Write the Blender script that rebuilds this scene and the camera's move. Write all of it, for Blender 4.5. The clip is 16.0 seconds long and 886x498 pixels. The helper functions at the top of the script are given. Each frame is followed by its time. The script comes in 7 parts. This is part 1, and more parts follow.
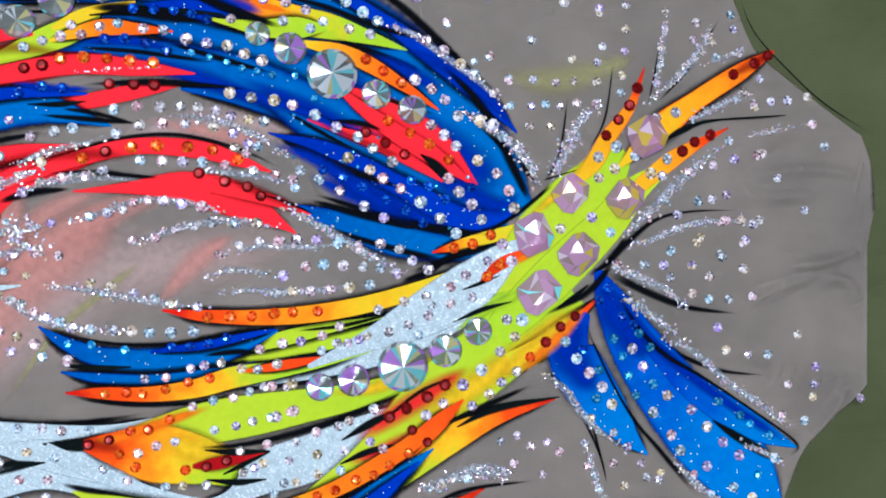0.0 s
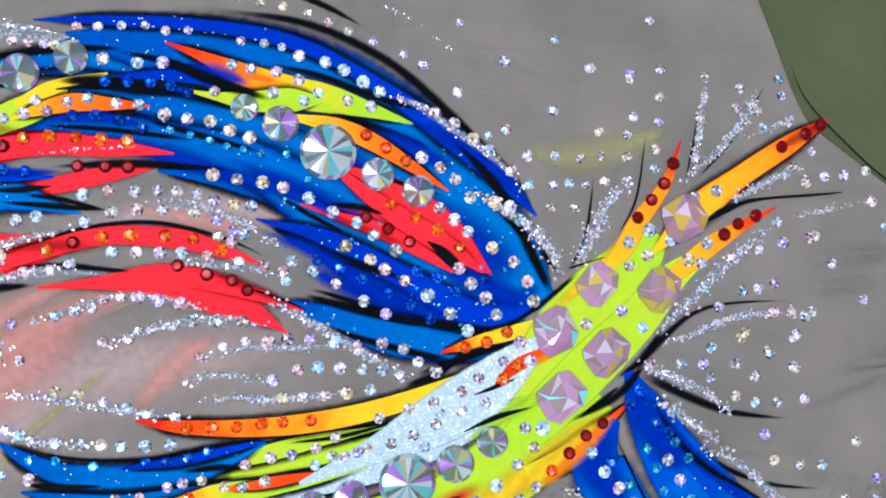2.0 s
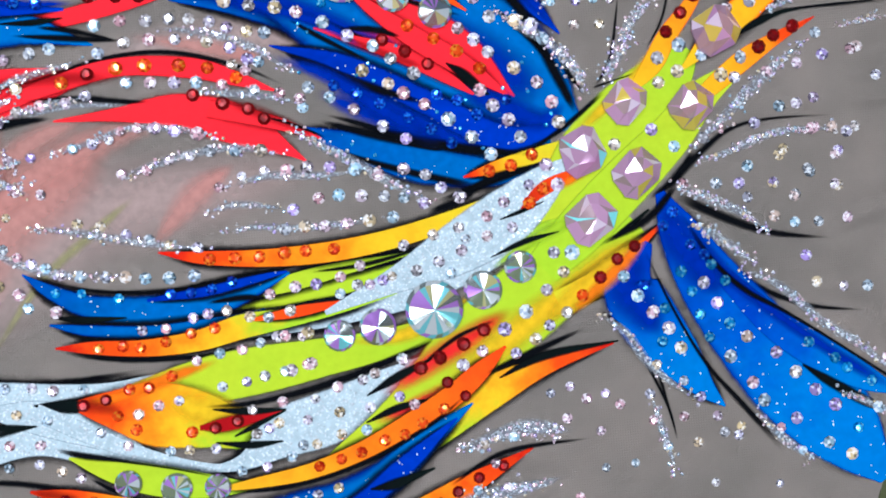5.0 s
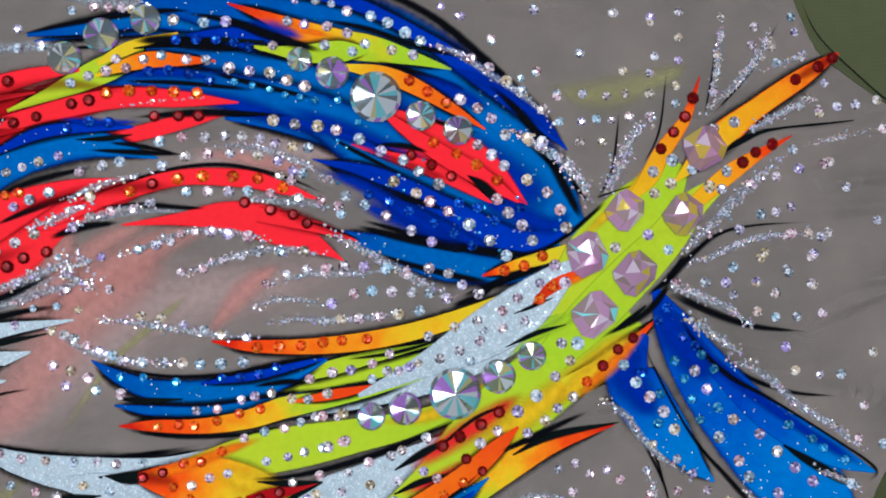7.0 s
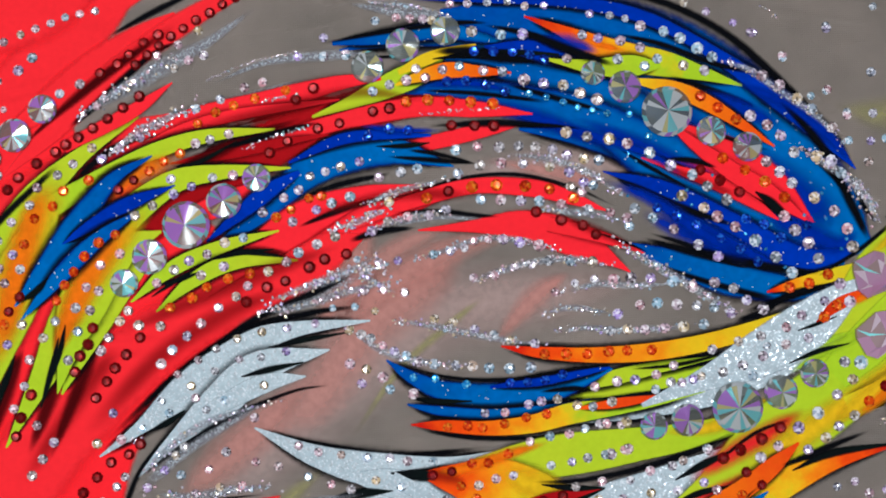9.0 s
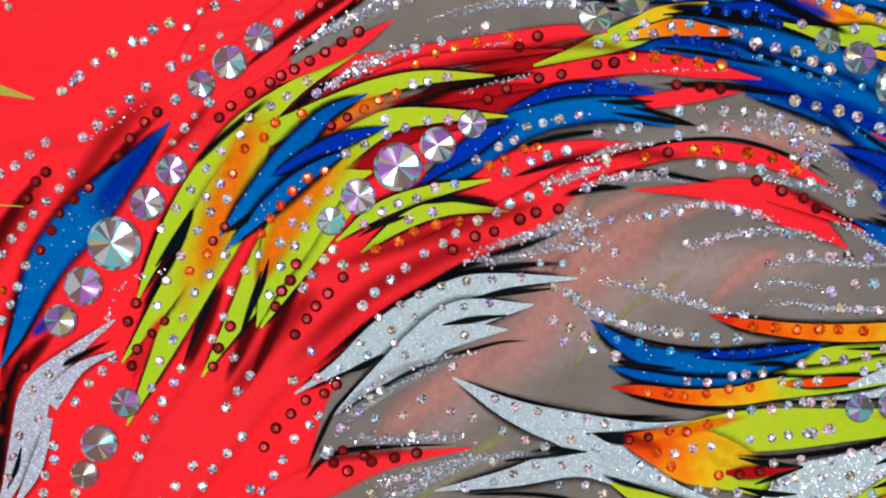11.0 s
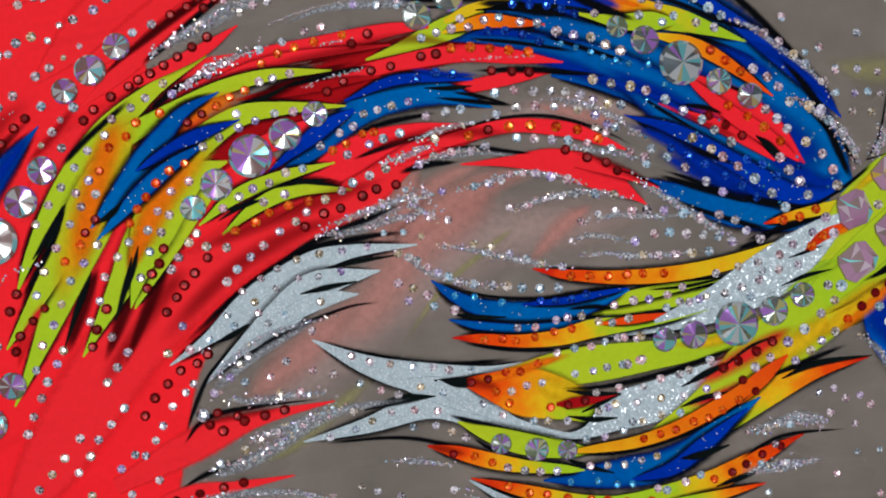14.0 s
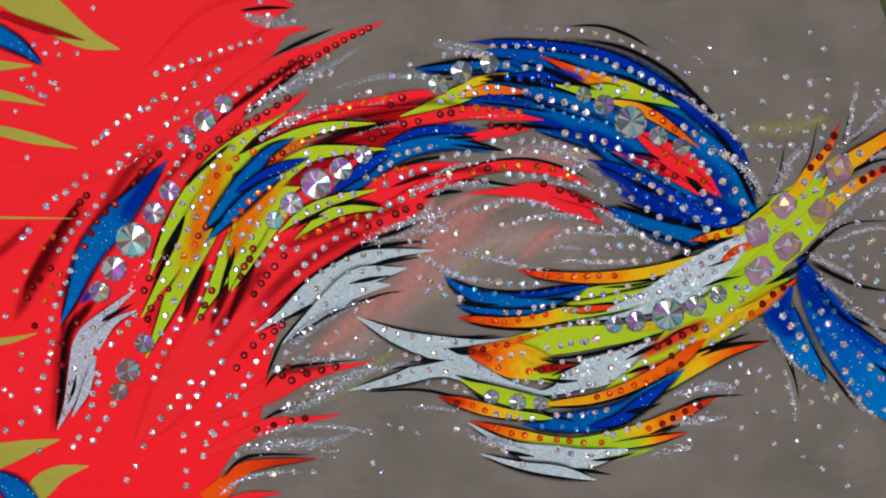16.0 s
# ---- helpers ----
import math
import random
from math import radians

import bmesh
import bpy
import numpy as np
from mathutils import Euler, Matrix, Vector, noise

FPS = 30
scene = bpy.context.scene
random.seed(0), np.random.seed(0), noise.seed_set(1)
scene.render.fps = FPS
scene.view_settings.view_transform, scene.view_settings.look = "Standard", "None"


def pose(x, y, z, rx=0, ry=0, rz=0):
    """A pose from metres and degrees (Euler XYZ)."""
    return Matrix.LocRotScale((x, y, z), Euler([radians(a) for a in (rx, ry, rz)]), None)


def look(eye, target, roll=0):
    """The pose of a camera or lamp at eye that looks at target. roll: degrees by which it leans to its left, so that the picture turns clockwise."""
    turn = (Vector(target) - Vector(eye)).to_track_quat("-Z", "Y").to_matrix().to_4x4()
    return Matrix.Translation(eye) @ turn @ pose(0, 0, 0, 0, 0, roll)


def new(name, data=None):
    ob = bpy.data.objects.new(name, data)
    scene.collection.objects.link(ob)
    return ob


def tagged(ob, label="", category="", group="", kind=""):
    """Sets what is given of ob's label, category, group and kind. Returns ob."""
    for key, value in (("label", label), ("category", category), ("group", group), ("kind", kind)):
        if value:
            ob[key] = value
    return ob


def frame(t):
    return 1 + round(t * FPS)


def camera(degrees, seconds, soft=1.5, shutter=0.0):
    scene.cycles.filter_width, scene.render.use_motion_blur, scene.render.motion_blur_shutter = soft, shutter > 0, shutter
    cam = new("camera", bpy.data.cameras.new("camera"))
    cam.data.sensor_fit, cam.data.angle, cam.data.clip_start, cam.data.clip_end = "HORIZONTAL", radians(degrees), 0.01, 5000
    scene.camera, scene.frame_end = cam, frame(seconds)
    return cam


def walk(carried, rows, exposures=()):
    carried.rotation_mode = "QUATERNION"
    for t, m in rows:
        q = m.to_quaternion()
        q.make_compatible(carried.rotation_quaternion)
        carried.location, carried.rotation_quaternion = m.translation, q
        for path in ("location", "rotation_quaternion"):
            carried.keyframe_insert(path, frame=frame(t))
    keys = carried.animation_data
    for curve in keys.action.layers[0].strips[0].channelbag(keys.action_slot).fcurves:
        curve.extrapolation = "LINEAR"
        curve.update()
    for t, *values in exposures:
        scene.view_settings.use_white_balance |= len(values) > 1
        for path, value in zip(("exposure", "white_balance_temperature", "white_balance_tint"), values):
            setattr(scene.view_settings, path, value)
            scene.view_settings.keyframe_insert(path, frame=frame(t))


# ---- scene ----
cam = camera(54.00, 16.0, soft=1.95)
walk(cam, [
    (0, pose(0.0841, -0.0027, 0.2775, 1.92, -7.86, -2.81)),
    (0.5, pose(0.0906, 0.0050, 0.2635, 1.72, -9.71, -3.48)),
    (1, pose(0.0980, 0.0162, 0.2527, 1.16, -10.05, -3.33)),
    (1.5, pose(0.1006, 0.0189, 0.2469, 2.38, -8.62, -3.07)),
    (2, pose(0.0926, 0.0239, 0.2471, 2.46, -6.52, -2.69)),
    (2.5, pose(0.0845, 0.0231, 0.2456, 3.49, -5.58, -2.54)),
    (3, pose(0.0859, 0.0198, 0.2451, 3.47, -4.68, -2.91)),
    (3.5, pose(0.0952, 0.0061, 0.2413, 3.18, -3.42, -3.92)),
    (4, pose(0.0969, -0.0028, 0.2391, 0.78, -4.29, -4.83)),
    (4.2, pose(0.0974, -0.0054, 0.2393, -0.01, -4.06, -4.95)),
    (6.3, pose(0.0958, -0.0207, 0.2460, 0.48, -3.28, -3.89)),
    (6.5, pose(0.0935, -0.0135, 0.2526, 1.87, -3.71, -3.84)),
    (7, pose(0.0903, 0.0038, 0.2712, 2.22, -3.49, -4.17)),
    (7.5, pose(0.0769, 0.0151, 0.2802, 2.09, -3.29, -3.63)),
    (8, pose(0.0530, 0.0143, 0.2810, 2.64, -4.01, -3.59)),
    (8.5, pose(0.0302, 0.0184, 0.2804, 1.40, -2.90, -2.75)),
    (9, pose(0.0165, 0.0143, 0.2745, 1.44, -0.17, -2.14)),
    (9.5, pose(0.0034, 0.0093, 0.2716, 1.79, 0.85, -0.17)),
    (10, pose(-0.0154, 0.0028, 0.2712, 1.53, 0.08, 1.55)),
    (10.2, pose(-0.0179, 0.0097, 0.2680, -0.73, 1.41, 1.64)),
    (12.3, pose(-0.0829, 0.0107, 0.2931, -0.64, -3.38, 3.68)),
    (12.5, pose(-0.0797, 0.0121, 0.3004, -0.91, -4.45, 3.73)),
    (13, pose(-0.0651, 0.0075, 0.3024, -0.05, -4.34, 3.07)),
    (13.5, pose(-0.0382, -0.0079, 0.2958, 2.17, -3.09, 0.41)),
    (14, pose(-0.0176, 0.0002, 0.3056, -0.36, -3.87, -1.50)),
    (14.5, pose(-0.0026, -0.0039, 0.3265, 0.48, -4.01, -1.67)),
    (15, pose(-0.0016, -0.0001, 0.3542, 0.55, -2.69, -1.00)),
    (15.5, pose(-0.0079, -0.0014, 0.3877, 0.16, -1.67, -0.18)),
    (16, pose(-0.0148, -0.0024, 0.4222, 0.34, -1.77, -0.07)),
], [(0, 0.22, 5620, 7), (1.5, 0.42, 5560, 7), (4, 0.42, 5600, 7), (6.5, 0.0, 5800, 8), (8, -0.18, 5950, 9), (9, -0.15, 6200, 9), (10, -0.10, 6400, 10), (12.5, -0.27, 6400, 10), (14, -0.44, 6400, 10), (14.5, -0.48, 6400, 10), (15, -0.38, 6350, 10), (15.5, -0.42, 6400, 10), (16, -0.41, 6400, 10)])

# ---- light ----
world = bpy.data.worlds.new("world")
scene.world = world
world.use_nodes = True
world.node_tree.nodes["Background"].inputs["Color"].default_value = (0.9, 0.95, 1.0, 1)
world.node_tree.nodes["Background"].inputs["Strength"].default_value = 0.25


def area_lamp(name, place, target, size, watts, colour):
    data = bpy.data.lights.new(name, "AREA")
    data.shape, data.size, data.energy, data.color = "DISK", size, watts, colour
    ob = new(name, data)
    ob.matrix_world = look(place, target)
    return tagged(ob, "round ceiling lamp added out of view for light and stone glints", "ceiling light", kind="structure")


# added lamps, none in view: spread for stone glints, stronger on the left
for spot, watts in (((-0.45, -0.25, 1.62), 13.0), ((0.35, 0.40, 1.62), 5.0), ((0.50, -0.45, 1.62), 4.0), ((-0.40, 0.50, 1.62), 13.0)):
    area_lamp("added_ceiling_lamp", spot, (0, 0, 0), 0.24, watts, (0.97, 0.98, 1.0))


# ---- materials ----
def base_material(name, rough=0.6, metal=0.0):
    m = bpy.data.materials.new(name)
    m.use_nodes = True
    nt = m.node_tree
    b = nt.nodes["Principled BSDF"]
    b.inputs["Roughness"].default_value = rough
    b.inputs["Metallic"].default_value = metal
    b.inputs["Specular IOR Level"].default_value = 0.02
    return m, nt, b


def add_node(nt, kind, **values):
    n = nt.nodes.new(kind)
    for k, v in values.items():
        n.inputs[k].default_value = v
    return n


def ramp(nt, stops):
    n = nt.nodes.new("ShaderNodeValToRGB")
    els = n.color_ramp.elements
    while len(els) < len(stops):
        els.new(0.5)
    for e, (p, c) in zip(els, stops):
        e.position, e.color = p, (*c, 1)
    return n


def paint(name, stops, rough=0.85, grain=0.25, soft=False, sparkle=0.0, opacity=1.0, blur=0.0, rim=None, reach=0.3):
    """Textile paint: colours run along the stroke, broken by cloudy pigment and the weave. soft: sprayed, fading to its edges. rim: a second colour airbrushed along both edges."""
    blur = blur or (0.5 if soft else 0.06)
    ends_too, soft = soft, True
    m, nt, b = base_material(name, rough)
    L = nt.links.new
    uv = nt.nodes.new("ShaderNodeUVMap")
    sep = nt.nodes.new("ShaderNodeSeparateXYZ")
    L(uv.outputs["UV"], sep.inputs[0])
    tc = nt.nodes.new("ShaderNodeTexCoord")
    geo = nt.nodes.new("ShaderNodeNewGeometry")
    cloud = add_node(nt, "ShaderNodeTexNoise", Scale=90.0, Detail=5.0, Roughness=0.6)
    L(geo.outputs["Position"], cloud.inputs["Vector"])
    shift = nt.nodes.new("ShaderNodeMath")
    shift.operation = "MULTIPLY_ADD"
    shift.inputs[1].default_value, shift.inputs[2].default_value = 0.5, -0.25
    L(cloud.outputs["Fac"], shift.inputs[0])
    plus = nt.nodes.new("ShaderNodeMath")
    L(sep.outputs["X"], plus.inputs[0]), L(shift.outputs[0], plus.inputs[1])
    r = ramp(nt, stops)
    L(plus.outputs[0], r.inputs["Fac"])
    # pigment grain
    fine = add_node(nt, "ShaderNodeTexNoise", Scale=420.0, Detail=3.0)
    L(geo.outputs["Position"], fine.inputs["Vector"])
    g = nt.nodes.new("ShaderNodeMapRange")
    g.inputs["To Min"].default_value, g.inputs["To Max"].default_value = 1 - grain, 1 + grain
    L(fine.outputs["Fac"], g.inputs["Value"])
    mul = nt.nodes.new("ShaderNodeVectorMath")
    mul.operation = "SCALE"
    L(r.outputs["Color"], mul.inputs[0]), L(g.outputs[0], mul.inputs["Scale"])
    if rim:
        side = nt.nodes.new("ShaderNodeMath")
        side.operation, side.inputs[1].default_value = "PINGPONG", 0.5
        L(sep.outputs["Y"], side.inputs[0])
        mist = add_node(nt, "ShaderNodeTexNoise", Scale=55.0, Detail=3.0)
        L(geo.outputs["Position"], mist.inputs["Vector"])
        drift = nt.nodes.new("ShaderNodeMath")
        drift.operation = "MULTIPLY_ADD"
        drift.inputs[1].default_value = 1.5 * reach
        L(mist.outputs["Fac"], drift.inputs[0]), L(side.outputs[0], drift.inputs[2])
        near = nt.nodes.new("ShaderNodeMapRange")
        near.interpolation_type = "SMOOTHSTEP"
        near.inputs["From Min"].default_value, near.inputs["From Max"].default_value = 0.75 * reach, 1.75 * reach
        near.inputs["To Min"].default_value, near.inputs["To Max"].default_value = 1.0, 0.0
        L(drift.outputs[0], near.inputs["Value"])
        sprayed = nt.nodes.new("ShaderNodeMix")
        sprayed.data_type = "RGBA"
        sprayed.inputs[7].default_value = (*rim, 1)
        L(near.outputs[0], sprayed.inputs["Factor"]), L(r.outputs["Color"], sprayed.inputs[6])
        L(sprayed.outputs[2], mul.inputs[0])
    L(mul.outputs[0], b.inputs["Base Color"])
    weave = add_node(nt, "ShaderNodeTexNoise", Scale=1500.0, Detail=2.0)
    L(geo.outputs["Position"], weave.inputs["Vector"])
    folds = nt.nodes.new("ShaderNodeVectorMath")
    folds.operation = "MULTIPLY"
    folds.inputs[1].default_value = (16.0, 38.0, 8.0)
    L(geo.outputs["Position"], folds.inputs[0])
    wave = add_node(nt, "ShaderNodeTexNoise", Scale=1.0, Detail=2.5, Roughness=0.4, Distortion=0.6)
    L(folds.outputs[0], wave.inputs["Vector"])
    bend = add_node(nt, "ShaderNodeBump", Strength=0.5, Distance=0.018)
    L(wave.outputs["Fac"], bend.inputs["Height"])
    bump = add_node(nt, "ShaderNodeBump", Strength=0.25, Distance=0.0003)
    L(bend.outputs["Normal"], bump.inputs["Normal"])
    L(weave.outputs["Fac"], bump.inputs["Height"])
    L(bump.outputs["Normal"], b.inputs["Normal"])
    if sparkle:
        vor = add_node(nt, "ShaderNodeTexVoronoi", Scale=2400.0)
        L(geo.outputs["Position"], vor.inputs["Vector"])
        sp = nt.nodes.new("ShaderNodeSeparateXYZ")
        L(vor.outputs["Color"], sp.inputs[0])
        pick = nt.nodes.new("ShaderNodeMath")
        pick.operation, pick.inputs[1].default_value = "LESS_THAN", sparkle
        L(sp.outputs["X"], pick.inputs[0])
        shine = nt.nodes.new("ShaderNodeMath")
        shine.operation, shine.inputs[1].default_value = "MULTIPLY", 0.2
        L(pick.outputs[0], shine.inputs[0])
        L(shine.outputs[0], b.inputs["Metallic"])
        tilt = nt.nodes.new("ShaderNodeVectorMath")
        tilt.operation = "MULTIPLY_ADD"
        tilt.inputs[1].default_value, tilt.inputs[2].default_value = (1.1, 1.1, 0), (-0.55, -0.55, 1.0)
        L(vor.outputs["Color"], tilt.inputs[0])
        nrm = nt.nodes.new("ShaderNodeVectorMath")
        nrm.operation = "NORMALIZE"
        L(tilt.outputs[0], nrm.inputs[0])
        mixn = nt.nodes.new("ShaderNodeMix")
        mixn.data_type = "VECTOR"
        L(pick.outputs[0], mixn.inputs["Factor"])
        L(bump.outputs["Normal"], mixn.inputs[4]), L(nrm.outputs[0], mixn.inputs[5])
        L(mixn.outputs[1], b.inputs["Normal"])
        flat = nt.nodes.new("ShaderNodeMapRange")
        flat.inputs["To Min"].default_value, flat.inputs["To Max"].default_value = rough, 0.22
        L(pick.outputs[0], flat.inputs["Value"]), L(flat.outputs[0], b.inputs["Roughness"])
        mixc = nt.nodes.new("ShaderNodeMix")
        mixc.data_type = "RGBA"
        L(pick.outputs[0], mixc.inputs["Factor"]), L(mul.outputs[0], mixc.inputs[6])
        flake = nt.nodes.new("ShaderNodeMapRange")
        flake.inputs["To Min"].default_value, flake.inputs["To Max"].default_value = 0.55, 1.0
        L(sp.outputs["Y"], flake.inputs["Value"])
        cool = nt.nodes.new("ShaderNodeVectorMath")
        cool.operation = "SCALE"
        cool.inputs[0].default_value = (0.86, 0.94, 1.0)
        L(flake.outputs[0], cool.inputs["Scale"])
        L(cool.outputs[0], mixc.inputs[7])
        L(mixc.outputs[2], b.inputs["Base Color"])
    if soft:
        # V runs 0..1 across the stroke
        tri = nt.nodes.new("ShaderNodeMath")
        tri.operation = "PINGPONG"
        tri.inputs[1].default_value = 0.5
        L(sep.outputs["Y"], tri.inputs[0])
        a = add_node(nt, "ShaderNodeMath")
        a.operation = "MULTIPLY_ADD"
        a.inputs[1].default_value, a.inputs[2].default_value = 0.9, -0.45
        L(fine.outputs["Fac"], a.inputs[0])
        a2 = nt.nodes.new("ShaderNodeMath")
        a2.operation = "MULTIPLY_ADD"
        a2.inputs[1].default_value = 1.0
        L(a.outputs[0], a2.inputs[0])
        a2.inputs[1].default_value = min(0.5 * blur, 0.1)
        L(tri.outputs[0], a2.inputs[2])
        fade = nt.nodes.new("ShaderNodeMapRange")
        fade.interpolation_type = "SMOOTHSTEP"
        fade.inputs["From Min"].default_value, fade.inputs["From Max"].default_value = 0.04 * blur, blur
        fade.inputs["To Max"].default_value = opacity
        L(a2.outputs[0], fade.inputs["Value"])
        ends = nt.nodes.new("ShaderNodeMath")
        ends.operation, ends.inputs[1].default_value = "PINGPONG", 0.5
        L(sep.outputs["X"], ends.inputs[0])
        thin = nt.nodes.new("ShaderNodeMapRange")
        thin.interpolation_type = "SMOOTHSTEP"
        thin.inputs["From Max"].default_value = 0.5 * blur
        L(ends.outputs[0], thin.inputs["Value"])
        both = nt.nodes.new("ShaderNodeMath")
        both.operation = "MULTIPLY"
        both.inputs[1].default_value = 1.0
        L(fade.outputs[0], both.inputs[0])
        if ends_too:
            L(thin.outputs[0], both.inputs[1])
        L(both.outputs[0], b.inputs["Alpha"])
    return m


RED, DEEP = (0.87, 0.022, 0.030), (0.30, 0.004, 0.006)
ORANGE, YELLOW, LIME = (0.85, 0.13, 0.004), (0.78, 0.47, 0.010), (0.37, 0.56, 0.018)
AZURE, ULTRA, NAVY = (0.0, 0.11, 0.38), (0.0, 0.022, 0.31), (0.002, 0.010, 0.075)
BLACK = (0.003, 0.0035, 0.005)
PAINTS = {
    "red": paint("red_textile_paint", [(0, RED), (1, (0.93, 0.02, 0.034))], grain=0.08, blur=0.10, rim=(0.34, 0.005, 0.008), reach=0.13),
    "scarlet": paint("scarlet_textile_paint", [(0, RED), (1, RED)], grain=0.08, blur=0.2),
    "panel": paint("red_panel_cloth", [(0, RED), (1, (0.95, 0.016, 0.024))], grain=0.08, blur=0.008),
    "ember": paint("ember_textile_paint", [(0, (0.42, 0.01, 0.005)), (0.5, (0.75, 0.05, 0.005)), (1, (0.85, 0.09, 0.005))], grain=0.1),
    "deep": paint("dark_red_textile_paint", [(0, DEEP), (1, (0.42, 0.006, 0.01))], grain=0.15, blur=0.2),
    "deepS": paint("dark_red_spray", [(0, (0.16, 0.003, 0.004)), (1, (0.22, 0.004, 0.005))], soft=True, opacity=0.5),
    "maroonS": paint("maroon_spray", [(0, (0.045, 0.002, 0.003)), (1, (0.07, 0.002, 0.003))], soft=True, opacity=0.85, blur=0.42),
    "redS": paint("red_spray", [(0, RED), (1, (0.6, 0.01, 0.01))], soft=True, opacity=0.9),
    "flame": paint("flame_textile_paint", [(0.02, (0.55, 0.012, 0.005)), (0.2, (0.82, 0.07, 0.004)), (0.38, (0.85, 0.24, 0.006)), (0.52, YELLOW), (0.7, LIME)], grain=0.1),
    "orange": paint("orange_textile_paint", [(0, (0.75, 0.05, 0.005)), (0.5, (0.85, 0.16, 0.005)), (1, YELLOW)], grain=0.1),
    "amber": paint("amber_textile_paint", [(0.0, (0.60, 0.012, 0.005)), (0.2, (0.85, 0.07, 0.004)), (0.42, (0.85, 0.28, 0.006)), (0.62, YELLOW), (1.0, (0.62, 0.54, 0.015))], grain=0.1),
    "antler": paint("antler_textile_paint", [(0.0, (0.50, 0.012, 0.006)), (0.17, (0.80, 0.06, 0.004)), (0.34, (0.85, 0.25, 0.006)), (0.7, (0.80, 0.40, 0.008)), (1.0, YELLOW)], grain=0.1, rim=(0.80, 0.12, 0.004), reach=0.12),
    "orangeS": paint("orange_spray", [(0, (0.88, 0.20, 0.005)), (1, (0.86, 0.14, 0.005))], soft=True, opacity=0.85),
    "yellow": paint("yellow_textile_paint", [(0, YELLOW), (1, (0.7, 0.5, 0.015))], grain=0.1),
    "yellowS": paint("yellow_spray", [(0, YELLOW), (1, YELLOW)], soft=True, opacity=0.9),
    "lime": paint("lime_textile_paint", [(0, (0.47, 0.55, 0.02)), (1, LIME)], grain=0.1),
    "limeS": paint("lime_spray", [(0, LIME), (1, LIME)], soft=True, opacity=0.9),
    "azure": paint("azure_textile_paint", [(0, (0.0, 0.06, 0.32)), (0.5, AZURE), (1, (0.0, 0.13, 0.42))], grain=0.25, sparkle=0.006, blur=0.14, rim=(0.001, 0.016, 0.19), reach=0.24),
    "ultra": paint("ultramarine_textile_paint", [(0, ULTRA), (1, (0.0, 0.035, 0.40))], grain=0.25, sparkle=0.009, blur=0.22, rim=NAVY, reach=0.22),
    "ultraS": paint("ultramarine_spray", [(0, ULTRA), (1, ULTRA)], soft=True, opacity=0.9),
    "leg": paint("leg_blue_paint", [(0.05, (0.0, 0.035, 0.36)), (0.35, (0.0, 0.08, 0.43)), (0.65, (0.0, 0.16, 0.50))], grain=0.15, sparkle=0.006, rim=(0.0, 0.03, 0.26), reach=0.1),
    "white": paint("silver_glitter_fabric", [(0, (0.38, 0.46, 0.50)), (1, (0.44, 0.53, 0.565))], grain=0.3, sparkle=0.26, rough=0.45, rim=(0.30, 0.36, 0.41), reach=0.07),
    "lilac": paint("lilac_glitter_fabric", [(0, (0.36, 0.33, 0.46)), (1, (0.42, 0.40, 0.5))], grain=0.25, sparkle=0.4, rough=0.45),
    "black": paint("black_textile_paint", [(0, BLACK), (1, (0.004, 0.008, 0.007))], grain=0.3, blur=0.26),
    "blackS": paint("black_spray", [(0, BLACK), (1, BLACK)], soft=True, opacity=0.97, blur=0.38),
    "haloS": paint("black_overspray", [(0, BLACK), (1, BLACK)], soft=True, opacity=0.9, blur=0.24),
    "greyS": paint("silver_glitter_glue", [(0, (0.20, 0.20, 0.23)), (1, (0.25, 0.25, 0.29))], soft=True, sparkle=0.34, grain=0.4, opacity=0.6, blur=0.42),
    "pinkS": paint("pink_show_through", [(0, (0.62, 0.26, 0.22)), (1, (0.55, 0.26, 0.22))], soft=True, opacity=0.65),
    "hazeS": paint("pale_show_through", [(0, (0.52, 0.35, 0.315)), (1, (0.46, 0.345, 0.315))], soft=True, opacity=0.6),
    "oliveS": paint("yellow_show_through", [(0, (0.36, 0.33, 0.14)), (1, (0.36, 0.33, 0.14))], soft=True, opacity=0.55),
    "olive": paint("olive_yellow_cloth", [(0, (0.42, 0.36, 0.06)), (1, (0.36, 0.33, 0.05))], grain=0.08),
}


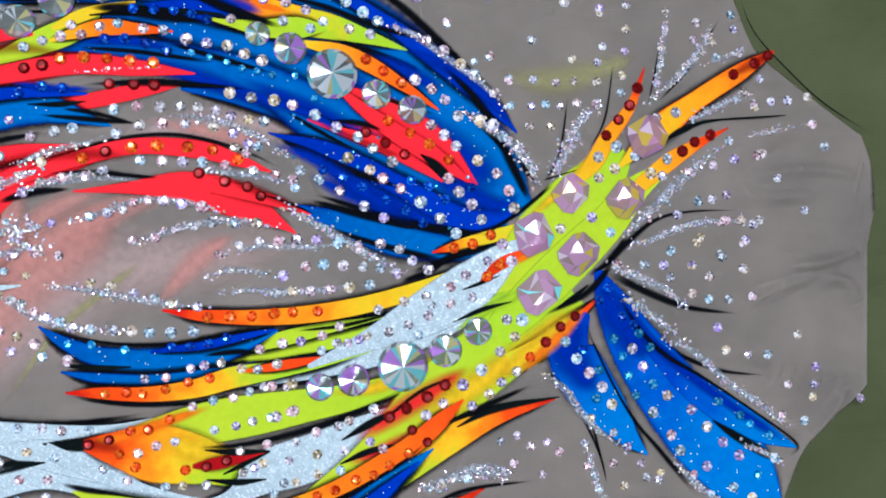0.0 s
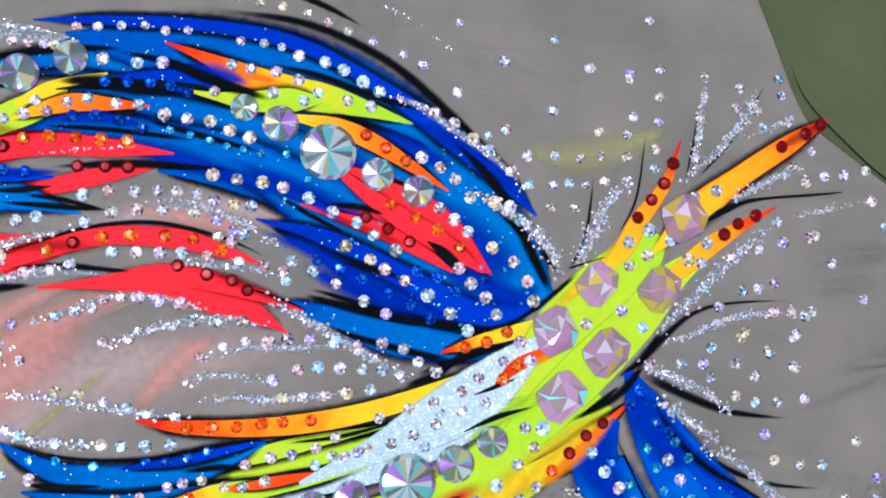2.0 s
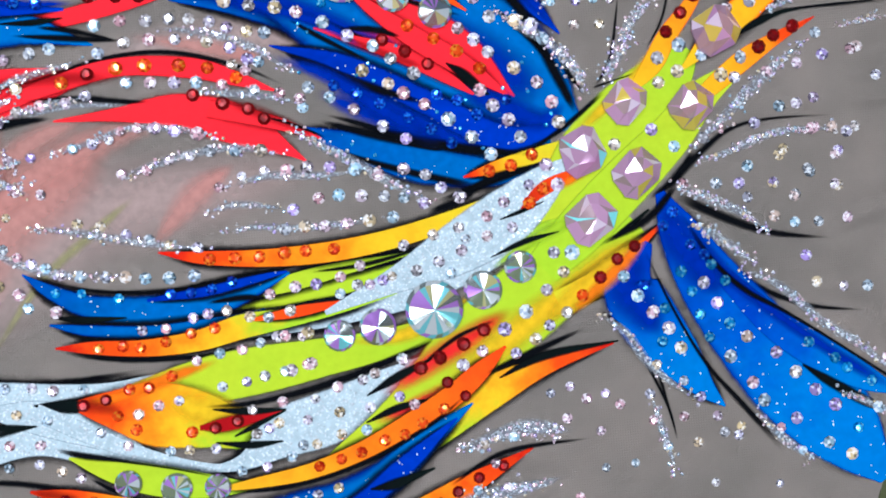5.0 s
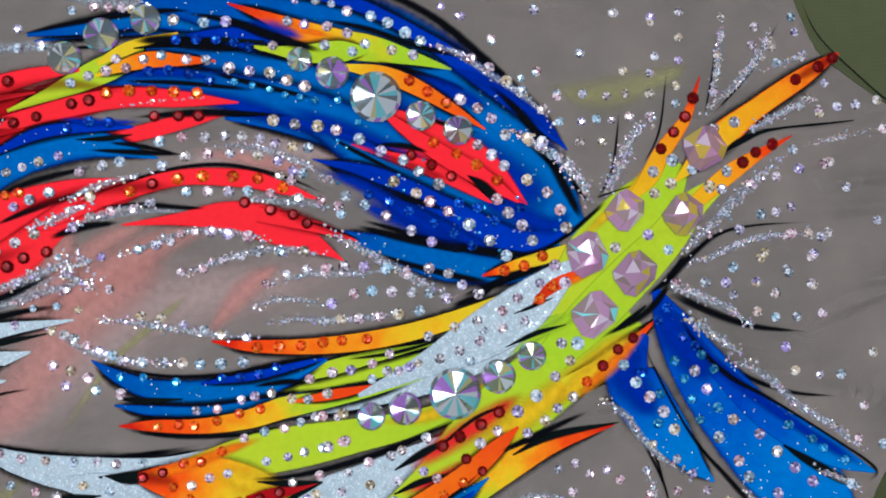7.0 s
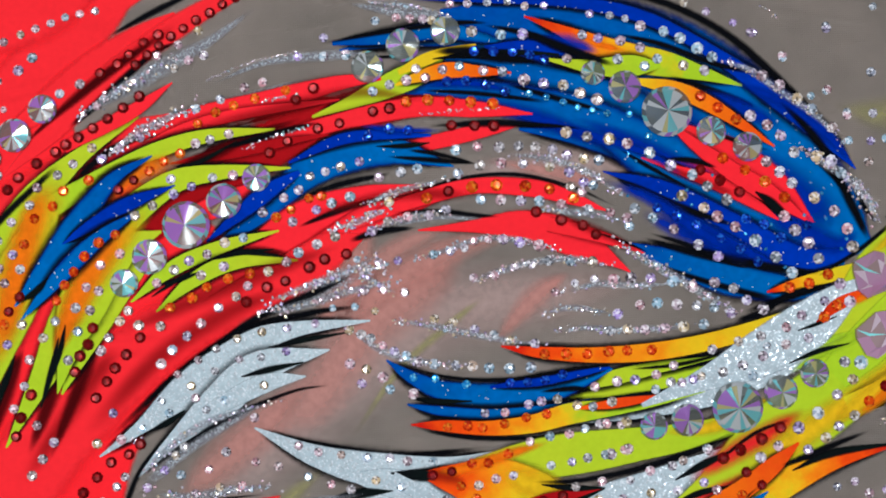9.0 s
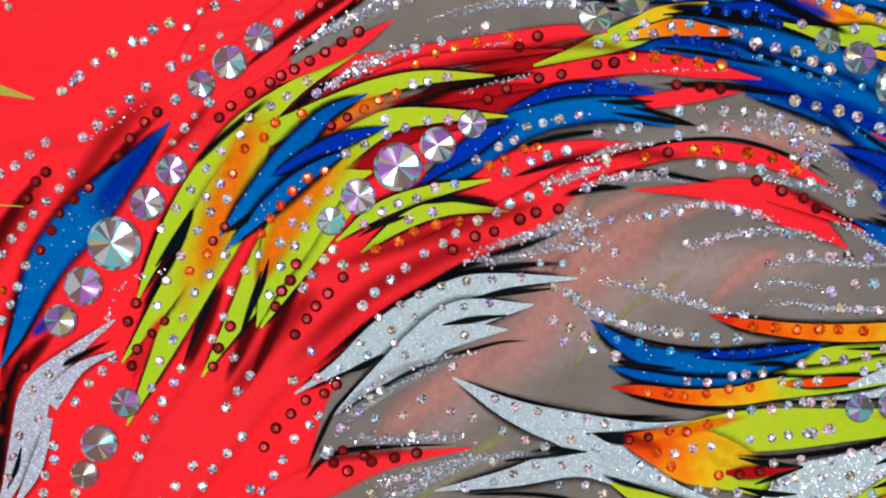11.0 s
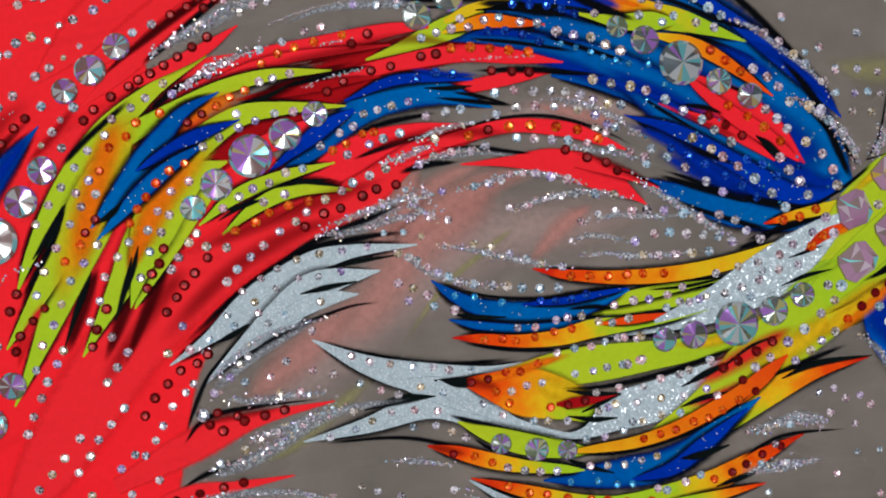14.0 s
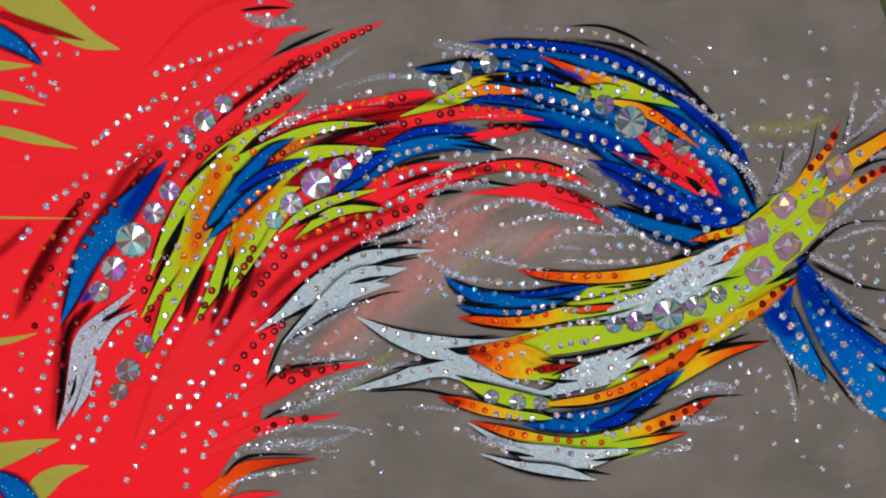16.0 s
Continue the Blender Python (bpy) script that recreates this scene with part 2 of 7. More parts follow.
def cloth(name, low, high, weave=900.0, rough=0.85, scale=14.0):
    m, nt, b = base_material(name, rough)
    L = nt.links.new
    geo = nt.nodes.new("ShaderNodeNewGeometry")
    n = add_node(nt, "ShaderNodeTexNoise", Scale=scale, Detail=6.0, Roughness=0.55)
    L(geo.outputs["Position"], n.inputs["Vector"])
    r = ramp(nt, [(0.3, low), (0.7, high)])
    L(n.outputs["Fac"], r.inputs["Fac"])
    w1 = add_node(nt, "ShaderNodeTexWave", Scale=weave / 6.28)
    w2 = add_node(nt, "ShaderNodeTexWave", Scale=weave / 6.28)
    w2.bands_direction = "Y"
    for w in (w1, w2):
        L(geo.outputs["Position"], w.inputs["Vector"])
    mx = nt.nodes.new("ShaderNodeMath")
    mx.operation = "MULTIPLY"
    L(w1.outputs["Fac"], mx.inputs[0]), L(w2.outputs["Fac"], mx.inputs[1])
    g = nt.nodes.new("ShaderNodeMapRange")
    g.inputs["To Min"].default_value, g.inputs["To Max"].default_value = 0.95, 1.05
    L(mx.outputs[0], g.inputs["Value"])
    mul = nt.nodes.new("ShaderNodeVectorMath")
    mul.operation = "SCALE"
    L(r.outputs["Color"], mul.inputs[0]), L(g.outputs[0], mul.inputs["Scale"])
    L(mul.outputs[0], b.inputs["Base Color"])
    folds = nt.nodes.new("ShaderNodeVectorMath")
    folds.operation = "MULTIPLY"
    folds.inputs[1].default_value = (16.0, 38.0, 8.0)
    L(geo.outputs["Position"], folds.inputs[0])
    wave = add_node(nt, "ShaderNodeTexNoise", Scale=1.0, Detail=2.5, Roughness=0.4, Distortion=0.6)
    L(folds.outputs[0], wave.inputs["Vector"])
    bend = add_node(nt, "ShaderNodeBump", Strength=0.5, Distance=0.018)
    L(wave.outputs["Fac"], bend.inputs["Height"])
    bump = add_node(nt, "ShaderNodeBump", Strength=0.3, Distance=0.0003)
    L(bend.outputs["Normal"], bump.inputs["Normal"])
    L(mx.outputs[0], bump.inputs["Height"]), L(bump.outputs["Normal"], b.inputs["Normal"])
    return m


MESH = cloth("beige_stretch_mesh", (0.300, 0.262, 0.230), (0.430, 0.362, 0.318), weave=2800.0, scale=24.0)
TABLE = cloth("olive_green_cloth", (0.064, 0.073, 0.033), (0.096, 0.104, 0.05), weave=1500.0)
WALL = cloth("painted_wall", (0.45, 0.44, 0.42), (0.5, 0.49, 0.47), weave=60.0, scale=3.0)


def gem(name, colour, rough=0.08, tint=0.0, spread=0.5, metal=0.4, solid=1.0):
    """Foiled cut glass: mirror-like facets, tinted by stone; glint and shade tones come in as colour."""
    m, nt, b = base_material(name, rough, metal)
    b.inputs["Specular IOR Level"].default_value = 0.8 if min(colour) > 0.1 else 0.22
    b.inputs["Alpha"].default_value = solid
    info = nt.nodes.new("ShaderNodeObjectInfo")
    h = nt.nodes.new("ShaderNodeMapRange")
    h.inputs["To Min"].default_value, h.inputs["To Max"].default_value = 1 - spread, 1 + spread * 0.3
    nt.links.new(info.outputs["Random"], h.inputs["Value"])
    mul = nt.nodes.new("ShaderNodeVectorMath")
    mul.operation = "SCALE"
    mul.inputs[0].default_value = colour
    if tint:
        r = ramp(nt, [(0.0, colour), (0.2, (0.85, 0.42, 0.48)), (0.4, (0.45, 0.72, 0.90)), (0.55, (0.50, 0.45, 0.47)), (0.72, (0.88, 0.66, 0.32)), (0.88, (0.52, 0.36, 0.88)), (1.0, colour)])
        m2 = nt.nodes.new("ShaderNodeMath")
        m2.operation, m2.inputs[1].default_value = "MULTIPLY", 7.31
        fr = nt.nodes.new("ShaderNodeMath")
        fr.operation = "FRACT"
        nt.links.new(info.outputs["Random"], m2.inputs[0]), nt.links.new(m2.outputs[0], fr.inputs[0])
        nt.links.new(fr.outputs[0], r.inputs["Fac"])
        mix = nt.nodes.new("ShaderNodeMix")
        mix.data_type = "RGBA"
        mix.inputs["Factor"].default_value = tint
        mix.inputs[6].default_value = (*colour, 1)
        nt.links.new(r.outputs["Color"], mix.inputs[7])
        nt.links.new(mix.outputs[2], mul.inputs[0])
    nt.links.new(h.outputs[0], mul.inputs["Scale"])
    nt.links.new(mul.outputs[0], b.inputs["Base Color"])
    return m


# per stone: glint, shade and body tone, so sparkle is painted into the facets
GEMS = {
    "clear": [gem("crystal_glint", (0.98, 0.97, 1.0), 0.1, 0.35, 0.1, 0.12), gem("crystal_shade", (0.20, 0.19, 0.22), 0.1, 0.35, 0.5, 0.6), gem("crystal_tint", (0.70, 0.66, 0.76), 0.1, 0.95, 0.45, 0.3)],
    "red": [gem("siam_glint", (0.27, 0.003, 0.004), 0.3, 0.0, 0.3, 0.5), gem("siam_shade", (0.12, 0.001, 0.002), 0.3, 0.0, 0.3, 0.3), gem("siam_mid", (0.17, 0.002, 0.003), 0.3, 0.0, 0.3, 0.3)],
    "orange": [gem("fire_glint", (0.98, 0.26, 0.02), 0.12, 0.0, 0.3, 0.3), gem("fire_shade", (0.50, 0.022, 0.002), 0.16, 0.0, 0.3, 0.2), gem("fire_mid", (0.82, 0.075, 0.004), 0.16, 0.0, 0.3, 0.2)],
    "blue": [gem("sapphire_glint", (0.03, 0.20, 0.9), 0.1), gem("sapphire_shade", (0.003, 0.015, 0.2), 0.12), gem("sapphire_mid", (0.008, 0.05, 0.5), 0.1)],
    "sky": [gem("capri_glint", (0.25, 0.70, 0.95), 0.1), gem("capri_shade", (0.01, 0.12, 0.4), 0.12), gem("capri_mid", (0.03, 0.3, 0.7), 0.1)],
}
# lilac, aqua and gold are the coating; pale against grey paints in reflections
AB = [gem("aurora_pale_glint", (0.72, 0.76, 0.78), 0.1, 0.0, 0.2, 0.4, 0.85), gem("aurora_lilac", (0.54, 0.24, 0.78), 0.1, 0.0, 0.3, 0.4, 0.85),
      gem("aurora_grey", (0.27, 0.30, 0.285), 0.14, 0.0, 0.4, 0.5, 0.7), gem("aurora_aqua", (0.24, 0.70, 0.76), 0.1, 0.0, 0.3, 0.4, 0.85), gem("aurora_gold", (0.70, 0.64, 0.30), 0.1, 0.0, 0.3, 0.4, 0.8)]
# lilac glass with a paler and a smokier copy for painted highlights and shade
LOZENGE = [gem("lozenge_pale_glint", (0.78, 0.60, 0.76), 0.05, 0.0, 0.1, 0.2, 0.82), gem("lozenge_lilac", (0.60, 0.30, 0.54), 0.06, 0.0, 0.2, 0.2, 0.78),
           gem("lozenge_smoke_shade", (0.46, 0.27, 0.37), 0.07, 0.0, 0.2, 0.25, 0.7), gem("lozenge_aqua", (0.30, 0.85, 0.88), 0.05, 0.0, 0.2, 0.2, 0.9), gem("lozenge_gold", (0.72, 0.52, 0.10), 0.06, 0.0, 0.2, 0.2, 0.7)]
MM = 0.001


# ---- building helpers ----
def part(name, bm, mats, parent, label=""):
    me = bpy.data.meshes.new(name)
    bm.to_mesh(me)
    bm.free()
    for m in (mats if isinstance(mats, (list, tuple)) else [mats]):
        me.materials.append(m)
    ob = new(name, me)
    ob.parent = parent
    return tagged(ob, label)


def spline(pts, steps):
    """Catmull-Rom through control points of any dimension."""
    p = [np.array(q, float) for q in pts]
    p = [2 * p[0] - p[1]] + p + [2 * p[-1] - p[-2]]
    out = []
    for i in range(1, len(p) - 2):
        for k in range(steps):
            t = k / steps
            a, b, c, d = p[i - 1], p[i], p[i + 1], p[i + 2]
            out.append(0.5 * (2 * b + (c - a) * t + (2 * a - 5 * b + 4 * c - d) * t * t + (3 * b - a - 3 * c + d) * t ** 3))
    out.append(p[-2])
    return out


STEP = 0.0012
covers = []


def surface(x, y):
    """Height in millimetres of the topmost paint at a place, or of the bare cloth."""
    top = body_height(x, y)
    for line, z in covers:
        if line[0, 3] <= x <= line[1, 3] and line[2, 3] <= y <= line[3, 3]:
            gap = np.hypot(line[:, 0] - x, line[:, 1] - y) - line[:, 2]
            if gap.min() < 0.3:
                top = max(top, z)
    return top


leotard = new("leotard")
tagged(leotard, "sheer beige leotard with rhinestoned rainbow feather design, lying on green cloth", "leotard")
level = [0]
last = [leotard]
feathers = []
NAMES = {"red": "red_feather", "panel": "red_hip_panel", "scarlet": "red_feather", "ember": "ember_feather", "deep": "dark_red_feather", "flame": "flame_feather", "orange": "orange_feather", "yellow": "yellow_feather",
         "lime": "lime_feather", "amber": "amber_feather", "azure": "azure_feather", "ultra": "ultramarine_feather", "leg": "blue_tail_feather", "antler": "antler_stroke",
         "white": "silver_feather", "lilac": "lilac_feather", "black": "black_stroke", "olive": "olive_patch", "greyS": "glitter_streak",
         "pinkS": "pink_tint", "hazeS": "pale_tint", "oliveS": "yellow_tint"}


HALO = {"red": ("maroonS", 1.5), "deep": ("maroonS", 1.2), "ember": ("haloS", 1.4), "flame": ("haloS", 2.0), "orange": ("haloS", 1.6), "amber": ("haloS", 2.0), "antler": ("haloS", 2.2),
        "lime": ("haloS", 2.0), "azure": ("haloS", 2.2), "ultra": ("haloS", 1.4), "leg": ("haloS", 2.0), "white": ("haloS", 2.3), "lilac": ("maroonS", 2.0)}


def blade(colour, *spine, ragged=0.0, halo=True):
    """A painted feather: a curved blade along a spine of (x, y, half width) in millimetres, laid over the ones before, with black oversprayed round its edge."""
    if halo and colour in HALO:
        spray, more = HALO[colour]
        blade(spray, *[(x, y, w + more * (0.35 if k in (0, len(spine) - 1) else 1.0)) for k, (x, y, w) in enumerate(spine)])
    level[0] += 1
    z = 0.06 + STEP * level[0]
    line = spline(spine, 9)
    uv, rows = [], []
    bm = bmesh.new()
    lay = bm.loops.layers.uv.new("UVMap")
    n = len(line)
    for i, q in enumerate(line):
        a, b = line[max(i - 1, 0)], line[min(i + 1, n - 1)]
        d = (b - a)[:2]
        d = d / (np.hypot(*d) + 1e-9)
        w = max(q[2], 0.06)
        wob = [w * (1 + ragged * noise.noise((q[0] * 0.9, q[1] * 0.9, s * 7.0 + level[0]))) for s in (0, 1)]
        left = (q[0] - d[1] * wob[0], q[1] + d[0] * wob[0])
        right = (q[0] + d[1] * wob[1], q[1] - d[0] * wob[1])
        rows.append([bm.verts.new((x * MM, y * MM, h * MM)) for x, y, h in
                     ((*left, z), (q[0], q[1], z + 0.0003), (*right, z))])
    vs = (0.0, 0.5, 1.0)
    soft = colour.endswith("S")
    for i in range(n - 1):
        for k in (0, 1):
            f = bm.faces.new((rows[i][k], rows[i][k + 1], rows[i + 1][k + 1], rows[i + 1][k]))
            f.smooth = False
            for loop, (u, v) in zip(f.loops, ((i, k), (i, k + 1), (i + 1, k + 1), (i + 1, k))):
                loop[lay].uv = (u / (n - 1), vs[v])
    bm.normal_update()
    for f in bm.faces:
        if f.normal.z < -0.1:
            f.normal_flip()
    ob = part("black_edging" if colour in ("blackS", "maroonS", "haloS") else NAMES.get(colour, NAMES.get(colour[:-1], "black_stroke")), bm, PAINTS[colour], leotard)
    flat = np.zeros((n, 4))
    flat[:, :3] = np.array(line)
    if n >= 4:
        wide = flat[:, 2].max() + 1
        flat[:4, 3] = (flat[:, 0].min() - wide, flat[:, 0].max() + wide, flat[:, 1].min() - wide, flat[:, 1].max() + wide)
    covers.append((flat, z))
    if not soft or colour == "greyS":
        feathers.append((ob, np.array(line)))
    return ob


def carrier(x, y):
    """The feather or streak that lies under a stone, or the body panel."""
    best, found = 2.5, body
    for ob, line in feathers:
        gap = (np.hypot(line[:, 0] - x, line[:, 1] - y) - line[:, 2]).min()
        if gap < best - 0.4 or gap < 0:
            best, found = max(gap, 0.0), ob
    return found


def flatback(kind, seed):
    """A round flat-backed stone of radius 1: table, eight star and eight kite facets, girdle."""
    rng = random.Random(seed)
    bm = bmesh.new()
    n = 8
    ring = lambda r, z, off: [bm.verts.new((r * math.cos((i + off) * math.tau / n), r * math.sin((i + off) * math.tau / n), z)) for i in range(n)]
    foot, girdle, top = ring(0.97, 0.0, 0), ring(1.0, 0.12, 0), ring(0.56, 0.48, 0.5)
    peak = bm.verts.new((0, 0, 0.50))
    # table facets from lit onwards take the bright copy, a painted glint
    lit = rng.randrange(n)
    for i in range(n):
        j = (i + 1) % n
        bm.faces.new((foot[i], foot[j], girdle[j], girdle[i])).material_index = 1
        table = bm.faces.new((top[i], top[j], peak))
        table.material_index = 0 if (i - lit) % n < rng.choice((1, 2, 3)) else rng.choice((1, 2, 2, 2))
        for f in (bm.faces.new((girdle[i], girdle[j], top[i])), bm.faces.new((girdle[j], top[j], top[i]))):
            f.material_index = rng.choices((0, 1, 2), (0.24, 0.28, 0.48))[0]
    bm.normal_update()
    me = bpy.data.meshes.new("rhinestone")
    bm.to_mesh(me)
    bm.free()
    for m in GEMS[kind]:
        me.materials.append(m)
    return me


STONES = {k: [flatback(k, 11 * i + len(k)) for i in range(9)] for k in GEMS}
dice = random.Random(5)
STONE_NAMES = {"clear": "rhinestone", "red": "red_rhinestone", "orange": "orange_rhinestone", "blue": "blue_rhinestone", "sky": "sky_blue_rhinestone"}


set_down = []


def stone(kind, x, y, size, parent=None):
    set_down.append((x, y))
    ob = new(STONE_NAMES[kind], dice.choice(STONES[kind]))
    r = size * (0.45 if kind == "clear" else 0.47) * MM
    tip = Euler((dice.gauss(0, 0.07), dice.gauss(0, 0.07), dice.uniform(0, math.tau)))
    ob.matrix_world = Matrix.LocRotScale((x * MM, y * MM, (surface(x, y) + 0.03) * MM), tip, (r, r, r))
    ob.parent = parent or carrier(x, y)
    return ob


def glue(kind, size, *places):
    """Stones of one kind set one by one."""
    for x, y in places:
        stone(kind, x, y, size * dice.uniform(0.94, 1.06))


def fill(kind, size, *places):
    """Stones set one by one wherever none sits yet."""
    for x, y in places:
        if min(math.hypot(x - a, y - b) for a, b in set_down) > 2.6:
            stone(kind, x, y, size * dice.uniform(0.94, 1.06))


def row(kind, size, count, *way, jitter=0.25):
    """Stones glued one after another along a curve of (x, y) in millimetres."""
    line = spline([(*p, 0) for p in way], 12) if len(way) > 1 else [np.array((*way[0], 0.0))]
    steps = np.r_[0, np.cumsum([np.hypot(*(b - a)[:2]) for a, b in zip(line, line[1:])])]
    for s in np.linspace(0, steps[-1], count):
        x, y = (np.interp(s, steps, [q[k] for q in line]) for k in (0, 1))
        stone(kind, x + dice.gauss(0, jitter), y + dice.gauss(0, jitter), size * dice.uniform(0.93, 1.07))


def stream(count, spread, *way, small=1.1, large=2.4):
    """A loose run of small clear stones of mixed size."""
    width = 0.8 + 1.1 * spread
    if large > 1.4:
        blade("greyS", *[(p[0], p[1], 0.2 if k in (0, len(way) - 1) else width) for k, p in enumerate(way)])
    line = spline([(*p, 0) for p in way], 12)
    for _ in range(count):
        q = line[dice.randrange(len(line))]
        stone("clear", q[0] + dice.gauss(0, spread), q[1] + dice.gauss(0, spread), 0.8 * dice.triangular(small, large, small * 1.1))


def scatter(count, x0, x1, y0, y1, size=2.6):
    for _ in range(count):
        stone("clear", dice.uniform(x0, x1), dice.uniform(y0, y1), size * dice.uniform(0.7, 1.15))


def rivoli(x, y, size, turn=0.0, shades=(1, 1, 2, 0, 0, 2, 3, 2)):
    """A large round pointed stone with long facets meeting in its middle, in a thin glued rim."""
    bm = bmesh.new()
    n = 24
    rng = random.Random(round(x * 7 + y * 3))
    tip = bm.verts.new((0, 0, 0.36))
    ring = lambda r, z, off=0: [bm.verts.new((r * math.cos((i + off) * math.tau / n), r * math.sin((i + off) * math.tau / n), z)) for i in range(n)]
    mid, out, low = ring(0.86, 0.22, 0.5), ring(1.0, 0.12), ring(0.97, 0.0)
    for i in range(n):
        j = (i + 1) % n
        a = bm.faces.new((tip, mid[i], mid[j]))
        b = bm.faces.new((out[j], mid[j], mid[i]))
        c = bm.faces.new((out[i], out[j], mid[i]))
        d = bm.faces.new((low[i], low[j], out[j], out[i]))
        # shades lays painted bright and dark wedges round the stone, broken at random
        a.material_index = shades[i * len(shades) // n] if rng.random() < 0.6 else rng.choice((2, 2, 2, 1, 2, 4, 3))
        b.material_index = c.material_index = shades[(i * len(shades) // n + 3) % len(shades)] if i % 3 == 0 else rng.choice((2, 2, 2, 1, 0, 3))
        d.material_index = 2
    bm.normal_update()
    bmesh.ops.recalc_face_normals(bm, faces=bm.faces)
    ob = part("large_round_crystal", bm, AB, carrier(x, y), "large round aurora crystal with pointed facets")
    r = size * 0.47 * MM
    ob.matrix_world = Matrix.LocRotScale((x * MM, y * MM, (surface(x, y) + 0.03) * MM), Euler((0, 0, radians(turn))), (r, r, r))
    return ob


def cosmic(x, y, length, width, turn, shades=(1, 2, 1, 0, 4, 1, 2)):
    """A large rounded lozenge-cut stone with broad facets."""
    bm = bmesh.new()
    corner = [(-1, -0.55), (-0.68, -1), (0.5, -0.92), (1, -0.42), (0.8, 0.78), (0.36, 1), (-0.78, 0.8), (-0.96, 0.4)]
    low = [bm.verts.new((cx * length / 2, cy * width / 2, 0)) for cx, cy in corner]
    mid = [bm.verts.new((cx * length / 2, cy * width / 2, 1.2)) for cx, cy in corner]
    top = [bm.verts.new((cx * length * 0.30, cy * width * 0.28 + (0.5 if k % 2 else -0.4), 3.4)) for k, (cx, cy) in enumerate(corner)]
    peak = bm.verts.new((length * 0.05, -width * 0.04, 3.9))
    for i in range(8):
        j = (i + 1) % 8
        # lit and shaded facets are set by colour, through shades
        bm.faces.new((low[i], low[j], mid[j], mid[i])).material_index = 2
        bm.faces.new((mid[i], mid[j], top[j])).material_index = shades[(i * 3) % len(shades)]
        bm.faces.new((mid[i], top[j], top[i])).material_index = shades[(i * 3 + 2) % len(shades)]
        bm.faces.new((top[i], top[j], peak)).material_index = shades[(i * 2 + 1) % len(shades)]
    bm.normal_update()
    bmesh.ops.recalc_face_normals(bm, faces=bm.faces)
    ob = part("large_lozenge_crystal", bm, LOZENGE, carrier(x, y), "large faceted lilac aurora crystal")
    ob.matrix_world = Matrix.LocRotScale((x * MM, y * MM, (surface(x, y) + 0.03) * MM), Euler((0, 0, radians(turn))), (MM, MM, MM))
    return ob


# ---- room, table and leotard cloth ----
def slab(name, x0, x1, y0, y1, z0, z1, mat, label, category):
    bm = bmesh.new()
    bmesh.ops.create_cube(bm, size=1)
    for v in bm.verts:
        v.co = Vector(((x0 + x1) / 2 + v.co.x * (x1 - x0), (y0 + y1) / 2 + v.co.y * (y1 - y0), (z0 + z1) / 2 + v.co.z * (z1 - z0)))
    return tagged(part(name, bm, mat, None), label, category, kind="structure")


slab("floor", -1.8, 1.8, -1.8, 1.8, -0.85, -0.8, WALL, "plain floor under the table", "floor")
slab("ceiling", -1.8, 1.8, -1.8, 1.8, 1.7, 1.75, WALL, "plain white ceiling", "ceiling")
slab("wall_north", -1.8, 1.8, 1.8, 1.9, -0.8, 1.7, WALL, "plain painted wall", "wall")
slab("wall_south", -1.8, 1.8, -1.9, -1.8, -0.8, 1.7, WALL, "plain painted wall", "wall")
slab("wall_east", 1.8, 1.9, -1.8, 1.8, -0.8, 1.7, WALL, "plain painted wall", "wall")
slab("wall_west", -1.9, -1.8, -1.8, 1.8, -0.8, 1.7, WALL, "plain painted wall", "wall")


def table_cover():
    bm = bmesh.new()
    bmesh.ops.create_grid(bm, x_segments=90, y_segments=70, size=0.5)
    for v in bm.verts:
        x, y = v.co.x * 1.3, v.co.y * 1.1
        v.co = Vector((x, y, -0.0075 + 0.0012 * noise.noise((x * 14, y * 14, 2.0))))
    bmesh.ops.solidify(bm, geom=bm.faces, thickness=0.003)
    for f in bm.faces:
        f.smooth = True
    return tagged(part("tablecloth", bm, TABLE, None), "olive green cloth laid flat over the table", "tablecloth")


table_cover()


def table():
    base = new("table")
    base.location = (0, 0, -0.8)
    tagged(base, "plain table under an olive green cloth", "table")
    for name, x0, x1, y0, y1, z0, z1 in (
        ("table_top", -0.66, 0.66, -0.56, 0.56, 0.75, 0.787),
        ("leg", -0.62, -0.57, -0.52, -0.47, 0, 0.75), ("leg", 0.57, 0.62, -0.52, -0.47, 0, 0.75),
        ("leg", -0.62, -0.57, 0.47, 0.52, 0, 0.75), ("leg", 0.57, 0.62, 0.47, 0.52, 0, 0.75)):
        bm = bmesh.new()
        bmesh.ops.create_cube(bm, size=1)
        for v in bm.verts:
            v.co = Vector(((x0 + x1) / 2 + v.co.x * (x1 - x0), (y0 + y1) / 2 + v.co.y * (y1 - y0), (z0 + z1) / 2 + v.co.z * (z1 - z0)))
        bmesh.ops.bevel(bm, geom=bm.edges, offset=0.004, segments=2, affect="EDGES")
        part(name, bm, WALL, base)


table()


def body_height(x, y):
    """Height of the cloth in millimetres: flat under the paint, with loose creases past the whiskers."""
    z = 0.03 * noise.noise((x * 0.02, y * 0.05, 4.0))
    loose = max(0.0, min(1.0, (x - 205) / 45))
    if loose:
        z -= loose * (0.5 + 0.9 * abs(noise.noise((x * 0.02, y * 0.035, 1.0))))
        gap, along = 99.0, 0.0
        for ridge in RIDGES:
            for k, q in enumerate(ridge):
                d = math.hypot(x - q[0], y - q[1])
                if d < gap:
                    gap, along = d, math.sin(math.pi * k / (len(ridge) - 1)) ** 0.5
        z += along * loose * 2.6 * math.exp(-(gap / 2.0) ** 2)
    return z


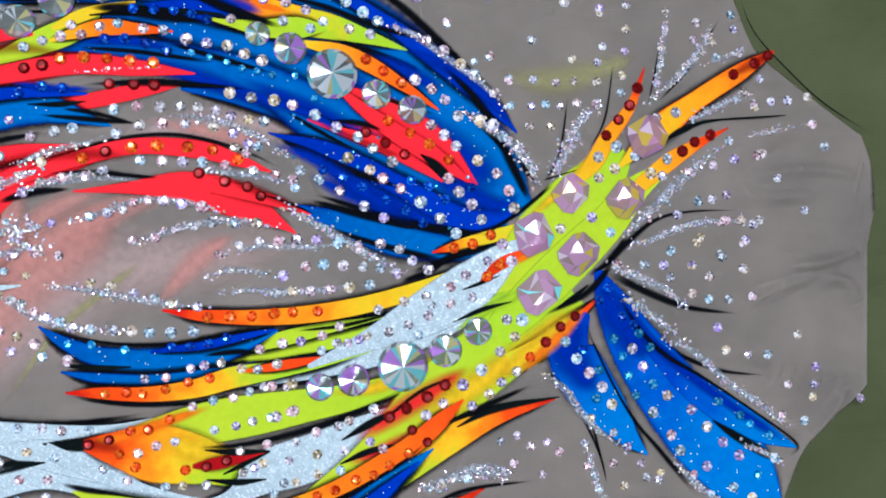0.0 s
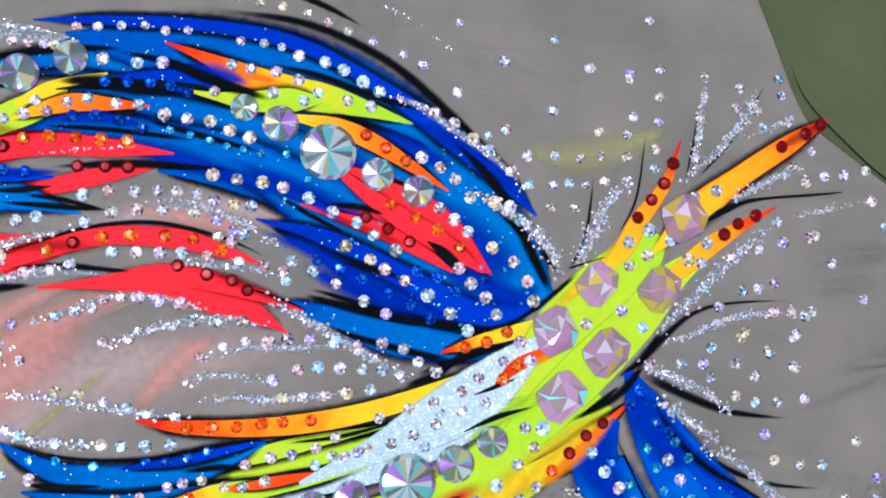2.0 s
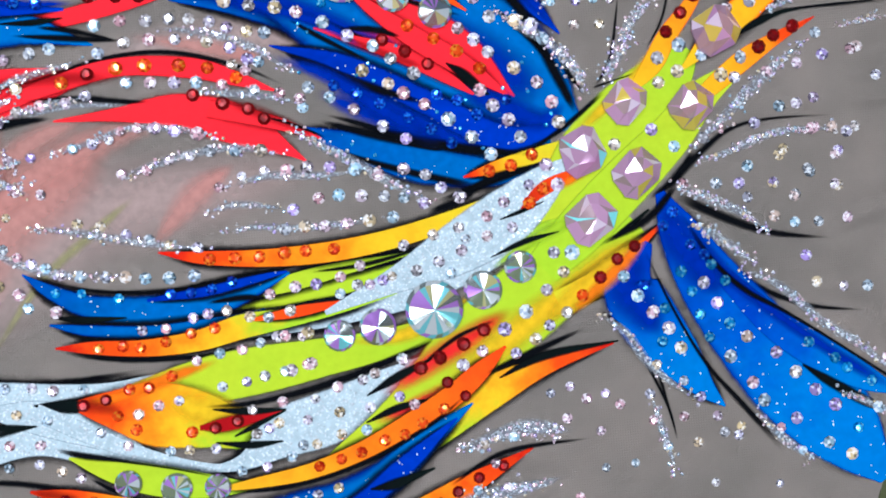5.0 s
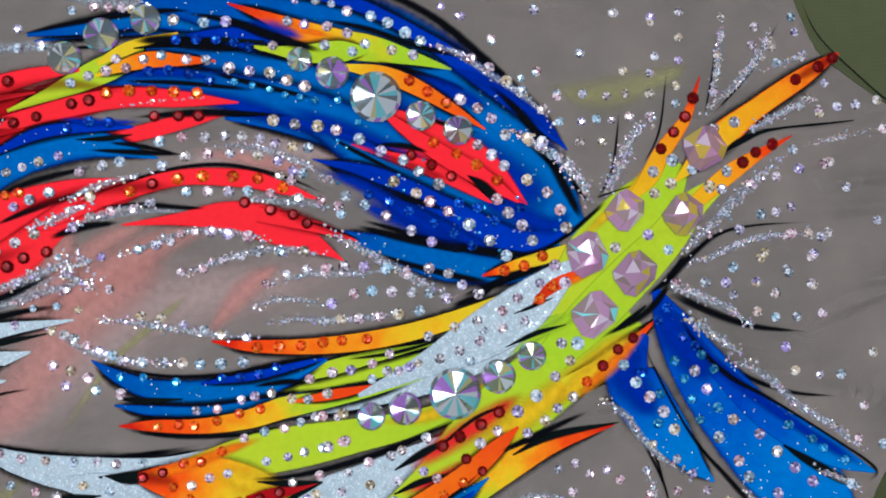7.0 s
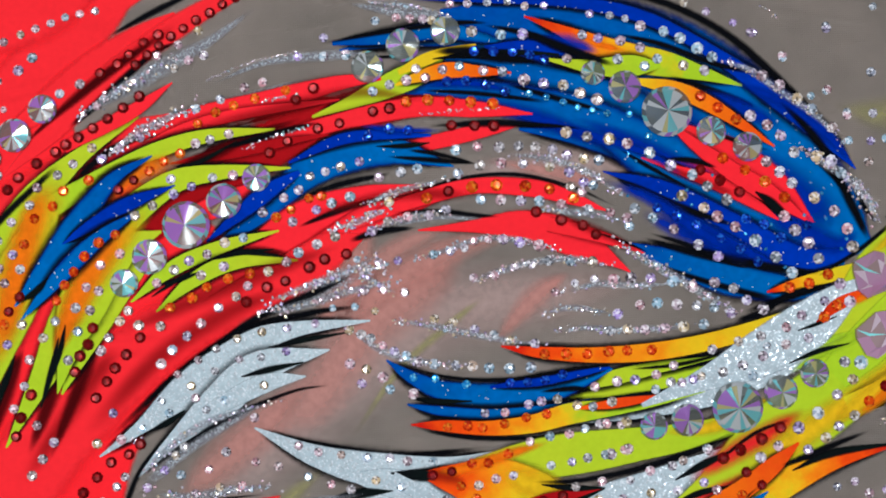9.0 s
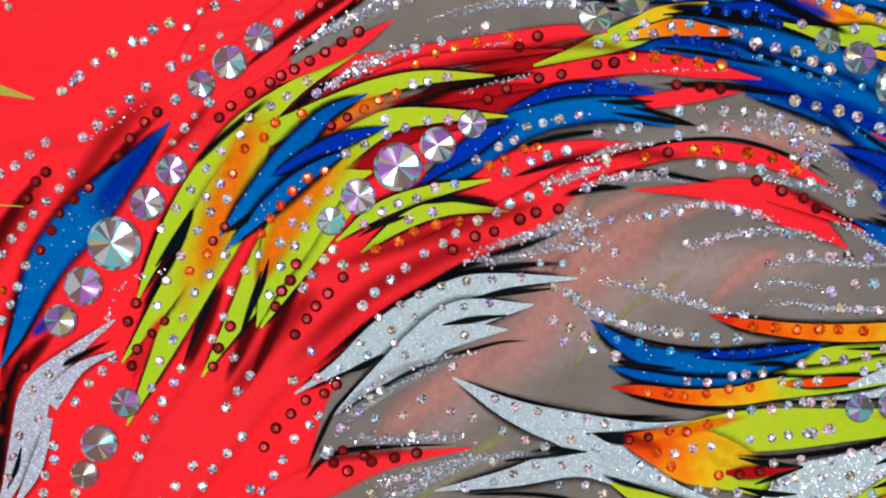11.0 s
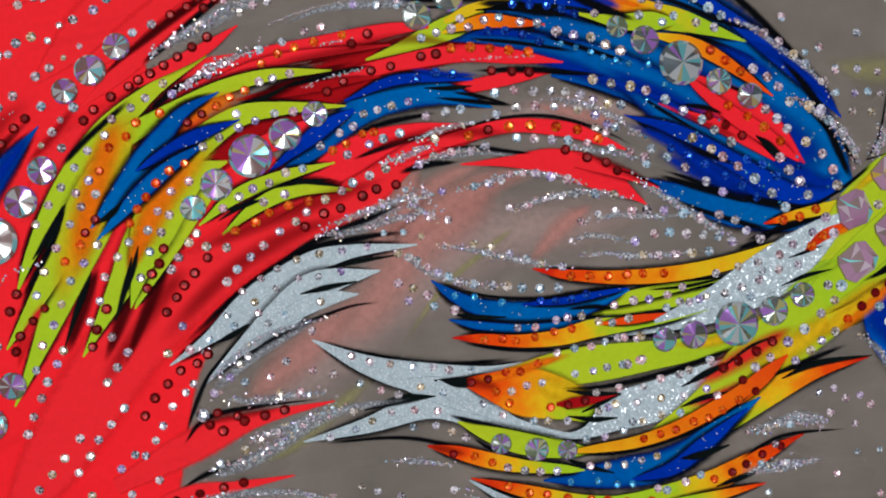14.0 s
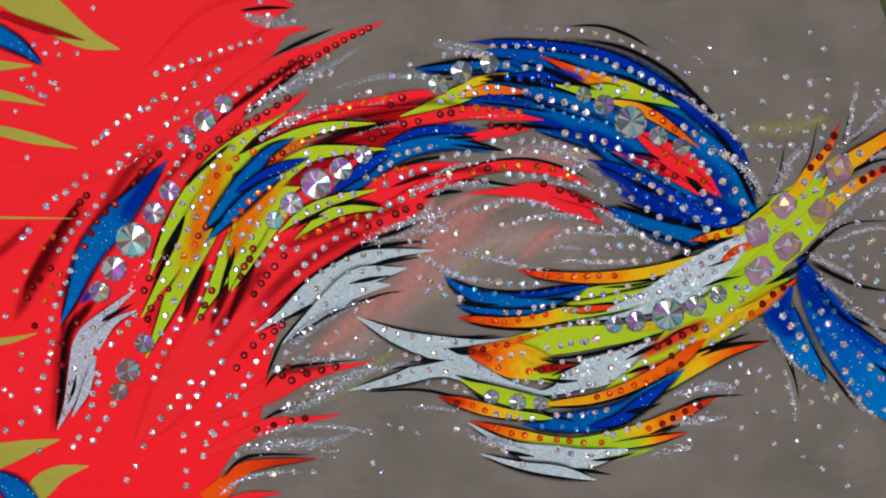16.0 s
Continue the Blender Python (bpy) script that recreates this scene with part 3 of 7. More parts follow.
def cloth_body():
    """The sheer body panel: widens from the shoulder end to the hem, with arm openings cut from its sides."""
    bm = bmesh.new()
    nx, ny = 330, 200
    grid = []
    for i in range(nx + 1):
        x = -300 + (BODY_END + 300) * i / nx
        lo, hi = body_edges(x)
        col = []
        for j in range(ny + 1):
            y = lo + (hi - lo) * j / ny
            z = body_height(x, y)
            col.append(bm.verts.new((x * MM, y * MM, z * MM)))
        grid.append(col)
    for i in range(nx):
        for j in range(ny):
            bm.faces.new((grid[i][j], grid[i + 1][j], grid[i + 1][j + 1], grid[i][j + 1])).smooth = True
    bmesh.ops.solidify(bm, geom=bm.faces, thickness=0.0006)
    return part("body_panel", bm, MESH, leotard, "sheer greyish beige stretch mesh")


BODY_END = 275
# creases in the loose cloth beside the tail
RIDGES = [spline(way, 6) for way in (
    ((220.7, -19.4), (235.2, -14.4), (253.0, -9.9)),
    ((213.5, -38.8), (239.5, -43.3), (268.2, -48.5)),
    ((253.0, -9.9), (262.2, -12.9), (267.9, -21.9)),
    ((241.9, -6.1), (254.3, -5.7), (269.3, -1.5)),
    ((246.3, -65.8), (255.3, -54.9), (259.8, -49.5)),
    ((220.9, 17.8), (239.2, 17.1), (251.7, 17.7)),
    ((223.3, 23.5), (248.1, 26.5), (273.1, 23.7)))]


def body_edges(x):
    low = np.interp(x, (-160, -60, 100, 215, 229, 236, 243, 253, 262, 268, 271, 275), (-190, -122, -132, -128, -100, -82, -69, -59.5, -54, -49, -2, 12))
    high = np.interp(x, (205, 226, 230.5, 234, 246, 256, 272, 275), (150, 90, 75.5, 67.5, 57.5, 49.3, 37.5, 26))
    return low, high


body = cloth_body()

# ---- the painted feathers ----
# red hip panel
blade("panel", (-224.7, 160.3, 139.8), (-224.6, 119.6, 139.7), (-224.5, 92.5, 138.3), (-224.5, 60, 128.8), (-224.4, 30.3, 171.6), (-224.4, 6, 182.2), (-224.3, -21, 155.3), (-224.3, -42.6, 143.2), (-224.2, -66.9, 137.8), (-224.2, -85.7, 133.7), (-224.2, -96.5, 124.3), (-224.1, -112.7, 113.6), (-224.1, -128.8, 106.9))
blade("scarlet", (-141.5, 11.4, 1.1), (-122.6, 29.1, 14.9), (-101, 45.4, 12.2), (-84.7, 58.3, 7.6), (-67, 66.6, 1.1))
blade("deep", (-79.9, 26.2, 4.1), (-58.9, 42.9, 8.3), (-33.6, 57.2, 9.6), (-6.1, 65.2, 7.2), (25.9, 69, 0.9))
blade("red", (-55.5, 17.3, 0.4), (-38.7, 24.2, 5), (-17.6, 30.1, 7.6), (7.9, 36.5, 4.2), (25.1, 40.9, 0.6))
blade("scarlet", (-136.1, 57.6, 1.1), (-114.5, 78.1, 10.9), (-92.9, 95.5, 9.8), (-79.3, 104.9, 3.8), (-66.2, 107.1, 0.3))
blade("scarlet", (-146.9, 84.8, 1.1), (-111.8, 104.1, 16.3), (-87.4, 115.8, 8.2), (-73.3, 118.6, 0.3))
blade("scarlet", (-120.1, 61.6, 1.5), (-103.7, 73.1, 6.1), (-89.0, 84.0, 6.5), (-75.0, 92.9, 4.3), (-64.7, 99.1, 0.8))
# pink and yellow painting that shows through from the back
blade("hazeS", (91.2, 11.3, 2.8), (52.3, 5.8, 13.8), (13.7, 0.3, 20.6), (-19.3, -21.6, 20.5), (-46.7, -46.1, 15), (-68.4, -65.1, 2.2))
blade("hazeS", (113.6, 39, 2.8), (58, 47.2, 8.3), (16.5, 41.6, 5.5))
blade("pinkS", (24.7, 26.5, 1.7), (12.3, 12.7, 12.4), (-8.3, -3.8, 14), (-24.8, -24.3, 12.3), (-41.2, -39.3, 1.6))
blade("pinkS", (-2.8, 30.6, 1.2), (-13.8, 11.3, 9.1), (-24.8, -5.1, 1.2))
blade("pinkS", (57.9, 12.7, 0.8), (45.4, 4.4, 5.8), (31.6, -10.1, 0.8))
blade("pinkS", (-24.8, -16.1, 1.6), (-41.2, -32.4, 9.8), (-54.8, -43.3, 9.8), (-71.2, -56.9, 1.6))
blade("pinkS", (69, 38.9, 1.2), (57.9, 43, 4.1), (30.3, 49.3, 1.2))
blade("pinkS", (-13.7, -3.6, 1), (-5.4, 7.1, 6.8), (10.8, 16.7, 8), (31.1, 24.3, 5.2), (45.3, 27, 1))
blade("pinkS", (-15.5, 0.4, 1), (-9.3, 12.2, 4.4), (4.9, 22.8, 5.2), (23.1, 28.4, 1))
blade("oliveS", (30.2, 5.8, 0.8), (19.2, -2.4, 2.2), (2.6, -16.1, 1.9), (-13.8, -38, 0.8))
blade("oliveS", (-19.3, -43.5, 0.8), (-35.7, -57.1, 4.4), (-52.1, -70.6, 2.7), (-68.4, -76, 0.5))
blade("oliveS", (141.7, 62.7, 0.8), (161.3, 58.6, 7.8), (181.1, 62.8, 5.6), (192.4, 67, 0.6))
# grey glitter streaks
blade("greyS", (-99.6, 112.9, 1.1), (-87.4, 110.3, 4.4), (-71.1, 108.2, 0.5))
blade("greyS", (-95.6, 67.3, 0.8), (-73.8, 79.7, 4.4), (-54.8, 89.4, 2.5), (-38.4, 100.5, 0.5))
blade("greyS", (-82, 59.2, 1.1), (-63, 65.5, 3.6), (-41.1, 71.6, 2.5), (-21.9, 77.2, 0.3))
blade("greyS", (-54.8, 75.7, 0.3), (-35.6, 82.6, 1.6), (-13.7, 84.1, 2.5), (2.8, 85.6, 0.8))
blade("greyS", (-41.2, -10.6, 1.1), (-46.6, 0.4, 0), (-24.8, 8.6, 2.7), (-5.6, 14.1, 1.1))
blade("greyS", (-10.9, 100.6, 0.5), (8.3, 96.6, 2.5), (27.6, 95.4, 1.1))
# blue crest
blade("azure", (15.8, 81.3, 1.2), (35.6, 79.7, 4.7), (56.8, 71, 7.5), (78.1, 62.6, 8.7), (99.2, 47.1, 8.7), (114.2, 35.1, 6.3))
blade("azure", (43, 58.3, 0.6), (60.5, 55.2, 2.7), (77.4, 50, 5), (92.4, 40.4, 7.1))
blade("azure", (-13.0, 85.5, 0.3), (3.2, 87.5, 2.1), (22.9, 87.8, 2.9), (40.8, 86.4, 5.4), (56.8, 84.1, 4.7), (67.5, 81.3, 0.7))
blade("blackS", (3.4, 91.8, 0.3), (19.5, 93.4, 0.9), (32.1, 92.9, 1.4), (40.1, 91.9, 0.3))
blade("blackS", (-11.3, 82.8, 0.3), (4.8, 82.7, 0.9), (15.5, 81.4, 0.3))
blade("azure", (-15.1, 87.7, 0.8), (2.8, 88.9, 2.5), (19.3, 90.6, 3.3), (38.7, 89.1, 4.1), (58, 85.9, 1.1))
blade("azure", (19.3, 96.1, 1.7), (52.5, 91.9, 11.1), (83, 83.2, 14.4), (108.1, 66.7, 16.1), (126.2, 44.6, 17.3), (141.6, 25.2, 12.6), (152.2, 15.5, 2.2))
blade("azure", (2.8, 71.3, 0.6), (22, 71.9, 3.3), (46.9, 66.5, 6.1), (69.1, 59.6, 6.9), (94.1, 41.7, 12.5), (116.3, 22.4, 13.9), (133.1, 11.3, 9.8), (144.3, 11.3, 1.4))
blade("azure", (74.5, 21, 0.6), (88.4, 15.5, 3.9), (107.9, 8.5, 6.1), (127.5, 4.4, 4.2), (138.7, 5.7, 1.4))
blade("blackS", (58.1, 103.6, 0.6), (85.9, 98.7, 1.7), (108.2, 87.5, 1.9), (124.9, 72.3, 2), (141.7, 54.3, 1.1))
blade("blackS", (55.3, 108.8, 0.3), (74.8, 109.2, 1.1), (88.7, 104.9, 1.4), (102.6, 97.2, 0.3))
blade("ultra", (11.1, 101, 0.3), (30.4, 100.6, 1.9), (58.1, 98.6, 2.5), (83.1, 92.9, 2.8), (105.3, 80.6, 2.8), (124.9, 65.4, 4.5), (138.8, 53.5, 3.9), (149.2, 41.6, 0.3))
blade("ultraS", (16.5, 69.7, 1.5), (46.9, 62.3, 4.5), (74.6, 50, 3.7))
blade("ultra", (69, 43.9, 0.3), (88.5, 37.6, 3.3), (110.8, 25.1, 4.5), (130.3, 14.1, 5), (147.1, 15.5, 1.7))
blade("ultra", (99.7, 52.8, 1.1), (110.8, 41.8, 2.8))
blade("ultraS", (80.1, 30.7, 1.9), (96.8, 22.4, 5.2), (119.1, 14.1, 5.3))
blade("ultraS", (108.1, 52.8, 1.9), (124.8, 39, 9.4), (144.4, 22.4, 7.5))
blade("black", (16.5, 82.1, 0.3), (30.3, 82.7, 1.9), (44.2, 84.1, 2.5), (58, 80.9, 0.6))
blade("ultra", (33.1, 84.9, 0.6), (46.9, 83.6, 3.9), (60.8, 80.3, 4.4), (74.7, 76.3, 0.6))
blade("blackS", (-19.2, 87.7, 0.5), (0, 90.5, 1.1), (22.1, 92.8, 1.4), (35.9, 92.4, 0.3))
blade("blackS", (80.1, 15.5, 0.6), (99.6, 8, 1.4), (124.7, 0.2, 1.7))
# lime star on the crest
blade("flame", (46.1, 94.2, 0.3), (56.2, 89.9, 1.6), (66.7, 84.6, 3.6), (78.2, 80.0, 4.8), (90.6, 77.2, 4.3), (103.0, 73.5, 2.2), (114.3, 69.5, 0.3))
blade("lime", (51.0, 80.7, 0.3), (58.4, 78.9, 1.1), (69.1, 77.1, 2.9), (79.9, 77.1, 3.6), (88.8, 76.9, 0.9))
blade("blackS", (43.7, 90.7, 0.4), (56.0, 84.4, 2.3), (70.1, 79.2, 0.5))
blade("blackS", (90.5, 73.8, 0.3), (101.1, 69.8, 1.6), (113.4, 64.7, 1.4), (118.7, 62.3, 0.4))
blade("orangeS", (58.8, 88.0, 0.7), (67.6, 84.9, 1.8), (78.3, 81.8, 0.9))
blade("red", (94.1, 57.8, 0.8), (108, 48.7, 5.6), (122, 37.6, 6.1), (135.1, 25.2, 0.3))
blade("red", (85.2, 47.8, 0.3), (99.7, 42.9, 2.5), (115, 35.7, 3.3))
blade("black", (118.1, 35.7, 0.3), (121.4, 32.1, 1.9), (124.2, 27.9, 2.2), (126.4, 24.6, 0.6))
# lime patch at the top
blade("lime", (-22.3, 64.5, 0.4), (-10.0, 68.7, 2.1), (0.9, 73.0, 3.9), (10.9, 77.1, 4.3), (16.9, 80.5, 2.5), (20.1, 84.3, 0.5))
blade("orange", (41.3, 76.3, 0.3), (31.5, 77.1, 1.8), (20.8, 77.8, 2.7), (11.7, 76.0, 1.8), (4.5, 73.7, 0.4))
blade("yellow", (30.4, 85.7, 0.3), (21.9, 83.9, 1.4), (13.7, 81.3, 2.1), (5.5, 77.6, 0.9))
blade("black", (16.6, 81.6, 0.3), (26.3, 82.3, 1.1), (40.7, 82.8, 1.4), (56.7, 81.5, 0.5))
# red strips
blade("red", (-90.1, 56.4, 0.3), (-63, 65.2, 3), (-38.4, 69.4, 4.1), (-13.7, 75, 2.7), (0, 75.9, 0.6))
blade("red", (-52.1, 52.4, 0.8), (-24.7, 60.2, 2.7), (8.3, 66.3, 3.6), (30.3, 65, 2.8), (47.5, 62.9, 0.3))
blade("red", (-2.8, 55.8, 1.4), (11, 54.5, 2.5), (30.3, 57.9, 2.5), (43.6, 59.6, 0.3))
blade("blackS", (13.8, 60.3, 0.3), (35.8, 60.4, 1.9), (59.4, 58.2, 0.3))
# middle blue tail
blade("azure", (-54.8, 23.7, 0.8), (-38.4, 35.4, 3.8), (-22, 48.4, 6), (0, 53.1, 5.5), (22, 47.1, 0.3))
blade("ultra", (-30.2, 50.3, 0.5), (-11, 57.5, 2.5), (15.1, 57.3, 0.6))
blade("blackS", (0, 51.2, 0.3), (16.5, 49.3, 1.4), (30.3, 47.7, 0.3))
# central red bow
blade("red", (-12.9, 28.0, 0.6), (-0.9, 33.3, 2.0), (13.2, 37.9, 2.8), (29.3, 40.8, 2.8), (47.4, 39.2, 3.2), (59.5, 35.4, 2.2), (69.7, 31.4, 0.3))
blade("red", (9.9, 27.4, 0.3), (27.0, 28.0, 2.2), (42.1, 27.9, 5.1), (55.2, 24.3, 6.3), (64.3, 19.5, 4.9), (72.3, 14.6, 1.6), (76.4, 11.7, 0.3))
blade("red", (51.2, 27.8, 2.8), (61.3, 25.1, 2.4), (71.5, 21.7, 1.8), (81.2, 17.3, 0.3))
blade("deepS", (55.3, 29.7, 1.0), (63.4, 26.5, 2.9), (73.5, 21.3, 1.6), (80.6, 17.3, 0.4))
blade("blackS", (-12.7, 35.9, 0.3), (5.2, 38.4, 0.4), (23.3, 43.2, 0.8), (41.5, 43.9, 1.0), (59.6, 39.0, 0.8), (73.8, 31.9, 0.3))
blade("blackS", (1.1, 33.3, 0.4), (17.1, 33.0, 1.4), (27.1, 31.6, 1.2), (36.1, 30.7, 0.3))
blade("blackS", (66.4, 24.4, 0.3), (73.5, 21.9, 0.6), (82.7, 17.4, 0.4))
blade("greyS", (1.0, 28.7, 0.4), (15.0, 31.1, 1.2), (31.0, 30.2, 0.6))
# broad red feathers
blade("scarlet", (-150.8, -97.1, 1.1), (-133.3, -71.5, 13), (-106.4, -32.2, 16.3), (-73.9, -5, 13.1), (-46.6, 10, 11.5), (-24.7, 19.6, 10.4), (-6.9, 26.4, 0.8))
blade("red", (-63, 5.9, 0.5), (-46.6, 18.2, 3.8), (-27.5, 31.1, 6.9), (-8.3, 38.8, 3.6), (12.4, 41.6, 0.3))
blade("deepS", (-98.3, -35, 4.1), (-73.9, -10.5, 4.9), (-52.1, 3.1, 4.9), (-27.5, 11.3, 1.6))
blade("deepS", (-117.2, -48.5, 3.3), (-98.3, -21.4, 4.9), (-84.7, -5, 4.1))
blade("blackS", (-68.4, -18.7, 0.8), (-46.6, -1, 1.6), (-27.5, 7.2, 2.2), (-8.3, 15.4, 0.3))
blade("red", (-78.2, 56.7, 0.4), (-62.0, 62.5, 2.1), (-45.8, 66.2, 2.1), (-26.1, 68.4, 1.1), (-13.5, 69.7, 0.3))
blade("red", (-70.0, 32.6, 0.9), (-55.6, 36.5, 3.9), (-44.8, 41.1, 2.8), (-35.8, 44.4, 0.5))
blade("ultra", (-56.8, 26.2, 0.5), (-46.8, 34.1, 2.5), (-37.7, 40.9, 3.6), (-26.8, 47.1, 1.1))
blade("deep", (-67.7, 51.3, 0.3), (-55.1, 53.1, 2.1), (-42.6, 55.0, 2.5), (-28.2, 57.3, 1.4), (-17.5, 58.7, 0.4))
# lime group
blade("maroonS", (-76.7, 73.9, 0.6), (-95.1, 58.5, 1.9), (-109.7, 45.8, 2.5), (-123.9, 29.4, 2.3), (-135.1, 11.7, 2.3), (-142.6, -4.2, 0.6))
blade("maroonS", (-125.1, 18.1, 0.8), (-131.7, 2.3, 4.2), (-138.2, -15.4, 3.8), (-144.1, -35, 1.1))
blade("maroonS", (-115.1, -4.4, 0.8), (-120.9, -18.3, 3.8), (-127.5, -36, 1.5))
blade("maroonS", (-101.2, 2.3, 0.8), (-104.2, -11.5, 4.2), (-109.1, -25.4, 3.5), (-114.9, -39.3, 0.8))
blade("maroonS", (-89.8, 4.9, 1.2), (-94.7, -9, 3.5), (-101.4, -24.9, 2.7), (-108.1, -40.8, 0.6))
blade("maroonS", (-49.9, 22.8, 0.6), (-42, 22.5, 2.8), (-30, 21.6, 0.6))
blade("maroonS", (-65.5, 50.5, 0.6), (-55.8, 53.1, 3.1), (-42.4, 59.1, 2.4), (-24.8, 64.3, 0.6))
blade("maroonS", (-77.7, 28.1, 0.8), (-84.6, 15, 1.9), (-91.6, 2.9, 1.2))
blade("deepS", (-87.4, 55, 5.7), (-106.4, 38.6, 6.5), (-122.6, 16.8, 4.9), (-138.8, -15.8, 4.1))
blade("lime", (-77.1, 66.6, 0.3), (-95.6, 55, 2.7), (-111.8, 40, 5.4), (-126.7, 19.5, 4.9), (-137.4, 0.5, 2.2), (-142.8, -13.1, 0.3))
blade("lime", (-34.3, 61, 0.3), (-54.8, 59.8, 2.2), (-71.1, 55.9, 2.7), (-87.4, 49, 2.7), (-106.4, 38.6, 3.8))
blade("lime", (-29.6, 48.6, 0.3), (-52.1, 48, 2.5), (-68.4, 44.7, 4.1), (-87.4, 30.5, 6), (-101, 16.8, 7.6))
blade("lime", (-106.4, 38.6, 3.8), (-115.9, 16.8, 9.2), (-125.3, -5, 7.6), (-133.4, -26.7, 3.8), (-144.6, -52.2, 0.3))
blade("lime", (-87.4, 27.7, 5.4), (-99.6, 3.2, 7.6), (-110.4, -15.9, 3.8), (-121.5, -36, 0.3))
blade("lime", (-79.3, 22.3, 5.4), (-91.5, 3.2, 4.9), (-98.8, -10.5, 2.4), (-103.7, -20, 0.3))
blade("lime", (-71, 30, 0.4), (-81.4, 25.9, 4.3), (-91.5, 16.5, 8.1), (-97.5, 5.4, 7.7), (-101.1, -5.5, 3.9), (-105, -19.7, 0.2))
blade("yellowS", (-85.4, 26.6, 1.9), (-94.4, 16.3, 5.4), (-101.3, 4.2, 4.6), (-104.4, -7.6, 0.8))
blade("lime", (-124, 5.9, 4.3), (-134.7, -13.1, 3.2), (-146.8, -32.6, 0.3))
blade("yellowS", (-101, 49.5, 5.4), (-111.8, 30.4, 9.2), (-121.3, 5.9, 9.2), (-130.7, -21.3, 3.2))
blade("yellowS", (-73.8, 38.7, 3.3), (-92.9, 16.8, 7.6), (-103.7, -2.3, 6))
blade("orangeS", (-106.4, 48.2, 4.1), (-113.2, 30.4, 6.7), (-118.6, 11.4, 7.2), (-123.9, -10.4, 4.1))
blade("orangeS", (-63, 53.7, 3.1), (-84.7, 45.5, 6.2), (-101, 30.4, 5.2))
blade("orangeS", (-79.3, 33.2, 3.1), (-92.9, 19.5, 7.2), (-101, 3.2, 5.2), (-106.4, -10.4, 1.5))
blade("redS", (-133.4, -15.8, 1.5), (-140.1, -28, 2.6), (-143.6, -40.2, 0.7))
blade("blackS", (-125.3, 16.8, 0.5), (-132, 0.5, 1.6), (-141.4, -15.8, 1.1))
blade("black", (-126.7, 16, 0.3), (-132, 5.9, 1.4), (-137.4, -2.2, 0.3))
blade("black", (-119.4, -10.4, 0.3), (-122.6, -18.6, 1.4), (-127.4, -32.1, 0.3))
blade("black", (-104.2, -2.3, 0.3), (-106.9, -13.2, 1.4), (-110.4, -24, 0.3))
blade("azure", (-73.3, 54, 0.3), (-86.1, 46.8, 2.5), (-97.7, 32.6, 4.9), (-108.6, 19, 3.3), (-117.7, 8.1, 0.3))
blade("ultra", (-66.2, 44.4, 0.3), (-82, 38.7, 3), (-94.2, 32.1, 2.2), (-102.3, 27.2, 0.3))
blade("azure", (-77.9, 36.5, 0.3), (-88.8, 29.9, 2.4), (-101, 19.5, 3.3), (-115.9, 3.7, 0.3))
blade("lime", (-34, 28.9, 0.3), (-52.1, 24.5, 2.2), (-68.4, 17.9, 2.5), (-81.2, 8.1, 0.3))
blade("lime", (-28.3, 19.3, 0.3), (-46.6, 19.8, 2.5), (-60.2, 14.9, 2.5), (-73.3, 4.8, 0.3))
blade("black", (-54.8, 20.6, 0.3), (-46.6, 22.3, 1.1), (-35.7, 23.1, 0.3))
blade("black", (-73.9, 12.7, 0.3), (-65.7, 14.6, 1.1), (-58.9, 16.8, 0.3))
# edges of the hip panel
blade("scarlet", (-119.9, 49.5, 0.5), (-103.7, 63.7, 4.4), (-84.7, 81, 4.4), (-62.9, 95.6, 4.6), (-46.6, 104, 2.7), (-29.6, 110.4, 0.3))
blade("blackS", (-86.6, 92.2, 0.3), (-71.1, 100, 1.6), (-52, 108.3, 0.3))
blade("blackS", (-99.6, 63.7, 0.5), (-91.5, 70.1, 1.9), (-73.8, 85.2, 1.4), (-62.9, 90.7, 0.3))
blade("red", (-101, 57.7, 2.2), (-79.3, 68.2, 2.5), (-66.2, 77, 0.3))
blade("deepS", (-106.4, 65.9, 2.4), (-84.7, 82.4, 2.9), (-62.9, 96.2, 2.5))
blade("blackS", (-101, 115.1, 0.8), (-87.4, 116.8, 1.4), (-73.8, 116.7, 0.3))
# left blue feather
blade("maroonS", (-133.6, 49.2, 0.6), (-148.7, 33.7, 2.6), (-165, 10.6, 3.4), (-175.8, -10, 3.7), (-182.9, -31.4, 2.2), (-184.9, -44.8, 0.6))
blade("maroonS", (-172.5, 28.2, 0.7), (-184.4, 10.3, 3.4), (-196.1, -9.4, 4.1), (-204.3, -25, 1.1))
blade("maroonS", (-66.3, 94.2, 0.6), (-86.8, 80.5, 2.3), (-103.4, 67.9, 1.5), (-114.3, 58.4, 0.4))
blade("maroonS", (-165.9, -20.9, 0.8), (-174.6, -30.9, 3.4), (-181.4, -40.8, 3.4), (-183.1, -60, 2.6), (-184.7, -79.1, 0.7))
blade("deepS", (-133.4, 54.9, 3.3), (-152.2, 38.5, 4.9), (-168.3, 11.4, 4.9), (-181.7, -15.7, 4), (-189.7, -31.9, 0.8))
blade("deepS", (-171, 27.6, 4), (-184.4, 6, 5.7), (-200.4, -21.1, 5.6), (-208.3, -37.3, 1.2))
blade("deepS", (-119.9, 52.2, 2), (-130.7, 38.6, 2.4), (-138.8, 30.4, 0.8))
blade("deepS", (-197.8, 14.1, 2), (-208.4, 3.3, 4), (-221.7, -7.5, 3.2))
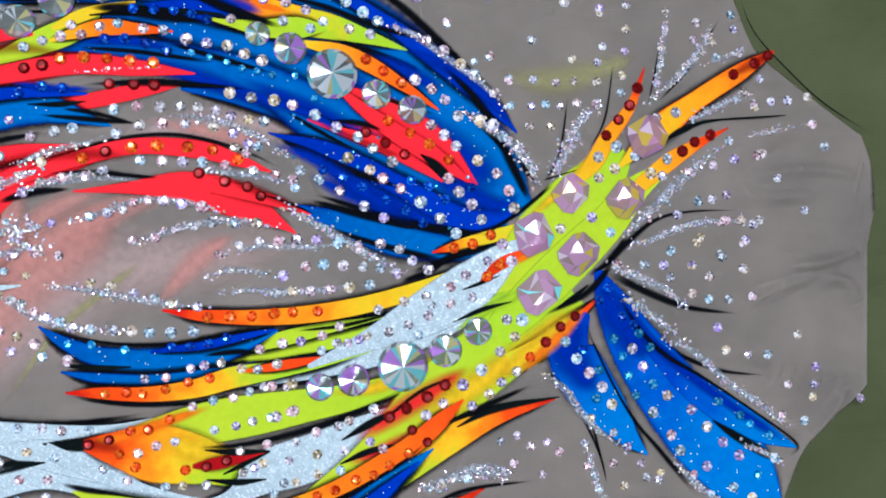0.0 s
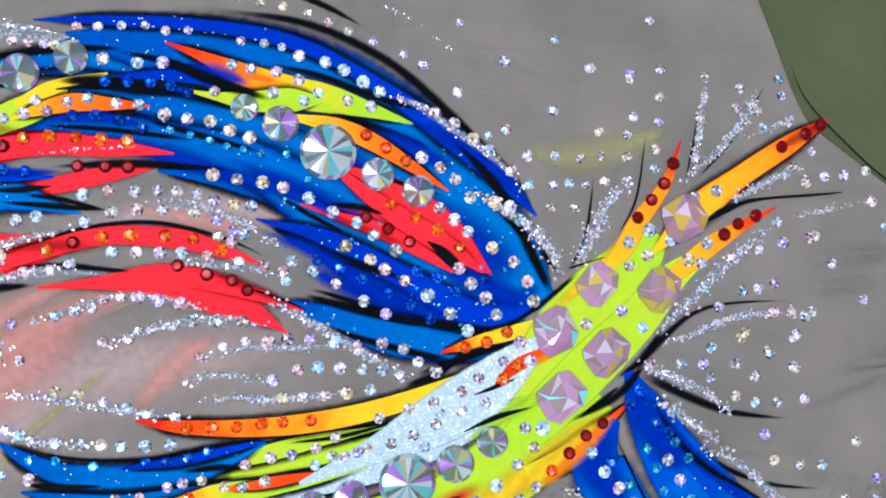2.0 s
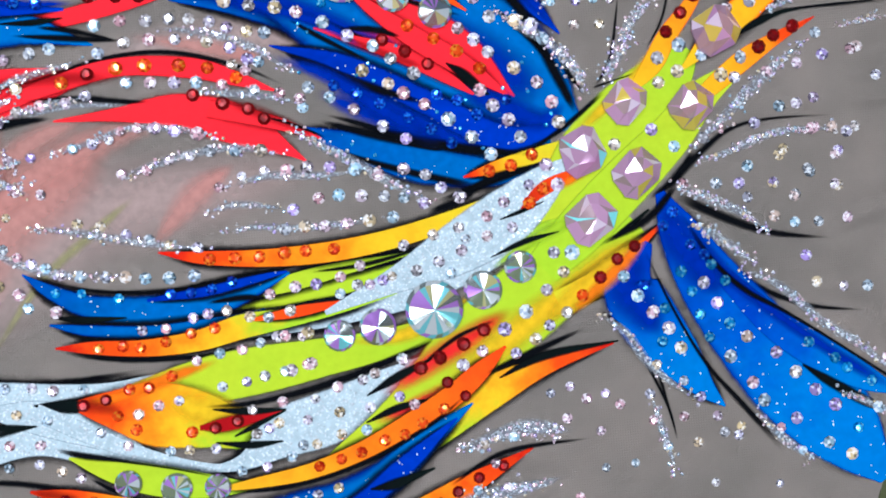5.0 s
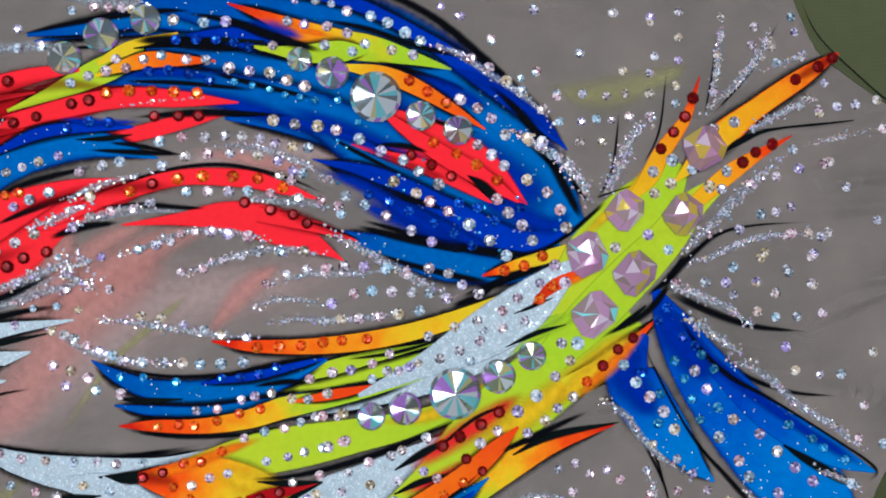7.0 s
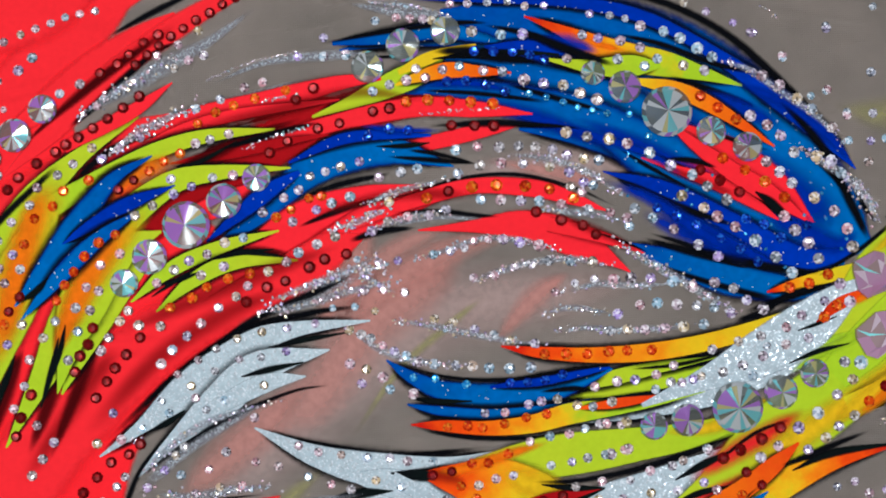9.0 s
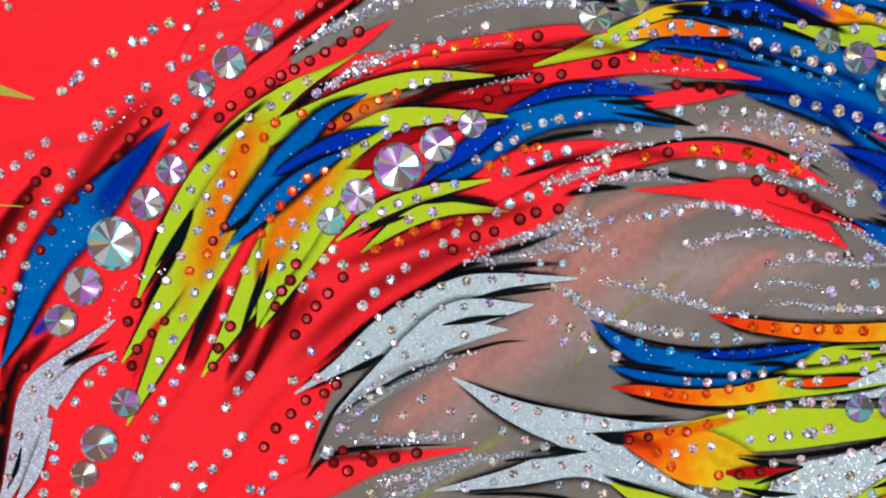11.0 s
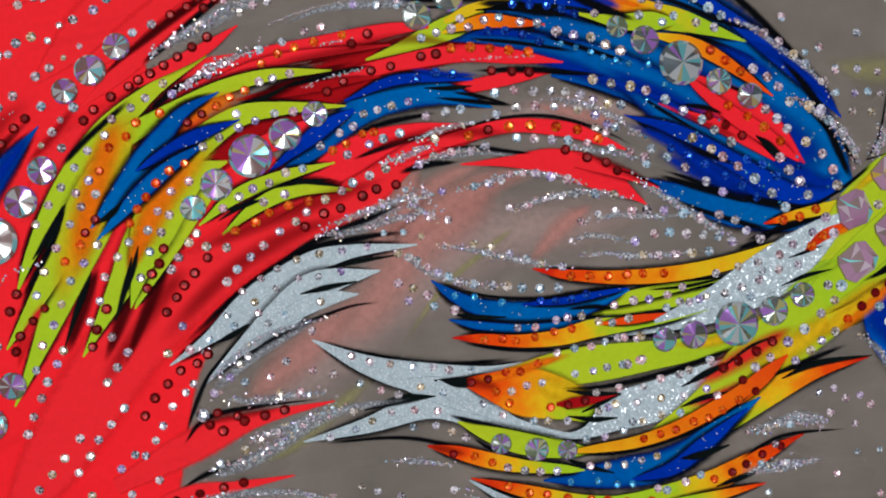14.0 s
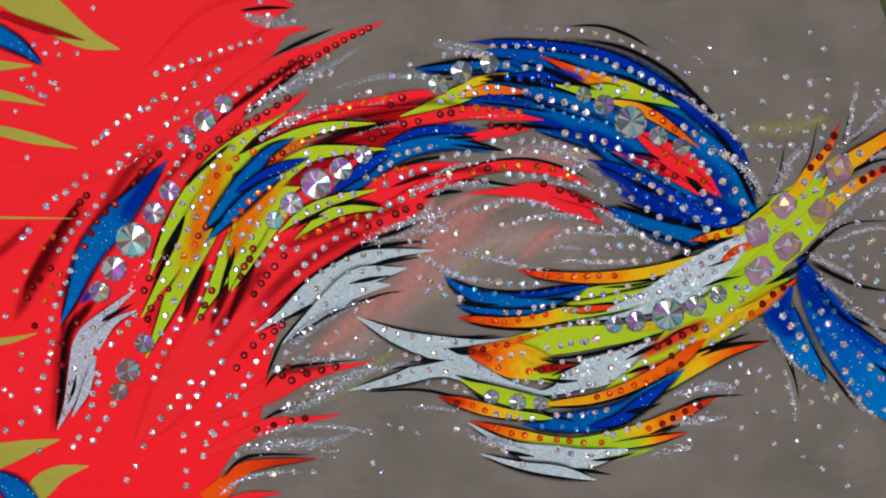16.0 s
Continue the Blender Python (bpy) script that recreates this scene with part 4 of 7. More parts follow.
blade("azure", (-134.2, 43.2, 0.3), (-145.5, 29.8, 3.5), (-159.5, 13.5, 7.6), (-171.8, -2.7, 6.7), (-179.8, -23.8, 2.7), (-185.1, -35.7, 0.3))
blade("ultraS", (-136.1, 41.3, 1.1), (-146.9, 27.7, 5.1), (-157.6, 11.4, 5.1))
blade("ultraS", (-162.9, -15.8, 1.5), (-171, -21.2, 3.6), (-176.3, -26.6, 1.1))
blade("deepS", (-175, -23.9, 2.2), (-183.8, -45.5, 5.9), (-185.6, -69.8, 5.9), (-189.6, -91.4, 1.6))
blade("blackS", (-176.9, -27.9, 0.5), (-183, -45.5, 1.6), (-184.8, -69.8, 1.9), (-187.5, -88.7, 0.5))
blade("lilac", (-149.5, -19.3, 0.3), (-162.9, -30.7, 2.4), (-173.1, -42.8, 5.1), (-176.3, -59, 5.4), (-181.1, -73.9, 2.4), (-186.4, -86, 0.3))
blade("lilac", (-149, -29.1, 0.3), (-160.2, -35, 1.9), (-169.6, -46.1, 3.8))
blade("lilac", (-168.8, -51, 1.1), (-173.1, -67.2, 2.2), (-179.5, -80.1, 0.3))
blade("blackS", (-166.1, -34.7, 0.3), (-161.6, -32, 1.6), (-149.5, -25.3, 0.3))
blade("black", (-177.6, -60.4, 0.3), (-178.9, -67.1, 1.1), (-181.6, -73.9, 0.3))
# olive cloth pieces
blade("olive", (-157.1, 96.2, 0.3), (-173.8, 101.5, 5.4), (-192.6, 114.4, 9.2), (-213.9, 130.5, 12.1))
blade("deep", (-173.8, 100.4, 0.3), (-192.5, 105.7, 1.9), (-213.9, 112.9, 2.2))
blade("azure", (-193.6, 88.4, 0.3), (-205.9, 98.1, 3.8), (-221.9, 106.1, 7))
blade("olive", (-198.4, 88.1, 0.3), (-213.9, 88.2, 2.7), (-224.5, 89.3, 3.8))
blade("olive", (-192.5, 69.1, 0.3), (-208.5, 73.1, 2.2), (-221.8, 74.9, 3.2))
blade("olive", (-177.2, 48.5, 0.3), (-197.8, 53.1, 2.7), (-213.8, 56.8, 2.7), (-224.5, 57.3, 2.1))
blade("olive", (-179.6, 14.9, 0.2), (-203.1, 15.2, 0.5), (-221.7, 15.4, 0.8))
blade("olive", (-196.1, -40, 0.3), (-208.3, -43.2, 1.6), (-221.6, -44.8, 2.4))
blade("olive", (-185.1, -90.9, 0.3), (-200.3, -94.5, 3.8), (-221.5, -100.6, 8))
blade("olive", (-171.7, -103.7, 0.3), (-184.2, -106.6, 3.8), (-193.6, -113, 5.9), (-202.9, -123.6, 3.2))
blade("azure", (-221.5, -104.6, 0.8), (-208.2, -113.4, 6.4), (-200.2, -123.7, 8))
# silver feathers
blade("blackS", (-91.5, -36.4, 0.5), (-68.4, -16, 1.9), (-46.6, -2.3, 1.9), (-24.8, 2.6, 1.6), (-6.9, 4.2, 0.3))
blade("white", (-92.3, -39.9, 0.3), (-79.3, -31.2, 2.2), (-63, -19.3, 6), (-43.9, -7, 4.9), (-30.2, -2.4, 2.7), (-6.1, -0.5, 0.3))
blade("white", (-80.7, -46.8, 0.3), (-68.4, -35.1, 2.5), (-54.8, -24.7, 6), (-41.2, -13.8, 5.5), (-19.3, -9.2, 0.3))
blade("white", (-60.3, -28.3, 2.2), (-41.2, -19.3, 3.3), (-27, -17.2, 0.3), halo=False)
blade("black", (-76.6, -32.6, 0.3), (-71.1, -30.2, 1.4), (-65.2, -26.4, 0.3))
blade("black", (-47.2, -16.6, 0.3), (-38.4, -14.7, 1.4), (-27.5, -12.8, 0.3))
blade("black", (-38.4, -7.8, 0.3), (-27.5, -5.9, 1.1), (-13.8, -4, 0.3))
blade("blackS", (-76.6, -47.3, 0.5), (-57.5, -32.4, 1.6), (-33, -22.3, 0.8), (-19.3, -20.2, 0.3))
blade("blackS", (-41.2, -33.8, 0.5), (-19.3, -39.4, 1.1), (2.6, -43, 1.6), (30.1, -41.5, 0.6))
blade("white", (-43.6, -32.7, 0.3), (-24.8, -42.1, 3.6), (-5.6, -47.1, 5.5), (16.3, -46.4, 2.5), (31.5, -43.1, 0.3))
blade("white", (-47.5, -68.2, 0.3), (-24.8, -63.2, 3), (-2.9, -56.7, 5.5), (13.6, -60.1, 6), (30.1, -68.4, 3.3), (43.9, -71.8, 0.6))
blade("white", (-13.9, -49, 1.4), (-0.1, -51.8, 4.9), (16.3, -57.4, 4.9), halo=False)
blade("black", (-26.2, -58, 0.3), (-12.5, -54.7, 2.2), (-1, -54, 0.3))
blade("black", (-1.2, -48.5, 0.3), (6.7, -49.3, 2.5), (16.3, -48.6, 2.7), (24.6, -48.6, 0.6))
blade("blackS", (-41.2, -69.1, 0.5), (-13.9, -68.1, 1.1), (8.1, -72.4, 1.4))
# lower flames
blade("lime", (49.8, -27.8, 0.8), (64.1, -25.8, 3.7), (78.6, -23.3, 3.7), (93.1, -21.1, 2.1), (105.6, -18.0, 0.4))
blade("white", (45.6, -35.3, 0.4), (70.1, -33.7, 1.2), (86.6, -31.4, 2.1), (101.3, -26.0, 5.4), (116.1, -18.3, 8.0), (133.1, -9.6, 7.6), (150.2, -1.9, 3.0))
blade("lime", (54.0, -25.1, 0.4), (62.2, -22.8, 1.8), (72.5, -20.7, 2.5), (84.9, -18.4, 1.9), (97.4, -16.7, 0.8), (109.9, -14.3, 0.3))
blade("amber", (34.7, -10.1, 0.3), (46.1, -12.4, 1.8), (62.4, -13.9, 2.5), (78.8, -13.8, 2.9), (95.4, -12.0, 2.9), (112.1, -8.4, 2.7), (129.0, -3.4, 2.1), (139.6, 0.0, 0.6))
blade("blackS", (74.6, -18.9, 0.3), (91.1, -17.8, 1.0), (109.9, -13.9, 0.4))
blade("azure", (-1.5, -13.1, 0.3), (5.7, -18.4, 2.2), (15.6, -23.3, 3.6), (29.6, -26.0, 5.0), (45.8, -25.3, 4.9), (58.1, -22.4, 2.9), (69.4, -18.5, 0.4))
blade("azure", (4.5, -27.2, 0.4), (15.4, -29.7, 1.8), (31.5, -31.2, 1.8), (51.8, -29.9, 1.4), (62.1, -27.8, 0.4))
blade("ultra", (30.7, -22.8, 0.6), (45.9, -21.5, 2.0), (58.2, -19.6, 1.8), (68.8, -18.1, 0.4))
blade("black", (5.2, -25.2, 0.4), (13.5, -26.5, 1.2), (24.9, -27.0, 0.3))
blade("blackS", (4.8, -15.6, 0.3), (19.7, -19.5, 0.8), (37.8, -20.6, 1.0), (58.2, -18.2, 0.8), (72.6, -16.6, 0.3))
blade("blackS", (45.8, -24.9, 0.3), (56.0, -24.2, 1.4), (63.1, -24.8, 0.3))
blade("flame", (5.5, -33.6, 0.3), (15.3, -34.3, 1.8), (29.4, -35.6, 2.4), (43.5, -34.8, 3.0), (55.8, -32.0, 3.5), (68.1, -30.8, 2.7), (82.6, -29.3, 1.4), (98.2, -26.5, 0.3))
blade("ember", (98.2, -25.7, 0.3), (84.7, -27.3, 1.0), (70.2, -29.3, 1.6), (57.9, -30.5, 0.4))
blade("black", (98.2, -25.7, 0.3), (86.8, -26.2, 1.0), (70.3, -27.3, 0.4), (62.1, -27.8, 0.3))
blade("blackS", (9.3, -35.9, 0.3), (25.3, -38.4, 1.2), (43.4, -39.1, 0.8), (57.7, -36.9, 0.3))
blade("lime", (23.0, -46.9, 1.6), (41.2, -46.0, 6.1), (57.5, -44.4, 6.9), (76.1, -42.4, 5.6), (94.7, -40.0, 4.2), (113.6, -35.1, 2.9), (132.7, -27.0, 3.0))
blade("yellowS", (82.3, -39.0, 0.8), (98.9, -38.1, 3.3), (113.6, -32.5, 2.9), (128.5, -25.8, 0.8))
blade("flame", (7.3, -49.0, 0.4), (17.9, -51.0, 5.0), (29.9, -53.4, 9.1), (44.0, -57.0, 7.7), (57.1, -63.5, 2.7), (69.3, -66.8, 0.3))
blade("orangeS", (10.9, -48.5, 1.2), (21.0, -48.1, 2.8), (35.2, -44.0, 2.8), (49.5, -40.5, 0.8))
blade("yellowS", (31.0, -48.8, 1.6), (42.1, -53.3, 6.9), (51.1, -55.6, 4.1), (59.1, -63.0, 0.8))
blade("deepS", (6.9, -49.0, 0.8), (13.9, -49.8, 3.2), (22.9, -52.5, 2.0))
blade("black", (-1.4, -48.4, 0.3), (3.3, -48.8, 1.4), (9.3, -49.6, 2.4), (11.9, -50.3, 0.3))
blade("white", (40.6, -70.3, 0.4), (52.9, -68.8, 2.4), (64.3, -62.2, 7.0), (77.7, -58.7, 7.8), (92.3, -53.5, 6.6), (107.0, -46.5, 3.3), (119.8, -39.0, 0.8))
blade("blackS", (42.1, -52.9, 0.3), (57.3, -53.0, 1.2), (75.9, -50.1, 1.6), (92.5, -45.6, 1.5), (109.3, -39.1, 0.4))
blade("deep", (41.9, -58.5, 0.8), (49.0, -58.2, 2.4), (57.2, -56.9, 1.6), (64.4, -55.7, 0.3))
blade("black", (45.7, -53.8, 0.3), (55.2, -55.2, 1.4), (65.5, -55.6, 0.3))
blade("black", (51.0, -61.7, 0.3), (57.2, -59.1, 1.0), (65.4, -55.8, 0.3))
blade("black", (45.9, -62.9, 0.3), (55.0, -64.4, 1.4), (64.0, -64.2, 0.3))
blade("white", (-1.1, -50.1, 2.4), (14.7, -58.6, 2.6), (28.6, -65.0, 1.8), (42.7, -69.0, 1.0), (54.9, -70.1, 0.4), halo=False)
blade("lime", (6.6, -63.3, 0.3), (16.5, -67.3, 3.0), (28.4, -71.4, 4.4), (42.5, -74.4, 3.5), (56.8, -76.0, 0.6))
blade("blackS", (2.2, -60.3, 0.3), (10.6, -63.1, 1.4), (20.5, -65.5, 0.6), (34.6, -69.0, 0.4), (46.6, -72.6, 0.3))
blade("blackS", (11.4, -69.1, 0.3), (18.3, -73.4, 1.0), (24.3, -74.6, 0.4))
# long flame band to the crossing
blade("lime", (74.3, -72.8, 2.2), (96.6, -60.5, 6.7), (118.9, -42.7, 11.1), (141.4, -26.2, 11.7), (162.5, -8.2, 10.6))
blade("redS", (91, -55, 2.2), (105, -46.8, 5.2), (119, -39.9, 5.3), (130.2, -33, 1.1))
blade("redS", (88.2, -61.9, 1.5), (105, -56.4, 3.7), (116.1, -52.4, 2.3))
blade("black", (87.7, -53.9, 0.3), (96.6, -49.5, 1.7), (106.4, -45.4, 0.3))
blade("black", (86.9, -61.3, 0.3), (95.2, -58.3, 1.4), (105, -56.4, 0.3))
blade("yellowS", (102.2, -63.3, 5.3), (124.5, -44.1, 7.4), (141.4, -33.1, 6.4), (158.2, -23.4, 7.4), (172.3, -14.3, 2.1))
blade("flame", (157.3, -45.6, 0.3), (138.5, -50, 2.5), (121.7, -56.5, 4.7), (102.1, -68.9, 3.1), (93.2, -73.2, 0.6))
blade("black", (124.5, -52.4, 0.3), (137.1, -47.5, 1.7), (158.7, -45.1, 0.3))
blade("azure", (36.6, -85.4, 0.4), (50.4, -85.0, 3.9), (64.7, -84.0, 6.0), (79.2, -82.0, 6.4), (91.7, -76.5, 5.6), (104.5, -66.8, 3.5), (116.6, -58.7, 0.3))
blade("ultra", (68.8, -86.6, 0.8), (83.3, -83.2, 3.3), (95.9, -74.6, 3.5), (111.9, -62.4, 0.4))
blade("black", (44.5, -77.9, 0.3), (52.5, -81.1, 1.4), (62.3, -83.9, 0.3))
blade("black", (86.5, -79.7, 0.3), (93.8, -78.8, 1.9), (104.7, -75.6, 0.4))
blade("orange", (127.0, -43.8, 0.4), (119.5, -50.0, 2.7), (111.0, -56.3, 3.3), (100.4, -62.0, 3.1), (85.7, -68.7, 2.7), (71.2, -73.0, 2.3), (56.8, -74.8, 1.6), (44.5, -75.7, 0.4))
blade("blackS", (46.5, -77.0, 0.3), (64.9, -76.8, 0.8), (85.6, -72.2, 1.0), (104.5, -63.4, 0.8), (115.2, -56.0, 0.3))
blade("flame", (-4.2, -71.4, 0.4), (6.3, -74.1, 2.4), (18.2, -77.6, 3.0), (30.2, -80.1, 2.4), (44.4, -81.7, 1.6), (51.5, -82.4, 0.3))
blade("deepS", (-4.2, -71.4, 0.6), (2.3, -73.1, 2.4), (10.2, -75.2, 1.2))
blade("flame", (10.8, -83.4, 0.3), (30.1, -89, 2.5), (52.1, -94.7, 3.6), (74.3, -95.4, 3.3))
blade("flame", (132.3, -72.6, 0.3), (113.3, -81.4, 3.3), (96.5, -89, 4.4), (74.3, -94.3, 4.1), (57.7, -94.2, 1.7))
blade("flame", (117.7, -89.9, 0.3), (99.3, -93.7, 1.9), (79.8, -96.3, 1.9))
blade("black", (99.3, -90.4, 0.3), (107.7, -87.7, 1.4), (121.6, -83.3, 0.3))
blade("blackS", (107.7, -81.3, 0.3), (124.4, -73.1, 1.1), (149.7, -71.4, 0.3))
blade("white", (10.2, -84.2, 0.3), (30, -95.3, 2.5), (52.1, -102.1, 6.9), (68.7, -102.2, 5), (88.1, -98.3, 1.1))
blade("white", (16, -99.3, 0.3), (35.5, -105.2, 1.9), (54.9, -108.4, 3), (72.8, -112.5, 0.3))
blade("black", (25.9, -97.2, 0.3), (34.2, -99.5, 1.4), (42.4, -100.9, 0.3))
blade("black", (60.4, -106.6, 0.3), (68.7, -108, 1.4), (79.8, -110, 0.3))
blade("limeS", (71.5, -103.1, 0.6), (88.1, -100.5, 2.2), (104.8, -96.5, 0.8))
blade("blackS", (68.7, -103.1, 0.3), (79.8, -102.3, 1.4), (93.7, -99.1, 0.3))
blade("blackS", (16.3, -100.7, 0.3), (41, -108.6, 0.8), (71.5, -113.5, 0.6))
# slivers near the crossing
blade("black", (118.7, -18.1, 0.3), (131.6, -13.9, 1.1), (144.8, -8.4, 0.3))
blade("limeS", (127.4, -16.4, 0.6), (141.4, -10.9, 2.8), (155.5, -4, 1.4))
blade("black", (130.8, -8.4, 0.3), (140.1, -4.2, 1.4), (149.9, -0.1, 0.3))
blade("orange", (130.8, -7.6, 0.3), (138.7, -3.4, 2.2), (151.3, 1.6, 1.7))
blade("amber", (119.1, 3.8, 0.3), (130.3, 6.3, 2), (147.1, 9.9, 2.2))
blade("blackS", (110.7, -2.5, 0.6), (127.5, 2.4, 1.9), (141.5, 5.7, 1.1))
# lower red feathers
blade("scarlet", (-111.8, -81.1, 3.3), (-84.7, -67.7, 7.1), (-63, -59.7, 3.3), (-36.3, -54.3, 0.3))
blade("blackS", (-88.8, -67.7, 0.3), (-79.3, -58.2, 1.4), (-54.8, -54.2, 0.8))
blade("deepS", (-87.4, -60.9, 1.2), (-71.2, -58.3, 2.4), (-52.1, -55.6, 1.6))
blade("scarlet", (-114.5, -97.4, 2.7), (-88.8, -85.9, 4.6), (-71.2, -82.8, 2.4), (-50.8, -79.7, 0.3))
blade("blackS", (-90.1, -82.7, 0.3), (-79.3, -77.3, 1.6), (-63, -71.9, 0.8))
blade("ember", (-63, -101.1, 0.3), (-87.4, -103.1, 2.2), (-99.6, -107, 3.8), (-114.5, -121.8, 6.5))
blade("blackS", (-109.1, -111, 0.5), (-95.6, -99.7, 1.4), (-63, -99.2, 0.3))
blade("red", (-111.8, -124.6, 3.2), (-95.6, -118.8, 2.2), (-79.3, -117.3, 0.3))
blade("blackS", (-87.7, -63.8, 0.3), (-84.0, -53.8, 1.2), (-79.6, -44.4, 1.1), (-71.6, -34.3, 0.4))
blade("blackS", (-87.7, -63.4, 0.3), (-76.1, -57.0, 0.9), (-60.4, -54.9, 0.7), (-39.4, -53.4, 0.3))
blade("greyS", (-82, -80, 0.8), (-63, -73.3, 3.3), (-35.7, -58.4, 2.5), (-8.4, -54.5, 0.5))
blade("greyS", (-79.3, -50, 2.7), (-63, -37.8, 2.2), (-41.2, -25.6, 1.1))
blade("greyS", (-98.3, -97.5, 2.2), (-79.3, -93.6, 4.9), (-57.6, -92.4, 2.7), (-38.5, -87.1, 0.5))
blade("greyS", (-106.4, -113.8, 1.1), (-90.1, -108, 1.6), (-63, -107.4, 0.5))
blade("greyS", (10.8, -91.6, 1.6), (27.3, -93.1, 2.2), (41.1, -98.7, 0.6))
blade("greyS", (110.5, -71.7, 1.1), (130.1, -66.3, 2.8), (144.1, -69.1, 0.6))
blade("greyS", (107.7, -85.5, 1.7), (124.4, -84.2, 2.8), (141.2, -81.5, 0.6))
# crossing: crest root, trunk and antlers
blade("lime", (136.1, -10.2, 1.1), (151.8, 2.2, 10.5), (165.9, 16.2, 11.2), (178.1, 27, 8), (185.3, 34.7, 3.5), halo=False)
blade("lime", (196.7, 27.3, 2.7), (187.5, 21, 5), (178.2, 11, 6.5), (165, -0.6, 7.6), (151, -12.9, 7.5), (139.2, -23.2, 5.5), halo=False)
blade("white", (78.2, -30.3, 0.7), (97.1, -23.3, 3.6), (113.6, -16.7, 7.3), (128.7, -9.0, 8.5), (141.2, 0.1, 5.6), (149.0, 6.6, 0.9), halo=False)
blade("ember", (133.5, -7.4, 0.2), (140.3, -1.6, 2), (148, 1.7, 1.7), (153.8, 3.6, 0.2), halo=False)
blade("limeS", (124.4, -22.4, 0.7), (135.8, -15.7, 2.6), (151.2, -9.2, 3))
blade("yellowS", (148.5, 11.3, 2.2), (164.4, 23.7, 2.7), (176.6, 34.6, 3.1), (184.8, 41.9, 1.9))
blade("antler", (240.2, 67.4, 0.6), (227.9, 60.5, 3), (211.1, 50.8, 3.5), (196.5, 40.6, 4.7), (183.2, 29.5, 0.6))
blade("antler", (193.8, 62.6, 0.2), (188.1, 49.4, 1.9), (179.7, 39.2, 2.9), (174.4, 31, 3.0), (166.4, 23, 0.5), halo=False)
blade("antler", (222.3, 41.5, 0.2), (210.2, 35.9, 2), (199.9, 30.1, 3.1), (187.5, 21, 2.2), (181.0, 15, 0.4), halo=False)
blade("deepS", (240.7, 67.3, 1.8), (232.1, 63, 3), (223.7, 59.2, 0.9))
blade("black", (198.3, 37.2, 0.2), (205.5, 41, 1.4), (216.7, 44, 0.6), (243.4, 45.3, 0.2))
blade("amber", (174.3, -13.1, 0.2), (163.9, -20.9, 1.9), (154, -27.8, 3), (142.5, -32.6, 3))
blade("blackS", (135.2, 8.1, 0.4), (148.7, 15.9, 1.1), (160.6, 24.8, 0.8))
blade("blackS", (169.5, 29.1, 0.2), (156.8, 25.8, 0.6))
blade("blackS", (154, -27.8, 0.2), (164, -19.1, 0.8), (174.9, -12.2, 0.2))
blade("blackS", (170.4, -6.4, 0.6), (178.5, -1.2, 1.7), (184.8, 7, 0.8))
# whiskers
blade("blackS", (157.8, 25.8, 0.4), (163.1, 34.9, 0.8), (166.9, 53.6, 0.2))
blade("blackS", (172.7, 34.7, 0.2), (179.1, 45.8, 0.6), (183.1, 64.7, 0.2))
blade("blackS", (194.1, 49.3, 0.2), (197.8, 62.6, 0.6), (200.4, 74, 0.2))
blade("blackS", (197.1, 50.1, 0.2), (209.8, 62.4, 0.8), (221.9, 79.6, 0.2))
blade("blackS", (174.4, -4.7, 2.3), (184.6, 4.2, 1.7), (194.8, 11.3, 1), (206.9, 13.6, 0.6), (227, 13.4, 0.2))
blade("blackS", (176.3, -4.8, 1.9), (191.5, -13.1, 1.9), (205, -18.5, 1.4), (222.9, -21.6, 0.2))
blade("blackS", (185.2, -20.3, 0.6), (198.2, -32.3, 1.2), (213.7, -39.8, 1), (231.7, -42.9, 0.2))
blade("blackS", (208.7, 44.1, 0.2), (229, 44.6, 0.6), (244.4, 45.2, 0.2))
blade("blackS", (166.5, -43.3, 0.4), (169.6, -56.4, 0.8), (173.4, -75.2, 0.2))
# tail legs
blade("leg", (173.8, -4.8, 1.5), (178.4, -16.2, 6.2), (186.3, -31.5, 9.7), (197.1, -47.2, 12.2), (208.1, -61.0, 13.5), (219.4, -73.2, 12.8), (226.8, -83.2, 8.1), (232.4, -91.2, 2.0))
blade("leg", (190.3, -29.9, 2.7), (203.2, -43.8, 4.7), (216.5, -54.1, 5.2), (228.2, -61.6, 4.0), (240.0, -67.6, 0.4), halo=False)
blade("leg", (169.6, -18.5, 1.2), (163.3, -28.3, 7.6), (167.5, -39.6, 9.2), (175.5, -51.2, 6.9), (181.7, -60.0, 3.5), (187.6, -66.2, 0.3))
blade("ultraS", (174.1, -6.6, 1.9), (178.3, -18.0, 7.7), (184.5, -27.7, 7.8), (189.9, -35.5, 2.0))
blade("ultraS", (168.6, -19.4, 1.9), (162.3, -29.2, 9.1), (166.6, -37.7, 7.6), (171.9, -45.5, 1.9))
blade("ultraS", (179.7, -10.6, 1.2), (188.5, -26.1, 3.1), (201.5, -39.0, 2.8), (216.7, -51.3, 2.8), (228.3, -59.7, 2.8), (239.0, -67.1, 0.6))
blade("black", (210.8, -56.5, 0.4), (218.1, -61.8, 1.8), (227.8, -68.2, 2.0), (234.6, -71.5, 0.6))
blade("blackS", (178.7, -9.7, 0.6), (186.7, -24.1, 1.0), (195.9, -34.0, 1.2), (207.3, -41.3, 0.8), (224.6, -53.7, 0.6), (240.1, -66.2, 0.8), (236.7, -70.7, 0.8))
blade("blackS", (167.6, -19.3, 0.6), (175.2, -38.3, 0.6), (183.1, -53.6, 0.8), (192.1, -65.4, 1.2), (204.9, -81.7, 1.6))
